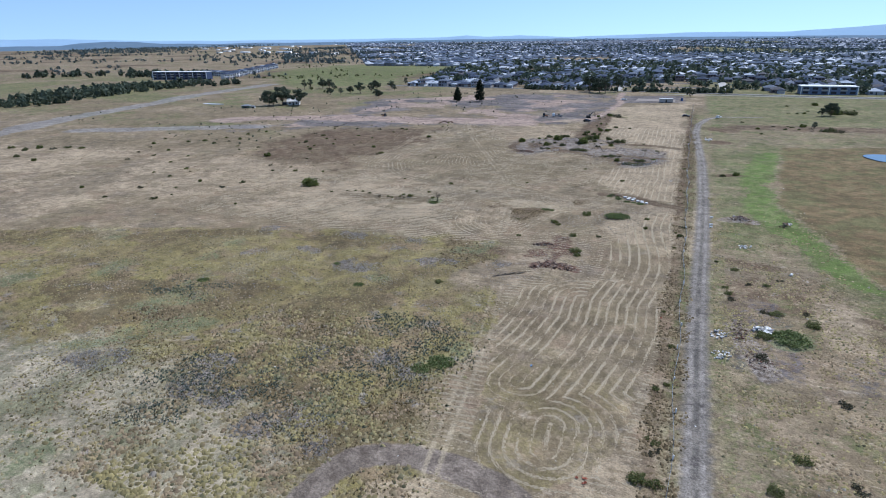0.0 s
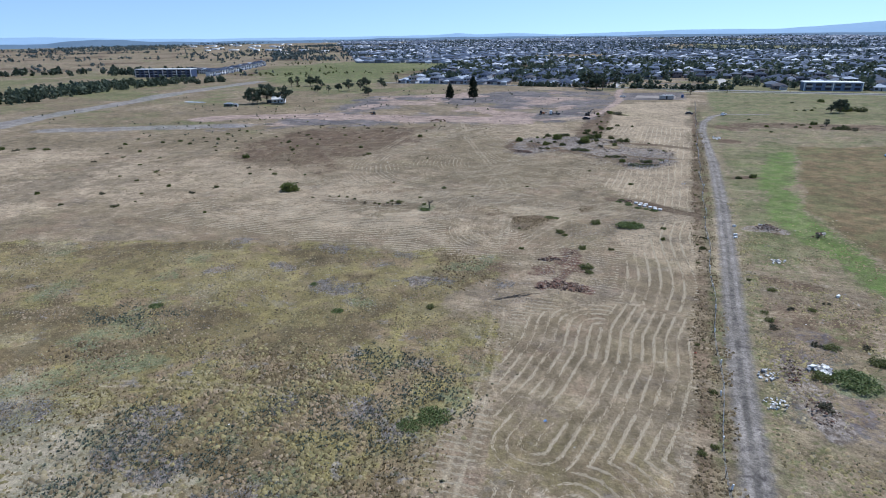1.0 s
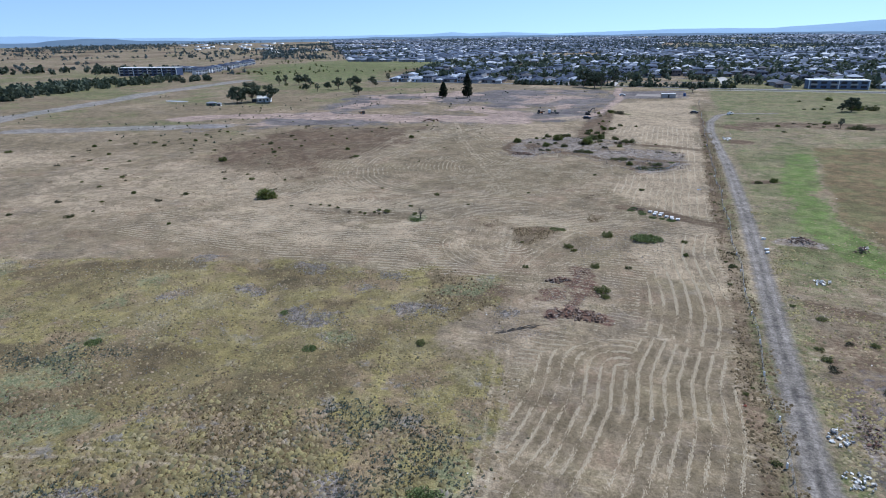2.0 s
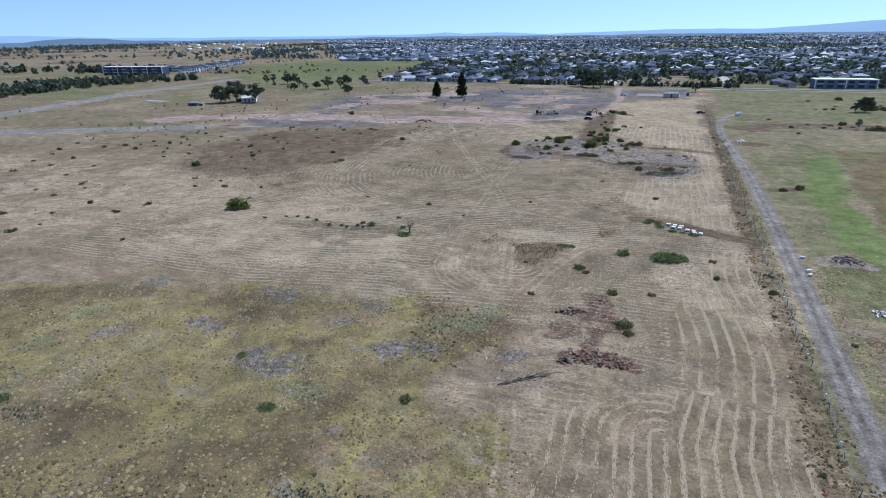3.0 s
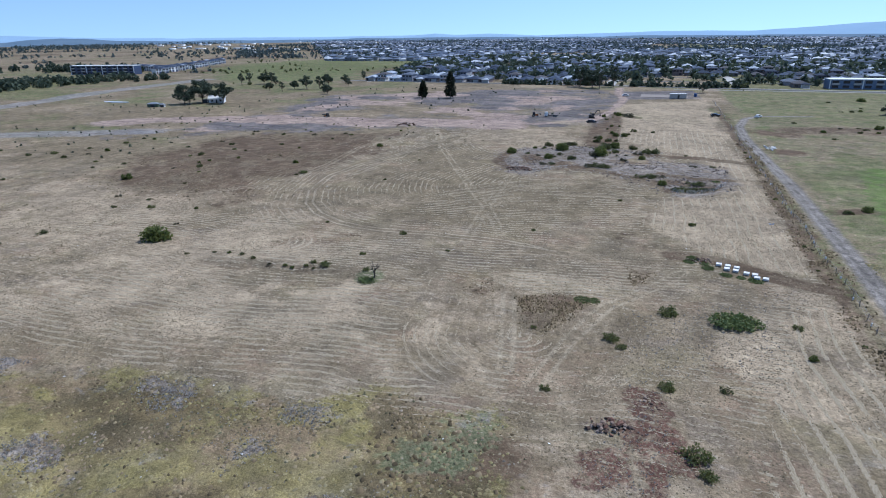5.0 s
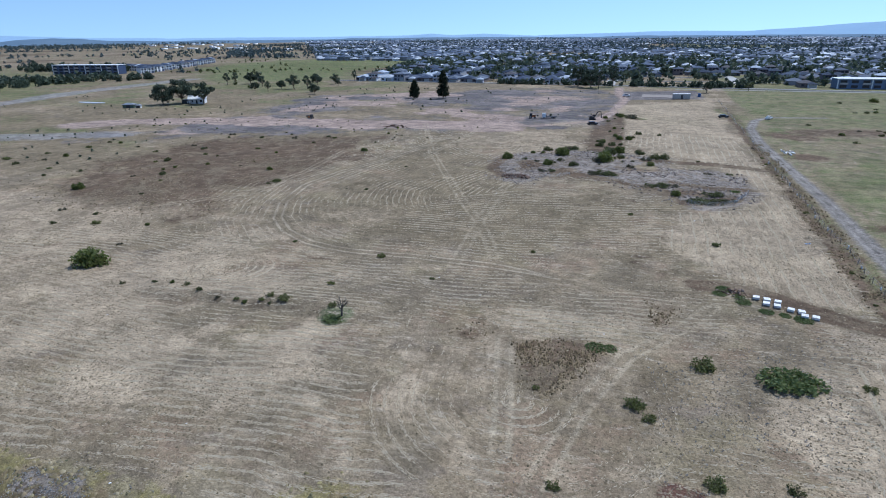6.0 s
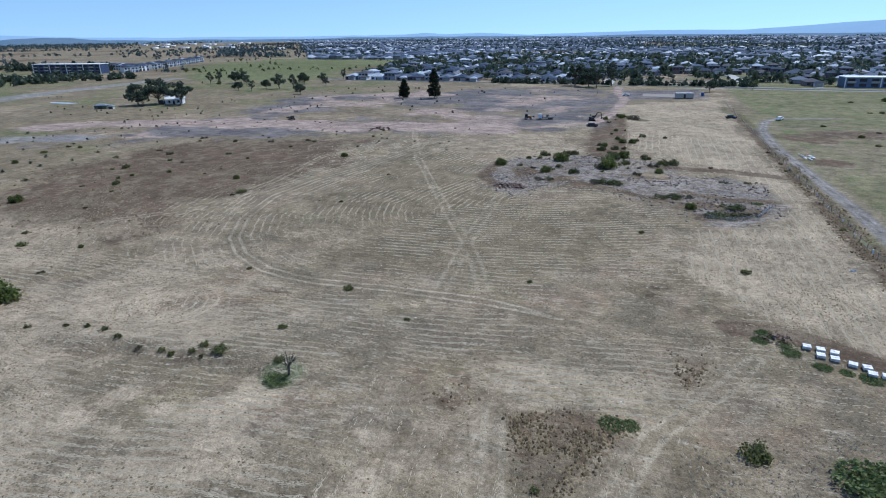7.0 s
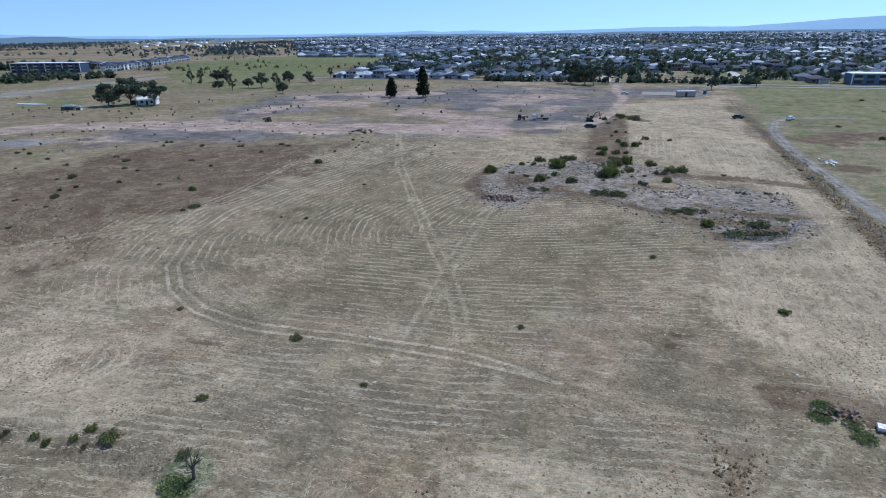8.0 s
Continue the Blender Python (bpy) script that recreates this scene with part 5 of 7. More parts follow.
def heads(x, y, wide, tall, sides=6):
    """Rounded grass heads: low ragged cones with a lit top and a shaded side."""
    n = len(x)
    z = height(x, y)
    a = np.arange(sides)[None] * 2 * math.pi / sides + rng.uniform(0, 6.28, (n, 1))
    r = wide[:, None] * 0.5 * rng.uniform(0.55, 1.25, (n, sides))
    foot = np.stack([x[:, None] + np.cos(a) * r, y[:, None] + np.sin(a) * r, np.repeat(z[:, None] - 0.03, sides, 1)], -1)
    top = np.stack([x + rng.normal(size=n) * wide * 0.12, y + rng.normal(size=n) * wide * 0.12, z + tall], 1)[:, None]
    verts = np.concatenate([foot, top], 1).reshape(-1, 3)
    i = np.arange(n)[:, None] * (sides + 1)
    faces = np.concatenate([i + np.array([[k, (k + 1) % sides, sides]]) for k in range(sides)])
    return verts, faces


def straw_along_rows(count, x0, x1, y0, y1, long, wide, tall, share=1.0):
    """Low wisps of cut straw strewn along the mower's rows."""
    x, y = rng.uniform(x0, x1, count), rng.uniform(y0, y1, count)
    broken = ease(cloudy(x, y, 4, 127, 3), 0.34, 0.60)
    keep = rng.uniform(0, 1, count) < share * mown_share(x, y, cover(x, y)) * (0.08 + 0.92 * broken)
    x, y, e = x[keep], y[keep], 0.08
    for _ in range(2):
        s = mower_rows(x, y)
        gx, gy = (mower_rows(x + e, y) - s) / e, (mower_rows(x, y + e) - s) / e
        g = np.maximum(np.hypot(gx, gy), 1e-6)
        ok = (g > 0.28) & (g < 1.1)
        x, y, s, gx, gy, g = x[ok], y[ok], s[ok], gx[ok], gy[ok], g[ok]
        step = (np.round(s) - s) / g
        x, y = x + step * gx / g, y + step * gy / g
    s = mower_rows(x, y)
    keep = np.abs(s - np.round(s)) < 0.12
    x, y, turn = x[keep], y[keep], np.arctan2(gx[keep], -gy[keep])
    n = len(x)
    x, y = x + rng.normal(size=n) * 0.13, y + rng.normal(size=n) * 0.13
    turn = turn + rng.normal(size=n) * 0.16
    long, wide, tall = (np.array(v)[0] + (v[1] - v[0]) * rng.uniform(0, 1, n) for v in (long, wide, tall))
    ax, ay = np.cos(turn), np.sin(turn)
    z = height(x, y)
    foot = [np.stack([x + (ax * u * long - ay * v * wide) / 2, y + (ay * u * long + ax * v * wide) / 2, z - 0.02], 1) for u, v in ((-1, -0.5), (0.1, -1), (1, 0.3), (-0.2, 1))]
    verts = np.stack(foot + [np.stack([x, y, z + tall], 1)], 1).reshape(-1, 3)
    i = np.arange(n)[:, None] * 5
    return verts, np.concatenate([i + np.array([[k, (k + 1) % 4, 4]]) for k in range(4)])


def rank(x, y):
    m = cover(x, y)
    return m["meadow"] * (1 - 0.55 * m["bleached"]) * (1 - m["ring"]) * (0.3 + 0.7 * clumped(x, y, 9, 131, 0.38, 0.6))


def in_zone(x, y, line, wide):
    return ease(along(x, y, line), wide, wide * 0.35)


x, y = scatter(80000, -210, -18, 24, 142, rank)
stuff("grass_heads", mesh_of("grass_heads", *heads(x, y, rng.uniform(0.22, 0.62, len(x)), rng.uniform(0.06, 0.26, len(x))), TUFT), "rank olive and rusty grass heads on the meadow", "grass")
x, y = scatter(60000, -200, -18, 24, 140, lambda x, y: rank(x, y) * in_zone(x, y, [(-75, 56), (-55, 68), (-40, 66), (-30, 62)], 26))
stuff("grass_tussocks", mesh_of("grass_tussocks", *tufts(x, y, rng.uniform(0.3, 0.65, len(x)), rng.uniform(0.15, 0.36, len(x)), 7), TUSSOCK), "spiky brown grass tussocks on the meadow", "grass")
x, y = scatter(15000, -100, -26, 36, 100, lambda x, y: cover(x, y)["meadow"] * (1 - cover(x, y)["ring"]) * ease(x, -82, -62) * ease(y, 92, 78) * (0.25 + 0.75 * clumped(x, y, 10, 135, 0.40, 0.58)))
stuff("grass_clumps", mesh_of("grass_clumps", *heads(x, y, rng.uniform(0.4, 0.95, len(x)), rng.uniform(0.18, 0.48, len(x)), 7), TUFT), "tall brown and olive grass clumps on the meadow", "grass")
x, y = scatter(18000, -190, -30, 60, 138, lambda x, y: cover(x, y)["meadow"] * np.maximum(clumped(x, y, 6, 137, 0.50, 0.64), 0.5 * ease(np.abs(thistle_beds(x, y) - 0.5), 0.45, 0.1)))
stuff("grass_heads", mesh_of("grass_heads", *heads(x, y, rng.uniform(0.2, 0.6, len(x)), rng.uniform(0.08, 0.3, len(x)), 6), TUFT_RUST), "dark seeding grass heads in loose drifts", "grass")
RUSTY_STAND = [(-56, 135.5), (-51.5, 136), (-41, 131), (-39, 123), (-40, 118), (-45, 115.5), (-50.5, 119.5), (-53.5, 129)]
x, y = scatter(9000, -100, -30, 70, 138, lambda x, y: np.maximum(0.55 * ease(inside(x, y, RUSTY_STAND), -1.5, 2), 0.5 * in_zone(x, y, [(-96, 73), (-89, 76), (-82, 81), (-76, 83)], 4)))
stuff("rusty_grass", mesh_of("rusty_grass", *heads(x, y, rng.uniform(0.35, 0.85, len(x)), rng.uniform(0.18, 0.45, len(x)), 7), TUFT_RUST), "stand of rusty brown grass clumps on the meadow", "grass")
x, y = scatter(120000, -165, -1, 128, 262, lambda x, y: (1 - cover(x, y)["meadow"]) * (0.2 + 0.8 * clumped(x, y, 9, 143, 0.40, 0.60)))
stuff("grass_heads", mesh_of("grass_heads", *heads(x, y, rng.uniform(0.14, 0.42, len(x)), rng.uniform(0.03, 0.14, len(x)), 5), TUFT_MOWN), "low brown clumps of regrowth on the mown field", "grass")
x, y = scatter(22000, -200, -1, 50, 300, lambda x, y: (1 - cover(x, y)["meadow"]) * (1 - 0.6 * cover(x, y)["swath_near"]) * clumped(x, y, 12, 141, 0.40, 0.64))
stuff("grass_stubble", mesh_of("grass_stubble", *tufts(x, y, rng.uniform(0.2, 0.5, len(x)), rng.uniform(0.06, 0.18, len(x)), 5), STUBBLE), "short sun-bleached stubble on the mown ground", "grass")
stuff("straw_rows", mesh_of("straw_rows", *straw_along_rows(210000, -31, 0, 50, 182, (0.25, 0.8), (0.06, 0.17), (0.03, 0.1), 0.55), STRAW), "rows of pale cut straw left by the mower", "straw")
stuff("straw_rows", mesh_of("straw_rows", *straw_along_rows(560000, -150, 0, 132, 262, (0.3, 1.0), (0.05, 0.15), (0.02, 0.07)), STRAW), "thin rows of pale cut straw on the mown field", "straw")
stuff("straw_rows", mesh_of("straw_rows", *straw_along_rows(160000, -150, 0, 262, 345, (0.6, 1.5), (0.1, 0.24), (0.03, 0.08), 0.7), STRAW), "thin rows of pale cut straw on the far mown field", "straw")
x, y = scatter(140000, -150, -6, 44, 182, lambda x, y: np.maximum.reduce([1.0 * thistle_beds(x, y), 0.25 * cover(x, y)["meadow"] * clumped(x, y, 8, 151, 0.54, 0.70), 0.4 * cover(x, y)["rough"] * clumped(x, y, 9, 153, 0.45, 0.65)]))
stuff("thistles", mesh_of("thistles", *tufts(x, y, rng.uniform(0.2, 0.5, len(x)), rng.uniform(0.06, 0.2, len(x)), 6), THISTLE), "patches of dead grey thistle stalks", "thistles")
x, y = scatter(110000, -112, -33, 44, 136, lambda x, y: thistle_beds(x, y) * (0.2 + 0.8 * clumped(x, y, 3, 255, 0.35, 0.55)))
stuff("thistles", mesh_of("thistles", *tufts(x, y, rng.uniform(0.25, 0.6, len(x)), rng.uniform(0.06, 0.2, len(x)), 6), THISTLE), "dense beds of dead grey thistles in the meadow", "thistles")
x, y = scatter(7000, -85, -5, 238, 318, lambda x, y: cover(x, y)["outcrop"] * (0.15 + clumped(x, y, 6, 155, 0.45, 0.6)))
stuff("thistles", mesh_of("thistles", *tufts(x, y, rng.uniform(0.3, 0.7, len(x)), rng.uniform(0.08, 0.22, len(x)), 5), THISTLE), "dead grey thistles between the rocks", "thistles")
x, y = scatter(46000, -110, -25, 44, 130, lambda x, y: np.maximum.reduce([in_zone(x, y, [(-47, 86), (-39, 85.5), (-33, 80)], 7), 0.8 * in_zone(x, y, [(-42, 75), (-37, 71.5), (-46.5, 72)], 6), in_zone(x, y, [(-67, 48), (-64, 50)], 4), 0.7 * in_zone(x, y, [(-58, 60), (-50, 56), (-44, 55)], 6), in_zone(x, y, [(-70, 60), (-58, 61)], 9), 0.8 * in_zone(x, y, [(-52, 72), (-44, 68)], 8), in_zone(x, y, [(-100, 84), (-88, 86)], 6)]) * clumped(x, y, 5, 156, 0.36, 0.55))
stuff("green_thistles", mesh_of("green_thistles", *tufts(x, y, rng.uniform(0.3, 0.75, len(x)), rng.uniform(0.12, 0.32, len(x)), 7), LEAF_BLUE), "living blue-green thistles in loose patches", "thistles")
x, y = scatter(24000, -58, -24, 150, 190, lambda x, y: (0.12 + 0.6 * clumped(x, y, 4, 145, 0.38, 0.6)) * np.maximum.reduce([ease(inside(x, y, [(-46.8, 167.3), (-38.7, 170.5), (-34.9, 168.8), (-39.1, 159.1), (-41.3, 155.8), (-43.8, 157.6)]), -1, 1), ease(inside(x, y, [(-31.2, 185), (-25.8, 185), (-29.5, 177)]), -1, 1), ease(np.hypot(x + 53, y - 168.6), 3.4, 1.5)]))
stuff("grass_heads", mesh_of("grass_heads", *heads(x, y, rng.uniform(0.2, 0.5, len(x)), rng.uniform(0.1, 0.35, len(x))), TUFT_RUST), "uncut brown grass left standing on small mounds", "grass")
x, y = scatter(12000, -3.5, 5, 45, 330, lambda x, y: cover(x, y)["verge"] * (0.15 + clumped(x, y, 4, 157, 0.42, 0.62)))
stuff("grass_heads", mesh_of("grass_heads", *heads(x, y, rng.uniform(0.25, 0.7, len(x)), rng.uniform(0.1, 0.35, len(x))), TUFT_RUST), "long brown grass along the fence line", "grass")
x, y = scatter(40000, 8.5, 70, 45, 200, lambda x, y: (1 - 0.9 * cover(x, y)["lush"]) * (1 - cover(x, y)["brown_field"]) * (0.1 + clumped(x, y, 7, 161, 0.42, 0.62)))
stuff("grass_heads", mesh_of("grass_heads", *heads(x, y, rng.uniform(0.25, 0.7, len(x)), rng.uniform(0.08, 0.3, len(x))), TUFT_PALE), "rough grass and weeds on the east side", "grass")
x, y = scatter(22000, -270, -50, 150, 520, lambda x, y: (1 - cover(x, y)["meadow"]) * (0.25 + 0.75 * cover(x, y)["scrub"]) * clumped(x, y, 16, 163, 0.42, 0.62) * ((x < -112) | (y > 300)))
stuff("grass_heads", mesh_of("grass_heads", *heads(x, y, rng.uniform(0.3, 0.8, len(x)), rng.uniform(0.12, 0.35, len(x))), TUFT_RUST), "dry grass heads on the brown slope and flats", "grass")


# ---- the suburb ----
def hip_roof(w, d, z, rise, over=0.5):
    """A hipped roof over a w by d plan, with a thickness at the eaves."""
    hw, hd = w / 2 + over, d / 2 + over
    ridge = abs(hd - hw)
    ends = ((0, -ridge, z + rise), (0, ridge, z + rise)) if d >= w else ((-ridge, 0, z + rise), (ridge, 0, z + rise))
    bm = bmesh.new()
    low = [bm.verts.new(p) for p in ((-hw, -hd, z - 0.2), (hw, -hd, z - 0.2), (hw, hd, z - 0.2), (-hw, hd, z - 0.2))]
    eave = [bm.verts.new((v.co.x, v.co.y, z)) for v in low]
    r0, r1 = bm.verts.new(ends[0]), bm.verts.new(ends[1])
    bm.faces.new(low[::-1])
    for k in range(4):
        bm.faces.new((low[k], low[(k + 1) % 4], eave[(k + 1) % 4], eave[k]))
    if d >= w:
        sides = ((eave[0], eave[1], r0), (eave[1], eave[2], r1, r0), (eave[2], eave[3], r1), (eave[3], eave[0], r0, r1))
    else:
        sides = ((eave[0], eave[1], r1, r0), (eave[1], eave[2], r1), (eave[2], eave[3], r0, r1), (eave[3], eave[0], r0))
    for s in sides:
        bm.faces.new(s)
    return bm


def house_model(label, w, d, storeys, rise, wing):
    """A suburban house that faces -y: walls, hipped roofs, garage door, front door and windows."""
    ob = thing("house", label, "house", group="suburb houses")
    tall = 2.7 * storeys + 0.2
    part("wall", boxes((-w / 2, -d / 2, -0.2, w / 2, d / 2, tall)), WALL, ob)
    part("roof", hip_roof(w, d, tall, rise), ROOF, ob)
    if wing:
        gx = w / 2 - 2.7
        part("wall", boxes((gx - 2.6, -d / 2 - 3.2, -0.2, gx + 2.6, -d / 2 - 0.003, 2.7)), WALL, ob)
        roof = hip_roof(5.2, 6.2, 2.7, 1.3)
        bmesh.ops.translate(roof, verts=roof.verts, vec=(gx, -d / 2 - 0.9, 0))
        part("roof", roof, ROOF, ob)
        part("driveway", boxes((gx - 2.0, -d / 2 - 8.5, -0.1, gx + 2.0, -d / 2 - 3.3, 0.03)), CONCRETE, ob)
        part("garage_door", boxes((gx - 2.2, -d / 2 - 3.26, 0, gx + 2.2, -d / 2 - 3.2, 2.2)), CONCRETE, ob)
    else:
        part("garage_door", boxes((w / 2 - 5.4, -d / 2 - 0.06, 0, w / 2 - 0.6, -d / 2, 2.2)), CONCRETE, ob)
    part("front_door", boxes((-0.6, -d / 2 - 0.07, 0, 0.4, -d / 2, 2.1)), DARK_STEEL, ob)
    for s in range(storeys):
        for x0 in ((-w / 2 + 0.8,) if s == 0 else (-w / 2 + 0.8, -0.9, w / 2 - 2.8)):
            part("window", boxes((x0, -d / 2 - 0.05, 0.8 + 2.7 * s, x0 + 2.0, -d / 2, 2.2 + 2.7 * s)), GLASS, ob)
            part("window", boxes((x0, d / 2, 0.8 + 2.7 * s, x0 + 2.0, d / 2 + 0.05, 2.2 + 2.7 * s)), GLASS, ob)
    return ob


HOUSES = [house_model("single-storey brick house with a grey hipped roof", 9.8, 14, 1, 1.9, True),
          house_model("two-storey rendered house with a dark hipped roof", 9.0, 12, 2, 1.7, True),
          house_model("single-storey house with a wide dark tiled roof", 10.6, 14, 1, 2.0, False),
          house_model("two-storey house with a grey tiled roof", 9.6, 11.5, 2, 1.8, False)]
lots = []
row = 0
for block in range(70):
    for back, y in ((0, 584 + 47 * block), (1, 602.5 + 47 * block)):
        left = -270 - 0.2 * (y - 567) if y < 960 else -0.62 * y + 60
        right = 0.30 * y + 60 if y > 700 else 250
        x = left
        k = 0
        shift = 40 * math.sin(block * 2.1)
        while x < right:
            gap = ((x + shift) % 165) < 13
            if not gap and not (-75 < x < -56 and y < 620) and not (70 < x < 135 and y < 612) and patches(x, y, 210, 3) > (0.16 if y < 1500 else 0.42):
                lots.append((x + rng.uniform(-0.8, 0.8), y + rng.uniform(-1.2, 1.2), back))
            x += rng.uniform(11.0, 12.4)
near_lots = [lot for lot in lots if lot[1] < 760 and lot[0] > -300][:300]
far_lots = [lot for lot in lots if lot not in set(near_lots)]
for k, (x, y, back) in enumerate(near_lots):
    m = pose(x, y, 0, 0, 0, 180 * back)
    kind = int(rng.choice([0, 0, 0, 1, 2, 2, 2, 2, 3]))
    if k < 4:
        HOUSES[k].matrix_basis = m
    else:
        copy_thing(HOUSES[kind], m)


def far_blocks(lots):
    """Walls and hipped roofs of the houses too far off to tell apart."""
    n = len(lots)
    c = np.array([(x, y) for x, y, _ in lots])
    w, d, h, r = rng.uniform(8.6, 10.6, n) / 2, rng.uniform(10.5, 14, n) / 2, np.where(rng.uniform(0, 1, n) < 0.2, 5.2, 2.8), rng.uniform(1.6, 2.2, n)
    zero = np.zeros(n)
    corner = [(-1, -1), (1, -1), (1, 1), (-1, 1)]
    wall = np.stack([np.stack([c[:, 0] + sx * w, c[:, 1] + sy * d, z], 1) for z in (zero, h) for sx, sy in corner], 1)
    i = np.arange(n)[:, None] * 8
    wf = np.concatenate([i + np.array([[k, (k + 1) % 4, 4 + (k + 1) % 4, 4 + k]]) for k in range(4)])
    roof = np.stack([np.stack([c[:, 0] + sx * (w + 0.5), c[:, 1] + sy * (d + 0.5), h], 1) for sx, sy in corner]
                    + [np.stack([c[:, 0], c[:, 1] + s * np.maximum(d - w, 0.3), h + r], 1) for s in (-1, 1)], 1)
    i = np.arange(n)[:, None] * 6
    rf = np.concatenate([i + np.array([t]) for t in ((0, 1, 4), (1, 2, 5), (1, 5, 4), (2, 3, 5), (3, 0, 4), (3, 4, 5))])
    return (wall.reshape(-1, 3), wf), (roof.reshape(-1, 3), rf)


walls, roofs = far_blocks(far_lots)
far_houses = thing("far_houses", "hundreds of grey-roofed houses of the suburb far off", "houses", kind="stuff")
part("walls", mesh_of("walls", *walls, WALL_FAR), WALL_FAR, far_houses)["kind"] = "stuff"
part("roofs", mesh_of("roofs", *roofs, ROOF_FAR), ROOF_FAR, far_houses)["kind"] = "stuff"


# trees between the houses, belts of scrub and far woods
def woods(name, label, x, y, tall, leaf, per=26, low=0.15):
    """Crowns of leaf pieces on short trunks, too many to count."""
    n = len(x)
    k = per
    a, d = rng.uniform(0, 6.28, (n, k)), np.sqrt(rng.uniform(0, 1, (n, k)))
    wide = tall * rng.uniform(0.32, 0.5, n)
    h = low + (1 - low) * rng.uniform(0, 1, (n, k)) * (1 - 0.5 * d ** 2)
    lump = 1 + 0.35 * np.sin(3 * a + rng.uniform(0, 6, (n, 1)))
    pts = np.stack([x[:, None] + np.cos(a) * d * wide[:, None] * lump, y[:, None] + np.sin(a) * d * wide[:, None] * lump, h * tall[:, None]], -1)
    v, f = cards(pts.reshape(-1, 3), np.repeat(tall * 0.34, k))
    return stuff(name, mesh_of(name, v, f, leaf), label, "trees")


def strewn(count, x0, x1, y0, y1, keep=lambda x, y: x * 0 + 1):
    x, y = rng.uniform(x0, x1, count), rng.uniform(y0, y1, count)
    ok = rng.uniform(0, 1, count) < keep(x, y)
    return x[ok], y[ok]


def near_belt(line, width):
    return lambda x, y: ease(along(x, y, line), width, width * 0.5) * (0.4 + 0.6 * ease(cloudy(x, y, 60, 171, 3), 0.35, 0.55))


x, y = strewn(11500, -420, 380, 574, 1100, lambda x, y: (x > -275 - 0.2 * (y - 567)) * (0.3 + 0.7 * ease(cloudy(x, y, 90, 181, 3), 0.40, 0.60)) * ease(y, 560, 640) * 0.5)
woods("garden_trees", "garden and street trees among the houses", x, y, 2.4 + 6.5 * rng.uniform(0, 1, len(x)) ** 1.7, LEAF_GUM, 24)
x, y = strewn(9000, -1500, 800, 1000, 2600, lambda x, y: (x > -0.75 * y) * ease(cloudy(x, y, 160, 191, 4), 0.42, 0.62))
woods("far_trees", "trees scattered through the far suburb", x, y, rng.uniform(5, 10, len(x)), LEAF_WOOD_HAZE, 14)
x, y = strewn(16000, -4300, 1500, 1500, 4300, lambda x, y: (x > -1.7 * y) * ease(cloudy(x, y, 420, 201, 4), 0.50, 0.64))
woods("far_woods", "far belts of dark woodland on the plain", x, y, rng.uniform(7, 13, len(x)), LEAF_WOOD_HAZE, 9, 0.0)
x, y = strewn(1700, -1000, -420, 260, 680, near_belt([(-860, 590), (-735, 640), (-640, 640)], 40))
woods("shelter_belt", "tall dark belt of trees beside the fields", x, y, rng.uniform(6, 11, len(x)), LEAF_GUM, 30, 0.1)
x, y = strewn(2300, -640, -420, 230, 560, near_belt([(-540, 290), (-520, 340), (-545, 420), (-545, 500), (-515, 545)], 46))
woods("scrub_belt", "belt of grey-green scrub and low trees", x, y, rng.uniform(3, 8, len(x)), LEAF_GUM, 30, 0.0)
x, y = strewn(2000, -2300, -500, 600, 1800, lambda x, y: (x > -1.75 * y) * ease(cloudy(x, y, 200, 211, 4), 0.5, 0.62) * (x < -0.62 * y))
woods("paddock_trees", "scattered gums and scrub on the western paddocks", x, y, rng.uniform(3, 8, len(x)), LEAF_WOOD_HAZE, 20)
x, y = strewn(1500, -720, -300, 470, 980, lambda x, y: ease(cloudy(x, y, 90, 221, 4), 0.55, 0.66) * 0.35 * (x < -290 - 0.2 * (y - 567)))
woods("pasture_bushes", "bushes dotted over the green pasture", x, y, rng.uniform(1.5, 4, len(x)), LEAF_DARK, 18)
x, y = strewn(70, -260, -60, 385, 520)
woods("flat_bushes", "low bushes dotted over the stripped flats", x, y, rng.uniform(0.5, 1.2, len(x)), LEAF_GUM, 30, 0.0)
x, y = strewn(170, -400, -200, 225, 420, lambda x, y: (x > -1.45 * y) * ease(cloudy(x, y, 40, 241, 4), 0.44, 0.6))
woods("slope_bushes", "grey-green bushes in loose rows on the western slope", x, y, rng.uniform(0.5, 1.1, len(x)), LEAF_GUM, 30, 0.0)
x, y = strewn(460, -150, 30, 562, 572, lambda x, y: 0.5 * ease(cloudy(x, y, 12, 231, 3), 0.4, 0.6))
woods("hedge_trees", "dark hedge of bushes in front of the houses", x, y, rng.uniform(2, 5, len(x)), LEAF_GUM, 26, 0.0)


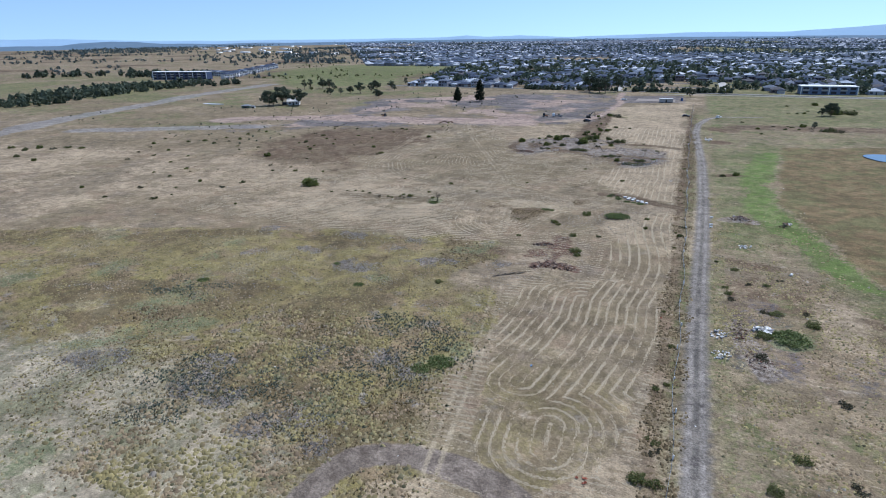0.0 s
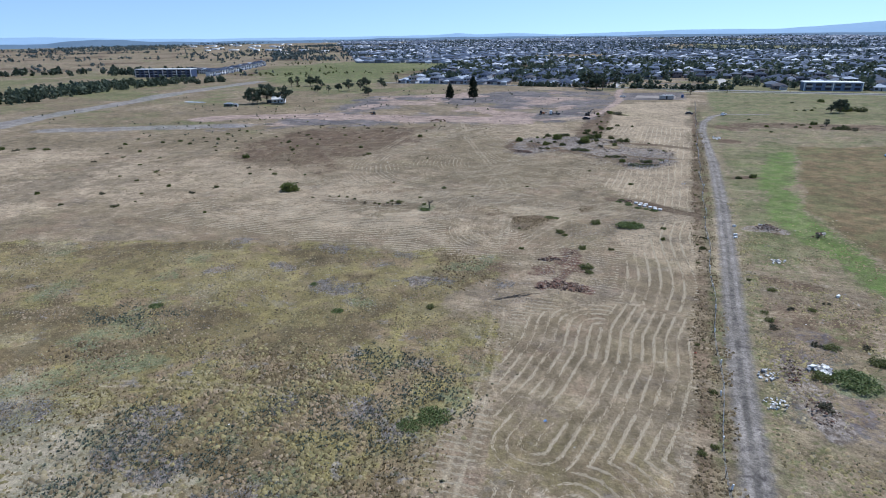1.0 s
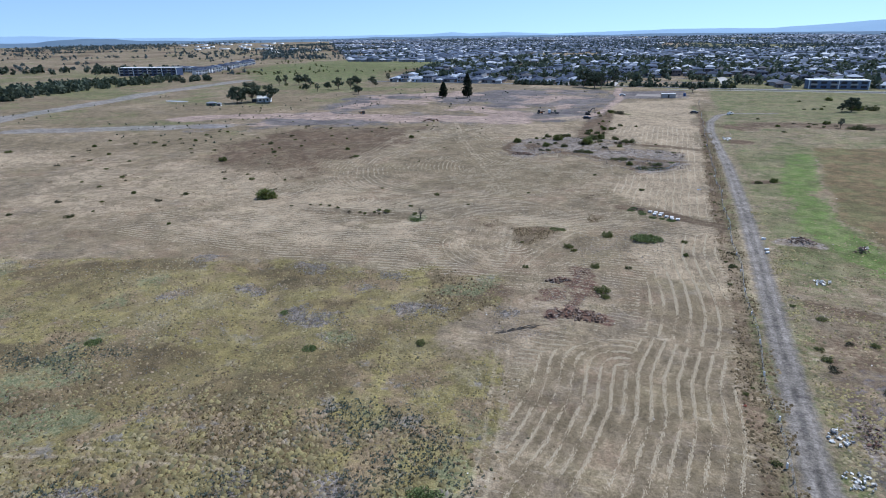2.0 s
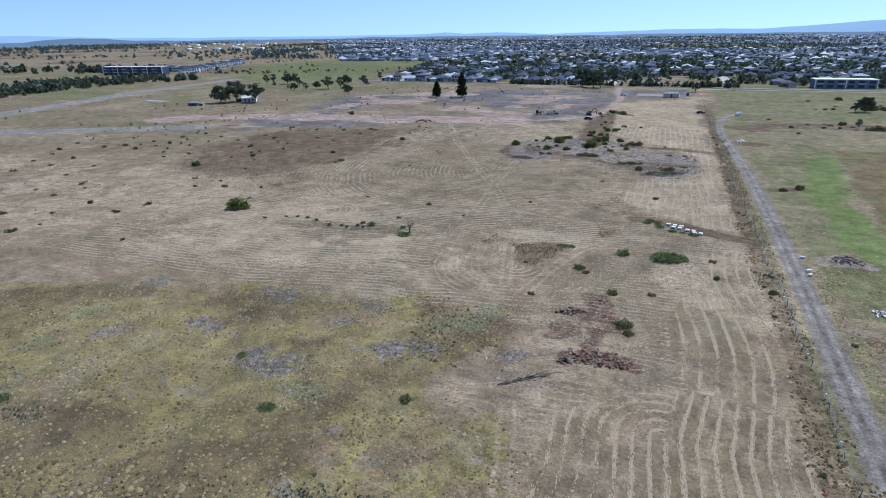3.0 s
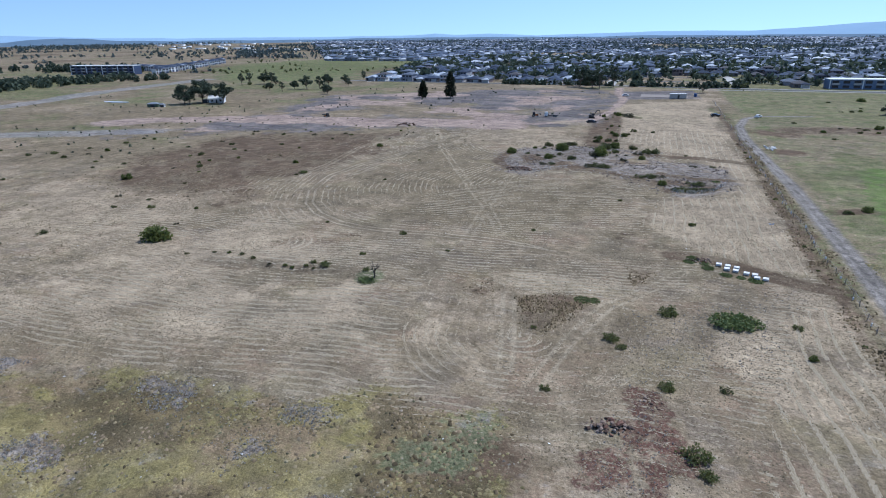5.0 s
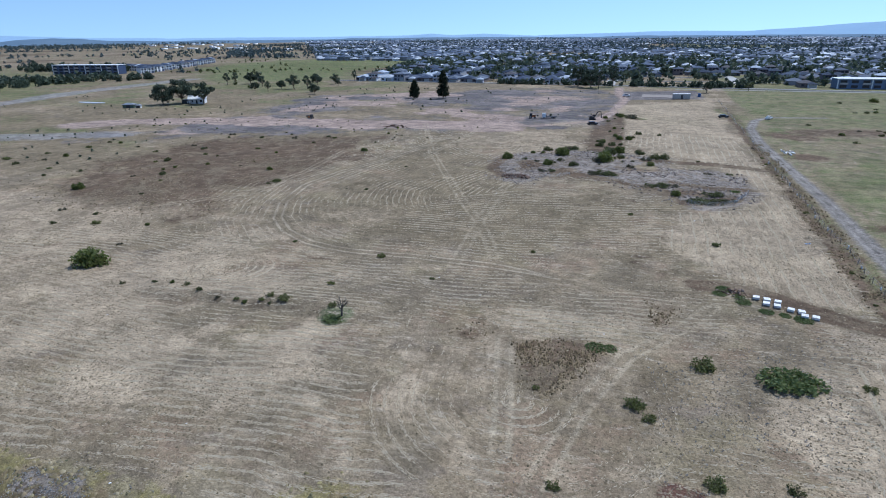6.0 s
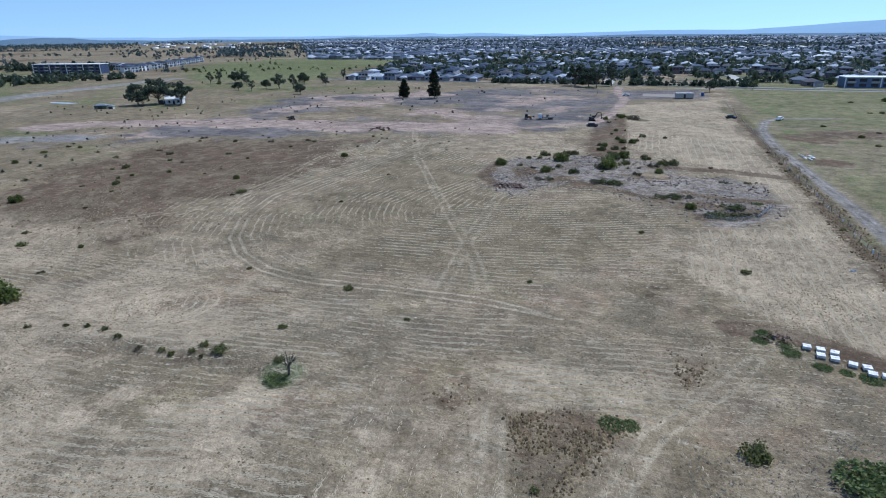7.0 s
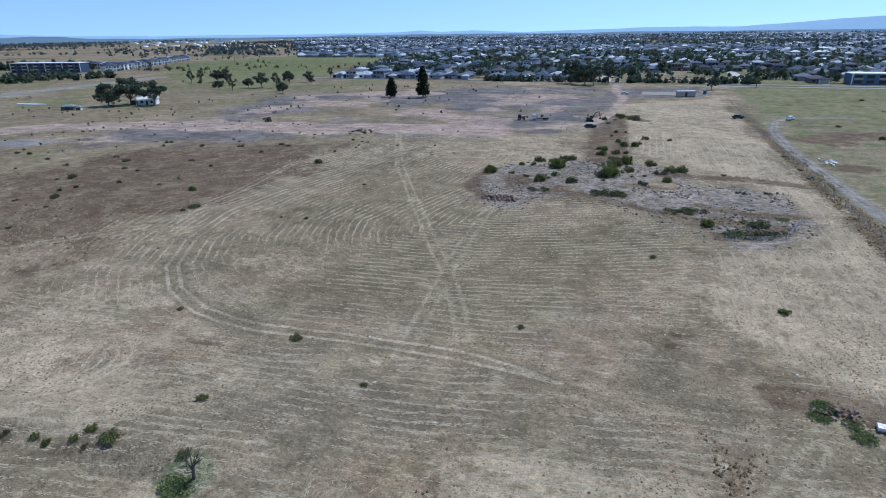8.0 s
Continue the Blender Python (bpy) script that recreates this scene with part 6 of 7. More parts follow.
# ---- fence along the paddock, with its posts, wires and white droppers ----
def build_fence():
    ob = thing("wire_fence", "leaning wire stock fence with timber posts and white droppers", "fence")
    post = bpy.data.meshes.new("post")
    bm = tube(bmesh.new(), (0, 0, -0.3), (0, 0, 1.1), 0.06, 0.05, 7)
    bm.to_mesh(post), bm.free()
    post.materials.append(POST_WOOD)
    drop = bpy.data.meshes.new("dropper")
    bm = boxes((-0.09, -0.09, 0.15, 0.09, 0.09, 1.05))
    bm.to_mesh(drop), bm.free()
    drop.materials.append(WHITE)
    tops, k, y = [], 0, 36.0
    while y < 470:
        x = 2.7 - 1.6 * ease(y, 110, 330) + 0.35 * math.sin(y * 0.21)
        z = float(height(x, y))
        lean = Euler((rng.uniform(-0.12, 0.12), rng.uniform(-0.12, 0.12), rng.uniform(0, 3)))
        o = new("post", post)
        o.parent, o.matrix_basis = ob, Matrix.LocRotScale((x, y, z), lean, (1, 1, rng.uniform(0.85, 1.1)))
        tops.append((x, y, z))
        if y < 300 and k % 2 == 0:
            w = new("dropper", drop)
            w.parent, w.matrix_basis = ob, Matrix.LocRotScale((x + rng.uniform(-0.3, 0.3), y + 2.4, float(height(x, y + 2.4))), lean, (1, 1, rng.uniform(0.4, 0.8)))
        k += 1
        y += rng.uniform(4.2, 5.4)
    for high in (0.35, 0.7, 1.02):
        bm = bmesh.new()
        for a, b in zip(tops[:-1], tops[1:]):
            tube(bm, (a[0], a[1], a[2] + high), (b[0], b[1], b[2] + high), 0.012, sides=4)
        part("wire", bm, STEEL, ob)
    return ob


build_fence()


def low_fence(line, label):
    """A short stretch of pale wire netting on thin posts."""
    ob = thing("netting_fence", label, "fence")
    feet = []
    for (ax, ay), (bx, by) in zip(line[:-1], line[1:]):
        count = max(2, int(math.hypot(bx - ax, by - ay) / 2.4))
        feet += [(ax + (bx - ax) * k / count, ay + (by - ay) * k / count) for k in range(count)]
    feet.append(line[-1])
    feet = [(x, y, float(height(x, y))) for x, y in feet]
    for x, y, z in feet:
        part("post", tube(bmesh.new(), (x, y, z - 0.2), (x, y, z + 1.0), 0.04, sides=6), STEEL, ob)
    for a, b in zip(feet[:-1], feet[1:]):
        bm = bmesh.new()
        for k in range(6):
            tube(bm, (a[0], a[1], a[2] + 0.1 + 0.17 * k), (b[0], b[1], b[2] + 0.1 + 0.17 * k), 0.014, sides=4)
        part("netting", bm, STEEL, ob)
    return ob


low_fence([(-61.6, 254.1), (-57.7, 259), (-52.8, 263)], "pale wire netting fence at the edge of the rocky rise")
low_fence([(-23.1, 245), (-21.9, 242.8), (-13.3, 246.2), (-9.3, 255.4)], "pale wire netting fence round the scrubby hollow")


# ---- beehives on pallets ----
HIVE_PAINT = varied("hive_paint", [(0.80, 0.79, 0.76), (0.72, 0.71, 0.69), (0.76, 0.74, 0.72), (0.66, 0.62, 0.60)], 0.6, "object", 2.0, 0.12)


def hive_model():
    """Four box hives with lids on one timber pallet."""
    ob = thing("beehive_pallet", "four white box hives with flat lids on a timber pallet", "beehives", group="row of hives")
    part("pallet", boxes(*[(-0.58, y0, 0.0, 0.58, y0 + 0.1, 0.1) for y0 in (-0.58, -0.05, 0.48)], *[(x0, -0.58, 0.1, x0 + 0.2, 0.58, 0.125) for x0 in (-0.58, -0.2, 0.16, 0.38)]), POST_WOOD, ob)
    for sx in (-1, 1):
        for sy in (-1, 1):
            x, y = sx * 0.285, sy * 0.285
            body = part("hive_box", boxes((x - 0.265, y - 0.25, 0.125, x + 0.265, y + 0.25, 0.47), bevel=0.012), HIVE_PAINT, ob)
            part("lid", boxes((x - 0.28, y - 0.27, 0.473, x + 0.28, y + 0.27, 0.54), bevel=0.012), HIVE_PAINT, body)
            part("entrance", boxes((x - 0.15, y + sy * 0.25 - 0.006, 0.15, x + 0.15, y + sy * 0.25 + 0.006, 0.18)), DARK_STEEL, body)
    return ob


HIVE = hive_model()
HIVE_AT = [(-16.1, 190.1), (-14.7, 189.95), (-13.3, 189.75), (-14.95, 188.6), (-13.6, 188.3), (-12.0, 187.6), (-10.75, 187.2), (-10.6, 185.9), (-9.3, 185.8)]
for k, (x, y) in enumerate(HIVE_AT):
    m = pose(x, y, float(height(x, y)) + 0.02, 0, 0, -8 + 7 * math.sin(k * 2.3))
    if k == 0:
        HIVE.matrix_basis = m
        HIVE.scale = (0.78, 0.78, 0.78)
    else:
        copy_thing(HIVE, m).scale = (0.78, 0.78, 0.78)


# ---- rocks and rubble ----
def rock_mesh(seed, sides=1):
    bm = bmesh.new()
    bmesh.ops.create_icosphere(bm, subdivisions=sides, radius=0.5)
    for v in bm.verts:
        v.co *= 0.92 + 0.55 * noise.noise(v.co * 2.3 + Vector((seed * 3.1, 0, 0)))
        v.co.z *= 0.8
    me = bpy.data.meshes.new("rock")
    bm.to_mesh(me), bm.free()
    return me


ROCK_ONE = varied("loose_basalt", [(0.10, 0.068, 0.052), (0.15, 0.105, 0.082), (0.21, 0.155, 0.125), (0.27, 0.21, 0.175), (0.17, 0.095, 0.07)], 0.9, "object", 4.0, 0.3)
ROCKS = [rock_mesh(k) for k in range(6)]
for me in ROCKS:
    me.materials.append(ROCK_ONE)


def rubble(label, cx, cy, rx, ry, count, low, high, heap=0.0):
    """A heap of loose stones, each a stone of its own."""
    ob = thing("rubble_heap", label, "rocks", pose(cx, cy, 0))
    for k in range(count):
        a, d = rng.uniform(0, 6.28), rng.uniform(0, 1) ** 0.6
        x, y = rx * d * math.cos(a), ry * d * math.sin(a)
        s = low * (high / low) ** (rng.uniform(0, 1) ** 1.8)
        z = float(height(cx + x, cy + y)) + heap * (1 - d * d) * rng.uniform(0.3, 1)
        o = new("rock", ROCKS[k % 6])
        o.parent = ob
        o.matrix_basis = Matrix.LocRotScale((x, y, z + s * 0.08), Euler((rng.uniform(-0.5, 0.5), rng.uniform(-0.5, 0.5), rng.uniform(0, 6.28))), (s * rng.uniform(0.8, 1.5), s * rng.uniform(0.7, 1.1), s * rng.uniform(0.45, 0.85)))
    return ob


rubble("long heap of dark basalt boulders on red soil", -24.6, 124.2, 5.2, 2.6, 290, 0.14, 0.8, 0.18)
rubble("clump of large broken boulders by the red soil", -28.7, 122.4, 1.3, 0.9, 18, 0.3, 0.9, 0.2)
rubble("small pile of dark broken boulders", -30.5, 138.0, 2.4, 1.5, 80, 0.18, 0.9, 0.3)
rubble("scattered dark boulders by the red soil", -26.6, 143.4, 1.6, 2.0, 50, 0.12, 0.45, 0.15)
rubble("stones heaped at the end of the rocky rise", -66.4, 257.0, 4.2, 2.4, 220, 0.25, 1.0, 0.7)
rubble("mound of grey stones and soil", 16.2, 175.2, 3.2, 2.0, 110, 0.22, 0.75, 0.7)
rubble("dark heap of spoil and stones", 26.8, 172.6, 1.4, 1.2, 40, 0.25, 0.8, 0.6)
rubble("strip of dumped black stones and clods", 12.6, 105.0, 1.3, 4.2, 120, 0.15, 0.55, 0.35)
rubble("dumped black stones and clods in weeds", 15.0, 95.5, 2.2, 3.4, 110, 0.15, 0.5, 0.3)
rubble("row of rocks in dry scrub", -134.5, 330.5, 6.0, 2.2, 80, 0.4, 1.1, 0.5)
rubble("heap of grey stones with weeds beside the hives", -19.2, 191.4, 2.2, 1.3, 80, 0.18, 0.5, 0.4)
# stones strewn over the rocky rise
x, y = scatter(9000, -80, -8, 240, 314, lambda x, y: 0.6 * cover(x, y)["outcrop"] * clumped(x, y, 9, 257, 0.40, 0.6))
base = np.array([v.co for v in ROCKS[0].vertices])
tri = np.array([p.vertices for p in ROCKS[0].polygons])
size = rng.uniform(0.2, 0.75, len(x))
verts = (base[None] * size[:, None, None] * rng.uniform(0.7, 1.3, (len(x), 1, 3)) + np.stack([x, y, height(x, y)], 1)[:, None]).reshape(-1, 3)
stuff("loose_stones", mesh_of("loose_stones", verts, (tri[None] + np.arange(len(x))[:, None, None] * len(base)).reshape(-1, 3), ROCK), "weathered grey stones strewn over the rocky rise", "stones")


# ---- dumped rubbish ----
RUBBISH = varied("rubbish", [(0.70, 0.69, 0.66), (0.48, 0.47, 0.45), (0.60, 0.57, 0.51), (0.24, 0.24, 0.25), (0.74, 0.73, 0.70), (0.36, 0.33, 0.29)], 0.6, "object", 3.0, 0.2)


def dump(label, cx, cy, rx, ry, count, low, high):
    """Flat sheets, broken boards and bags tipped beside the road."""
    ob = thing("rubbish_pile", label, "rubbish", pose(cx, cy, 0))
    for k in range(count):
        a, d = rng.uniform(0, 6.28), rng.uniform(0, 1) ** 0.7
        x, y = rx * d * math.cos(a), ry * d * math.sin(a)
        s = rng.uniform(low, high)
        bm = boxes((-s / 2, -s * rng.uniform(0.2, 0.5), -0.03, s / 2, s * rng.uniform(0.2, 0.5), rng.uniform(0.02, 0.22)), bevel=0.015)
        for v in bm.verts:
            v.co += Vector(rng.normal(size=3)) * 0.04 * s
        o = part("scrap", bm, RUBBISH, ob)
        o.matrix_basis = Matrix.LocRotScale((x, y, float(height(cx + x, cy + y)) + 0.08 + rng.uniform(0, 0.18)), Euler((rng.uniform(-0.4, 0.4), rng.uniform(-0.4, 0.4), rng.uniform(0, 6))), None)
    return ob


dump("tipped pile of white scrap and torn sheeting", 9.2, 103.0, 1.4, 2.0, 40, 0.12, 0.45)
dump("tipped white scrap with a dark mattress", 9.3, 95.2, 1.5, 1.8, 34, 0.12, 0.45)
dump("white boards and plaster sheets dumped in weeds", 16.6, 107.0, 1.8, 1.1, 20, 0.5, 1.5)
dump("scattered white rubbish on the east paddock", 16.1, 152.4, 1.6, 1.2, 22, 0.2, 0.6)
dump("white sheets of rubbish beside the gravel road", 9.4, 317.0, 2.2, 4.5, 18, 0.4, 1.2)
dump("white sheet lying on a stone mound", 15.6, 177.2, 1.6, 0.5, 6, 0.5, 1.0)
dump("few white scraps by the far spoil heap", 28.2, 175.6, 1.0, 0.6, 7, 0.4, 1.0)
for k, (x, y) in enumerate([(9.0, 176.7), (8.8, 169.3), (8.7, 167.2), (24.2, 136.4), (9.7, 312.0)]):
    ob = thing("white_block", "white plastic block lying beside the road", "marker", pose(x, y, float(height(x, y)), 0, 0, 20 * k), group="white blocks by the road")
    part("body", boxes((-0.45, -0.22, 0, 0.45, 0.22, 0.42), bevel=0.05), WHITE, ob)

# small white litter over the paddocks
n = 150
x, y = rng.uniform(-150, 40, n), rng.uniform(45, 330, n)
s = rng.uniform(0.06, 0.15, n)
quad = np.array([(-1, -0.6, 0), (1, -0.5, 0.1), (0.9, 0.6, 0.35), (-0.8, 0.7, 0.25)])
spin = rng.uniform(0, 6.28, n)
turned = np.stack([quad[None, :, 0] * np.cos(spin)[:, None] - quad[None, :, 1] * np.sin(spin)[:, None], quad[None, :, 0] * np.sin(spin)[:, None] + quad[None, :, 1] * np.cos(spin)[:, None], np.repeat(quad[None, :, 2], n, 0)], -1)
verts = (turned * s[:, None, None] + np.stack([x, y, height(x, y) + 0.05], 1)[:, None]).reshape(-1, 3)
stuff("litter", mesh_of("litter", verts, np.arange(4 * n).reshape(-1, 4), WHITE), "small scraps of white litter blown over the paddocks", "litter")


# ---- machines on the stripped ground ----
ORANGE = plain("machine_orange", (0.45, 0.14, 0.03), (0.34, 0.11, 0.03), 1.5, 0.5)
CAR_DARK = plain("dark_car_paint", (0.025, 0.027, 0.032), (0.035, 0.036, 0.04), 1.0, 0.25)


def wheel(parent, x, y, r, w):
    tyre = part("wheel", tube(bmesh.new(), (x, y - w / 2, r), (x, y + w / 2, r), r, sides=16), RUBBER, parent)
    part("rim", tube(bmesh.new(), (x, y - w / 2 - 0.01, r), (x, y + w / 2 + 0.01, r), r * 0.5, sides=12), STEEL, tyre)


def build_excavator(at, paint, label):
    ob = thing("excavator", label, "excavator", at)
    for sy in (-1, 1):
        track = bmesh.new()
        box(track, -1.9, sy * 1.2 - 0.3, 0, 1.9, sy * 1.2 + 0.3, 0.9, bevel=0.25)
        part("track", track, RUBBER, ob)
    part("chassis", boxes((-1.2, -0.9, 0.35, 1.2, 0.9, 1.0)), DARK_STEEL, ob)
    part("body", boxes((-1.9, -1.3, 1.0, 1.1, 1.3, 2.1), (-1.9, -1.3, 2.1, -0.6, 1.3, 2.4), bevel=0.08), paint, ob)
    cab = part("cab", boxes((-0.2, 0.2, 2.1, 1.3, 1.25, 3.1), bevel=0.06), DARK_STEEL, ob)
    part("cab_window", boxes((0.0, 1.25, 2.3, 1.1, 1.275, 2.95)), GLASS, cab)
    bm = bmesh.new()
    tube(bm, (1.0, -0.2, 1.6), (2.6, -0.2, 4.8), 0.26, 0.24, 6)
    tube(bm, (2.6, -0.2, 4.8), (4.4, -0.2, 5.2), 0.24, 0.2, 6)
    part("boom", bm, paint, ob)
    part("stick", tube(bmesh.new(), (4.4, -0.2, 5.3), (5.2, -0.2, 2.4), 0.2, 0.16, 6), paint, ob)
    part("ram", tube(bmesh.new(), (1.5, -0.2, 1.8), (3.0, -0.2, 4.3), 0.08, sides=6), STEEL, ob)
    bucket = boxes((4.6, -0.7, 1.4, 5.5, 0.3, 2.4), bevel=0.15)
    part("bucket", bucket, DARK_STEEL, ob)
    return ob


def build_truck(at):
    ob = thing("flatbed_truck", "flatbed truck with a white cab and an empty dark tray", "truck", at)
    part("chassis", boxes((-5.6, -0.5, 0.7, 2.2, 0.5, 1.0)), DARK_STEEL, ob)
    cab = part("cab", boxes((0.4, -1.2, 0.7, 2.4, 1.2, 3.0), bevel=0.12), WHITE, ob)
    part("windscreen", boxes((2.4, -1.05, 1.8, 2.43, 1.05, 2.7)), GLASS, cab)
    part("tray", boxes((-5.8, -1.25, 1.0, 0.2, 1.25, 1.2), (0.05, -1.25, 1.2, 0.2, 1.25, 2.1)), DARK_STEEL, ob)
    for x in (1.4, -3.4, -4.6):
        for y in (-1.05, 1.05):
            wheel(ob, x, y, 0.5, 0.35)
    return ob


def build_loader(at):
    ob = thing("tractor_loader", "orange and dark tractor with a raised front bucket", "tractor", at)
    part("body", boxes((-0.6, -0.5, 0.8, 2.0, 0.5, 1.7), bevel=0.08), ORANGE, ob)
    cab = part("cab", boxes((-1.5, -0.8, 1.0, 0.1, 0.8, 2.9), bevel=0.08), DARK_STEEL, ob)
    part("cab_window", boxes((-1.3, -0.83, 1.9, -0.1, -0.8, 2.7)), GLASS, cab)
    bm = bmesh.new()
    for y in (-0.7, 0.7):
        tube(bm, (-0.2, y, 1.7), (2.9, y, 1.9), 0.1, sides=6)
    part("arm", bm, DARK_STEEL, ob)
    part("bucket", boxes((2.8, -1.1, 1.3, 3.6, 1.1, 2.1), bevel=0.12), DARK_STEEL, ob)
    for x, r in ((-0.9, 0.8), (1.6, 0.55)):
        for y in (-0.85, 0.85):
            wheel(ob, x, y, r, 0.4)
    return ob


def build_car(at, paint, label):
    ob = thing("car", label, "car", at)
    part("body", boxes((-2.2, -0.88, 0.35, 2.2, 0.88, 0.95), bevel=0.12), paint, ob)
    top = part("cabin", boxes((-1.7, -0.78, 0.95, 0.9, 0.78, 1.5), bevel=0.18), paint, ob)
    part("side_window", boxes((-1.4, -0.80, 1.02, 0.6, 0.80, 1.38)), GLASS, top)
    for x in (-1.35, 1.35):
        for y in (-0.8, 0.8):
            wheel(ob, x, y, 0.33, 0.22)
    return ob


build_loader(pose(-85.3, 375.5, 0, 0, 0, 10)).scale = (0.8, 0.8, 0.8)
build_truck(pose(-79.0, 377.1, 0, 0, 0, 196)).scale = (0.8, 0.8, 0.8)
build_excavator(pose(-58.2, 377.1, 0, 0, 0, 8), DARK_STEEL, "dark tracked excavator with its boom raised").scale = (0.75, 0.75, 0.75)
build_car(pose(-2.5, 399, 0, 0, 0, 12), CAR_DARK, "dark car parked on the mown strip")
build_car(pose(16, 399, 0, 0, 0, 60), WHITE, "white car on the bend of the gravel road")
build_car(pose(-56.7, 361.5, 0, 0, 0, 30), CAR_DARK, "dark utility car near the excavator")
build_car(pose(-49.2, 487.5, 0, 0, 0, 20), WHITE, "white utility car on the works yard")
build_loader(pose(-184.6, 346.5, 0, 0, 0, 160)).scale = (0.75, 0.75, 0.75)


def scraps(name, label, cx, cy, reach, count, material):
    """Torn plastic lying crumpled in the straw."""
    ob = thing(name, label, "rubbish", pose(cx, cy, float(height(cx, cy))))
    for k in range(count):
        bm = bmesh.new()
        bmesh.ops.create_grid(bm, x_segments=4, y_segments=3, size=rng.uniform(0.07, 0.18))
        for v in bm.verts:
            v.co.z = 0.06 + abs(rng.normal()) * 0.07
        bmesh.ops.solidify(bm, geom=bm.faces[:], thickness=0.015)
        o = part("sheet", bm, material, ob)
        o.matrix_basis = pose(rng.normal() * reach, rng.normal() * reach, 0, 0, 0, rng.uniform(0, 360))
    return ob


ORANGE_PLASTIC = plain("orange_plastic", (0.36, 0.10, 0.05), (0.28, 0.09, 0.05), 3.0, 0.7)
BLUE_SHEET = plain("blue_sheet", (0.16, 0.30, 0.55), (0.22, 0.38, 0.60), 3.0, 0.6)
scraps("orange_netting", "torn orange plastic netting lying in the straw", -6.5, 57.9, 0.45, 9, ORANGE_PLASTIC)
scraps("orange_netting", "scrap of orange plastic netting by the fence", -0.5, 106.2, 0.25, 3, ORANGE_PLASTIC)
scraps("blue_tarp", "crumpled pale blue plastic sheet in the cut straw", -18.8, 81.1, 0.2, 3, BLUE_SHEET)
scraps("blue_tarp", "crumpled blue plastic sheet on the far mown plot", -3.6, 220.0, 0.4, 5, BLUE_SHEET)


def dead_branches(line, label):
    """Dry limbs pushed into a low windrow."""
    ob = thing("dead_branches", label, "branches")
    bm = bmesh.new()
    for (ax, ay), (bx, by) in zip(line[:-1], line[1:]):
        for _ in range(14):
            f, g = rng.uniform(0, 1), rng.uniform(0.2, 0.5)
            x, y = ax + (bx - ax) * f + rng.normal() * 0.25, ay + (by - ay) * f + rng.normal() * 0.25
            z = float(height(x, y))
            tube(bm, (x, y, z + rng.uniform(0, 0.2)), (x + (bx - ax) * g + rng.normal() * 0.4, y + (by - ay) * g + rng.normal() * 0.4, z + rng.uniform(0, 0.3)), rng.uniform(0.03, 0.09), 0.02, 5)
    part("limbs", bm, DEAD_WOOD, ob)
    return ob


dead_branches([(-35.9, 113.3), (-33.9, 115.7), (-29.8, 118.6)], "windrow of dry dark branches by the mown plot")


# ---- the works yard ----
def build_site_shed(at):
    ob = thing("site_shed", "long grey steel site shed with a ribbed front", "shed", at)
    part("body", boxes((-4.7, -1.3, 0.25, 4.7, 1.3, 2.9)), STEEL, ob)
    part("roof", boxes((-4.85, -1.45, 2.9, 4.85, 1.45, 3.05)), WHITE, ob)
    for k in range(18):
        x = -4.6 + k * 0.54
        part("rib", boxes((x, -1.36, 0.3, x + 0.12, -1.3, 2.85)), STEEL, ob)
    part("door", boxes((-0.6, -1.37, 0.3, 0.5, -1.31, 2.4)), DARK_STEEL, ob)
    part("skid", boxes((-4.6, -1.2, 0, 4.6, -0.9, 0.25), (-4.6, 0.9, 0, 4.6, 1.2, 0.25)), DARK_STEEL, ob)
    return ob


build_site_shed(pose(-18, 479.5, 0, 0, 0, 14))
slab = tagged(new("pavement_yard"), "pale gravel pad in the works yard", "pad", kind="structure")
part("slab", boxes((-40, 486, 0.0, -12, 503, 0.08)), plain("yard_gravel", (0.30, 0.26, 0.23), (0.24, 0.21, 0.185), 0.4, 0.95), slab)
tank = thing("water_tank", "small blue water tank on the yard", "tank", pose(-7.4, 495, 0))
BLUE = plain("blue_plastic", (0.03, 0.08, 0.20), (0.04, 0.10, 0.24), 2.0, 0.5)
part("body", tube(bmesh.new(), (0, 0, 0), (0, 0, 2.0), 0.9, sides=20), BLUE, tank)
part("lid", tube(bmesh.new(), (0, 0, 2.0), (0, 0, 2.15), 0.5, 0.3, 16), BLUE, tank)


# ---- streets of the suburb and the road before it ----
def strip(name, label, line, half, material, lift=0.03, category="road"):
    """A paved strip of even width with a thickness, along a polyline."""
    bm = bmesh.new()
    rows = []
    for k, (x, y) in enumerate(line):
        ax, ay = line[max(k - 1, 0)]
        bx, by = line[min(k + 1, len(line) - 1)]
        d = math.hypot(bx - ax, by - ay)
        nx, ny = -(by - ay) / d, (bx - ax) / d
        rows.append([bm.verts.new((x + s * nx * half, y + s * ny * half, z)) for s, z in ((-1, -0.2), (-1, lift), (1, lift), (1, -0.2))])
    for a, b in zip(rows[:-1], rows[1:]):
        for k in range(3):
            bm.faces.new((a[k], b[k], b[k + 1], a[k + 1]))
    ob = tagged(new(name), label, category, kind="structure")
    part("paving", bm, material, ob)
    return ob


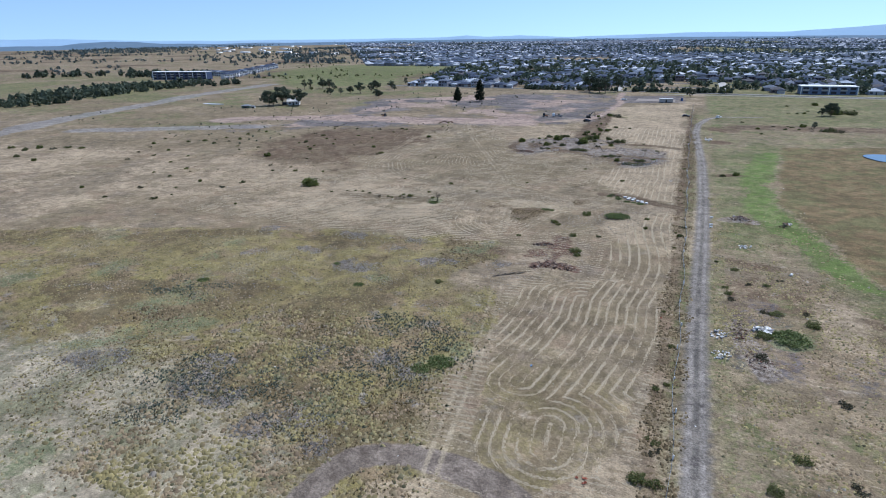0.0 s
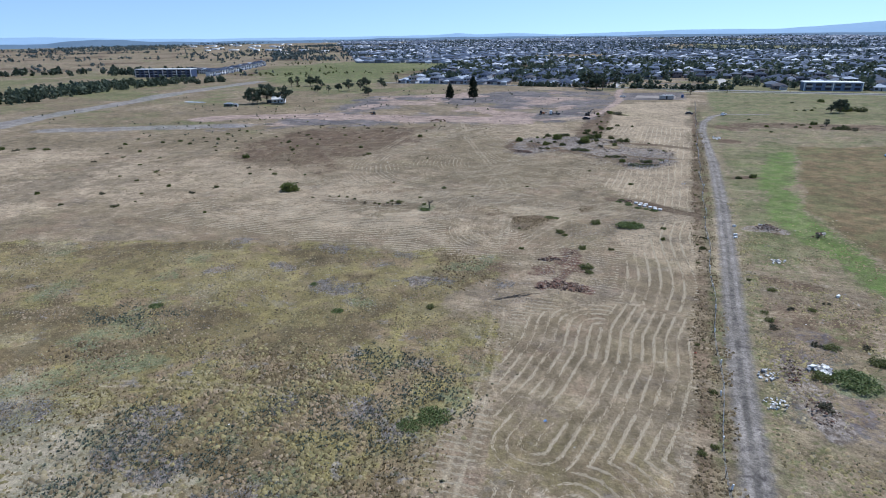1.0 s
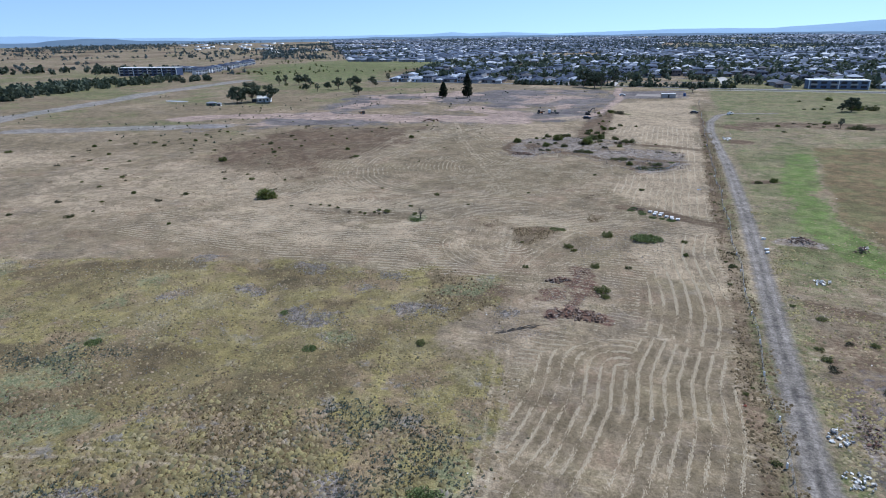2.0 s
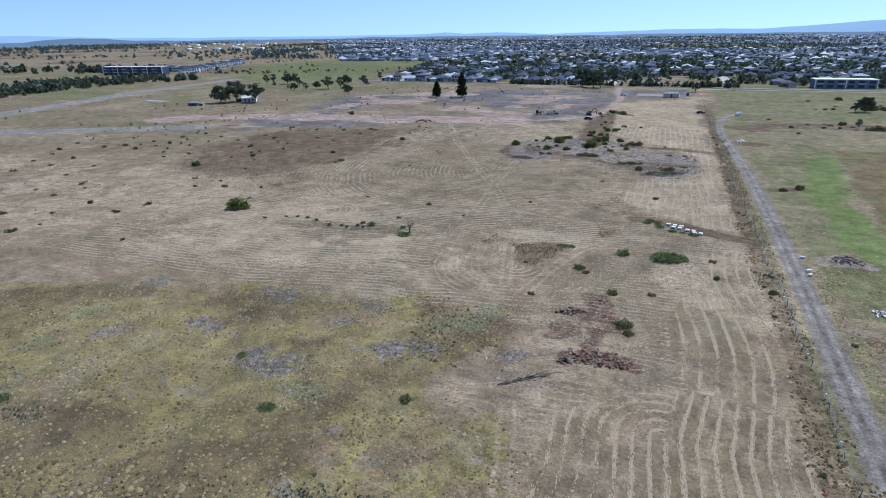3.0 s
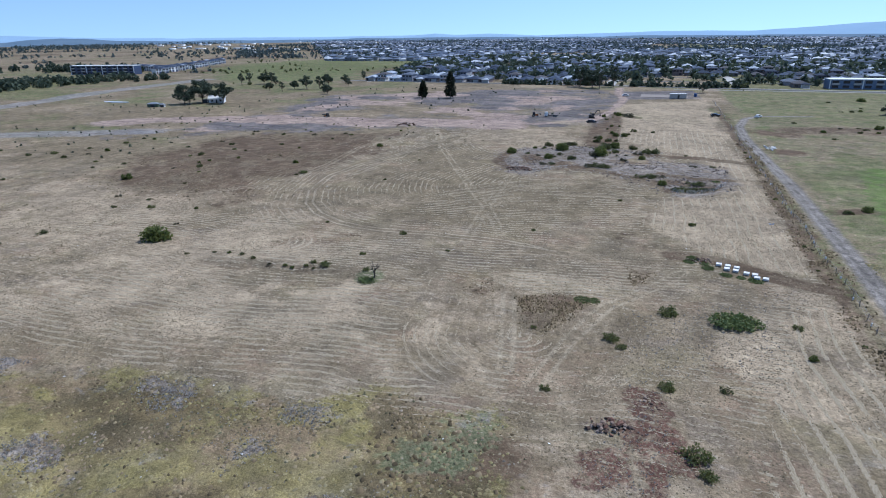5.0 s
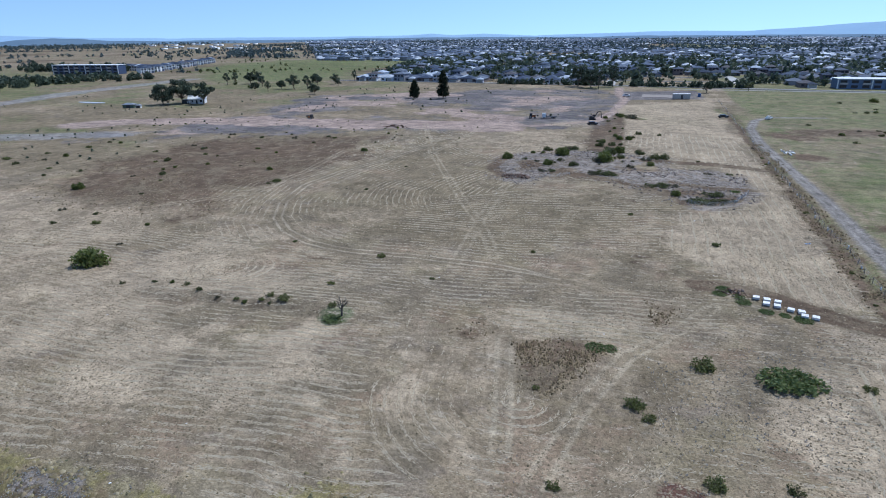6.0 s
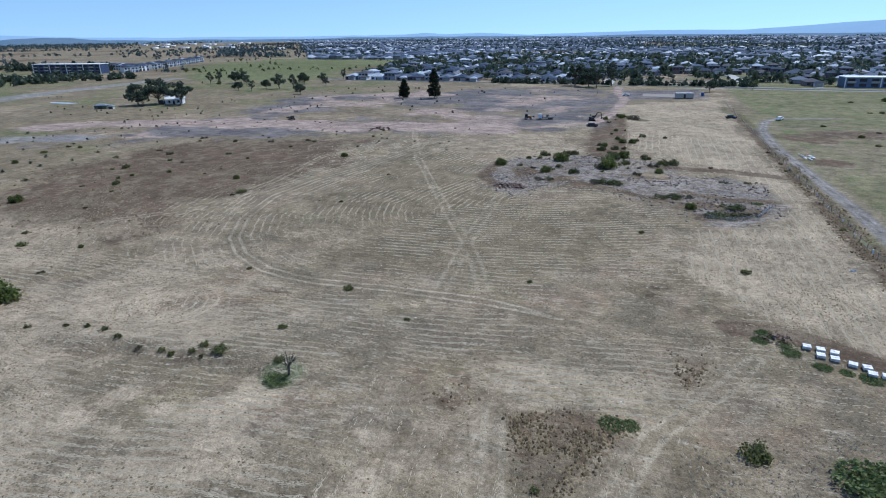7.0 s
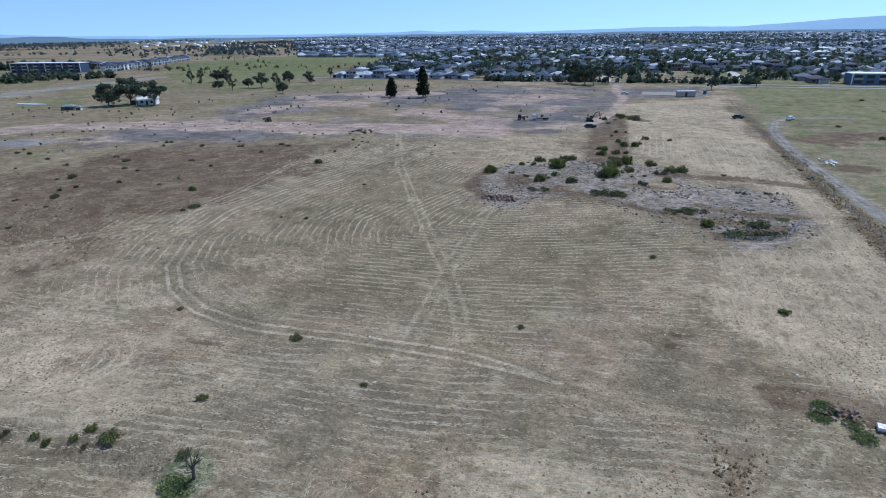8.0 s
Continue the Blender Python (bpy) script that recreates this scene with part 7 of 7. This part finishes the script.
strip("road_front", "asphalt road along the edge of the suburb", [(-300, 574), (-120, 570), (-20, 562), (60, 553), (120, 550), (320, 554)], 3.6, ASPHALT, 0.05)
strip("pavement_front", "pale concrete footpath beside the road", [(-300, 578.9), (-120, 574.9), (-20, 566.9), (60, 557.9), (120, 554.9), (320, 558.9)], 0.9, CONCRETE, 0.09, "footpath")
strip("pavement_paddock", "pale concrete path on the paddock side", [(-20, 545.6), (60, 544.6), (120, 543.4), (320, 547)], 1.0, CONCRETE, 0.09, "footpath")
for k in range(4):
    y = 617 + 47 * k
    strip("road_street", "grey asphalt street between rows of houses", [(-265 - 0.2 * (y - 567), y), (240, y)], 3.2, ASPHALT, 0.045)
for x in (-139, 26):
    strip("road_cross", "pale concrete street running through the suburb", [(x, 575), (x, 1000)], 3.8, CONCRETE, 0.06)
strip("road_entry", "pale entry street with grass verges", [(-66, 572), (-66, 900)], 4.0, CONCRETE, 0.065)


# ---- buildings on their own ----
def build_white_house(at):
    """A small old weatherboard house with a gabled iron roof and a verandah."""
    ob = thing("farm_house", "old white weatherboard house with a pale iron roof under gums", "house", at)
    part("wall", boxes((-4.5, -3.2, -0.2, 4.5, 3.2, 3.0)), WHITE, ob)
    bm = bmesh.new()
    a = [bm.verts.new(p) for p in ((-4.9, -3.7, 2.95), (4.9, -3.7, 2.95), (4.9, 3.7, 2.95), (-4.9, 3.7, 2.95), (-4.9, 0, 5.0), (4.9, 0, 5.0))]
    for f in ((0, 1, 5, 4), (2, 3, 4, 5), (0, 4, 3), (1, 2, 5), (3, 2, 1, 0)):
        bm.faces.new([a[i] for i in f])
    part("roof", bm, WHITE, ob, "pale iron gabled roof")
    part("verandah_roof", boxes((-4.7, -5.6, 2.4, 4.7, -3.7, 2.52)), STEEL, ob)
    for k in range(5):
        part("verandah_post", boxes((-4.6 + 2.28 * k, -5.5, -0.2, -4.48 + 2.28 * k, -5.38, 2.4)), WHITE, ob)
    for x in (-3.2, 1.8):
        window = part("window", boxes((x, -3.26, 0.9, x + 1.4, -3.2, 2.2)), GLASS, ob)
        part("sill", boxes((x - 0.1, -3.34, 0.8, x + 1.5, -3.2, 0.9)), WHITE, window)
    part("door", boxes((-0.5, -3.26, 0, 0.5, -3.2, 2.1)), DARK_STEEL, ob)
    part("chimney", boxes((2.4, 0.4, 3.0, 3.1, 1.1, 5.9)), BRICK, ob)
    part("lean_to", boxes((-8.2, -2.4, -0.2, -4.53, 2.4, 2.3)), DARK_STEEL, ob, "dark tin lean-to shed")
    return ob


BRICK = plain("red_brick", (0.24, 0.11, 0.075), (0.17, 0.085, 0.06), 2.0, 0.9)
build_white_house(pose(-287.5, 390.5, 0, 0, 0, 28))


def build_shed(at, label, w, d, h, skin):
    ob = thing("farm_shed", label, "shed", at)
    part("wall", boxes((-w / 2, -d / 2, -0.2, w / 2, d / 2, h)), skin, ob)
    part("roof", hip_roof(w, d, h, 0.8, 0.3), STEEL, ob)
    part("door", boxes((-1.1, -d / 2 - 0.05, 0, 1.1, -d / 2, h * 0.85)), DARK_STEEL, ob)
    return ob


GREEN_TIN = plain("green_tin", (0.05, 0.085, 0.06), (0.07, 0.11, 0.075), 1.0, 0.6)
build_shed(pose(-309, 361, 0, 0, 0, 20), "low green tin shed on the flats", 6, 3.6, 2.0, GREEN_TIN)
build_shed(pose(-303, 361.5, 0, 0, 0, 20), "small pale shed beside a dark vehicle", 2.4, 2.0, 1.6, WHITE)


DARK_CLAD = plain("dark_cladding", (0.04, 0.06, 0.12), (0.055, 0.08, 0.15), 0.4, 0.5)


def build_apartments(at, long, deep, storeys, skin, label):
    """A flat-roofed block with window bays, balconies and a pale roof edge."""
    ob = thing("apartment_block", label, "building", at)
    tall = 3.1 * storeys
    part("wall", boxes((-long / 2, -deep / 2, -0.3, long / 2, deep / 2, tall)), skin, ob)
    part("roof", boxes((-long / 2 - 0.5, -deep / 2 - 0.8, tall, long / 2 + 0.5, deep / 2 + 0.5, tall + 0.5)), WHITE, ob)
    bays = int(long / 6.2)
    for s in range(storeys):
        for k in range(bays):
            x = -long / 2 + (k + 0.5) * long / bays
            part("window", boxes((x - 2.0, -deep / 2 - 0.06, 3.1 * s + 0.7, x + 2.0, -deep / 2, 3.1 * s + 2.5)), GLASS, ob)
            if s and k % 2 == 0:
                part("balcony", boxes((x - 2.4, -deep / 2 - 1.3, 3.1 * s - 0.1, x + 2.4, -deep / 2 - 0.07, 3.1 * s + 0.1), (x - 2.4, -deep / 2 - 1.3, 3.1 * s + 0.1, x + 2.4, -deep / 2 - 1.24, 3.1 * s + 1.0)), CONCRETE, ob)
    for k in range(0, bays + 1, 3):
        x = -long / 2 + k * long / bays
        part("pier", boxes((x - 0.35, -deep / 2 - 0.3, -0.3, x + 0.35, -deep / 2 - 0.003, tall)), WHITE, ob)
    return ob


build_apartments(pose(-616, 606, 0, 0, 0, 12), 76, 14, 3, DARK_CLAD, "long dark blue three-storey apartment block with a pale roof")


def townhouse_model():
    ob = thing("townhouse", "two-storey townhouse with white walls and a dark hipped roof", "house", group="terrace of townhouses")
    part("wall", boxes((-3.4, -6, -0.2, 3.4, 6, 5.6)), WHITE, ob)
    part("roof", hip_roof(6.8, 12, 5.6, 1.8, 0.3), ROOF, ob)
    part("garage_door", boxes((0.2, -6.06, 0, 2.9, -6.0, 2.2)), DARK_CLAD, ob)
    for x in (-2.7, 0.6):
        part("window", boxes((x, -6.06, 3.3, x + 1.9, -6.0, 4.9)), GLASS, ob)
    part("front_door", boxes((-2.4, -6.07, 0, -1.4, -6.0, 2.1)), DARK_STEEL, ob)
    return ob


TOWNHOUSE = townhouse_model()
for k in range(34):
    f = k / 33
    x, y = -566 - 112 * f + 6 * math.sin(k * 1.7), 628 + 250 * f
    m = pose(x, y, 0, 0, 0, 66)
    if k == 0:
        TOWNHOUSE.matrix_basis = m
    else:
        copy_thing(TOWNHOUSE, m)
for k in range(16):
    copy_thing(TOWNHOUSE, pose(-575 - 5.2 * k, 660 + 1.5 * k, 0, 0, 0, 12))

BLUE_CLAD = plain("blue_grey_cladding", (0.10, 0.15, 0.24), (0.13, 0.18, 0.28), 0.5, 0.6)
build_apartments(pose(101, 578, 0, 0, 0, 4), 40, 13, 2, BLUE_CLAD, "blue-grey two-storey terrace building facing the paddock")

# ---- water ----
WATER = plain("water", (0.05, 0.09, 0.13), (0.06, 0.10, 0.15), 0.1, 0.06)


def pool(name, label, cx, cy, rx, ry, material, level=0.42):
    bm = bmesh.new()
    rim = [bm.verts.new((cx + rx * math.cos(a) * (1 + 0.12 * math.sin(3 * a)), cy + ry * math.sin(a) * (1 + 0.1 * math.cos(2 * a)), level)) for a in np.linspace(0, 6.283, 28)[:-1]]
    bm.faces.new(rim)
    base = [bm.verts.new((v.co.x, v.co.y, -0.6)) for v in rim]
    for k in range(len(rim)):
        bm.faces.new((rim[k], base[k], base[(k + 1) % len(rim)], rim[(k + 1) % len(rim)]))
    ob = tagged(new(name), label, "pond", kind="structure")
    part("surface", bm, material, ob)
    return ob


pool("water_pond", "small farm pond reflecting the blue sky", 77, 287, 8.5, 9.5, WATER)
pool("water_pan", "shallow pale claypan with a film of water", -357, 378, 10, 2.6, plain("wet_clay", (0.50, 0.51, 0.53), (0.42, 0.43, 0.45), 0.3, 0.35), 0.05)

# ---- far sheds and warehouses near the horizon ----
n = 150
a, d = np.radians(rng.uniform(-44, 14, n)), rng.uniform(1700, 4000, n)
x, y = d * np.sin(a), d * np.cos(a)
w, l, h = rng.uniform(8, 30, n), rng.uniform(8, 20, n), rng.uniform(3, 6, n)
cube = np.array([(sx, sy, sz) for sz in (0, 1) for sx, sy in ((-1, -1), (1, -1), (1, 1), (-1, 1))])
verts = (cube[None] * np.stack([w / 2, l / 2, h], 1)[:, None] + np.stack([x, y, 0 * x], 1)[:, None]).reshape(-1, 3)
faces = np.array([(4, 5, 6, 7), (0, 1, 5, 4), (1, 2, 6, 5), (2, 3, 7, 6), (3, 0, 4, 7)])
stuff("far_sheds", mesh_of("far_sheds", verts, (faces[None] + np.arange(n)[:, None, None] * 8).reshape(-1, 4), WHITE), "white roofs of far sheds and warehouses", "sheds")
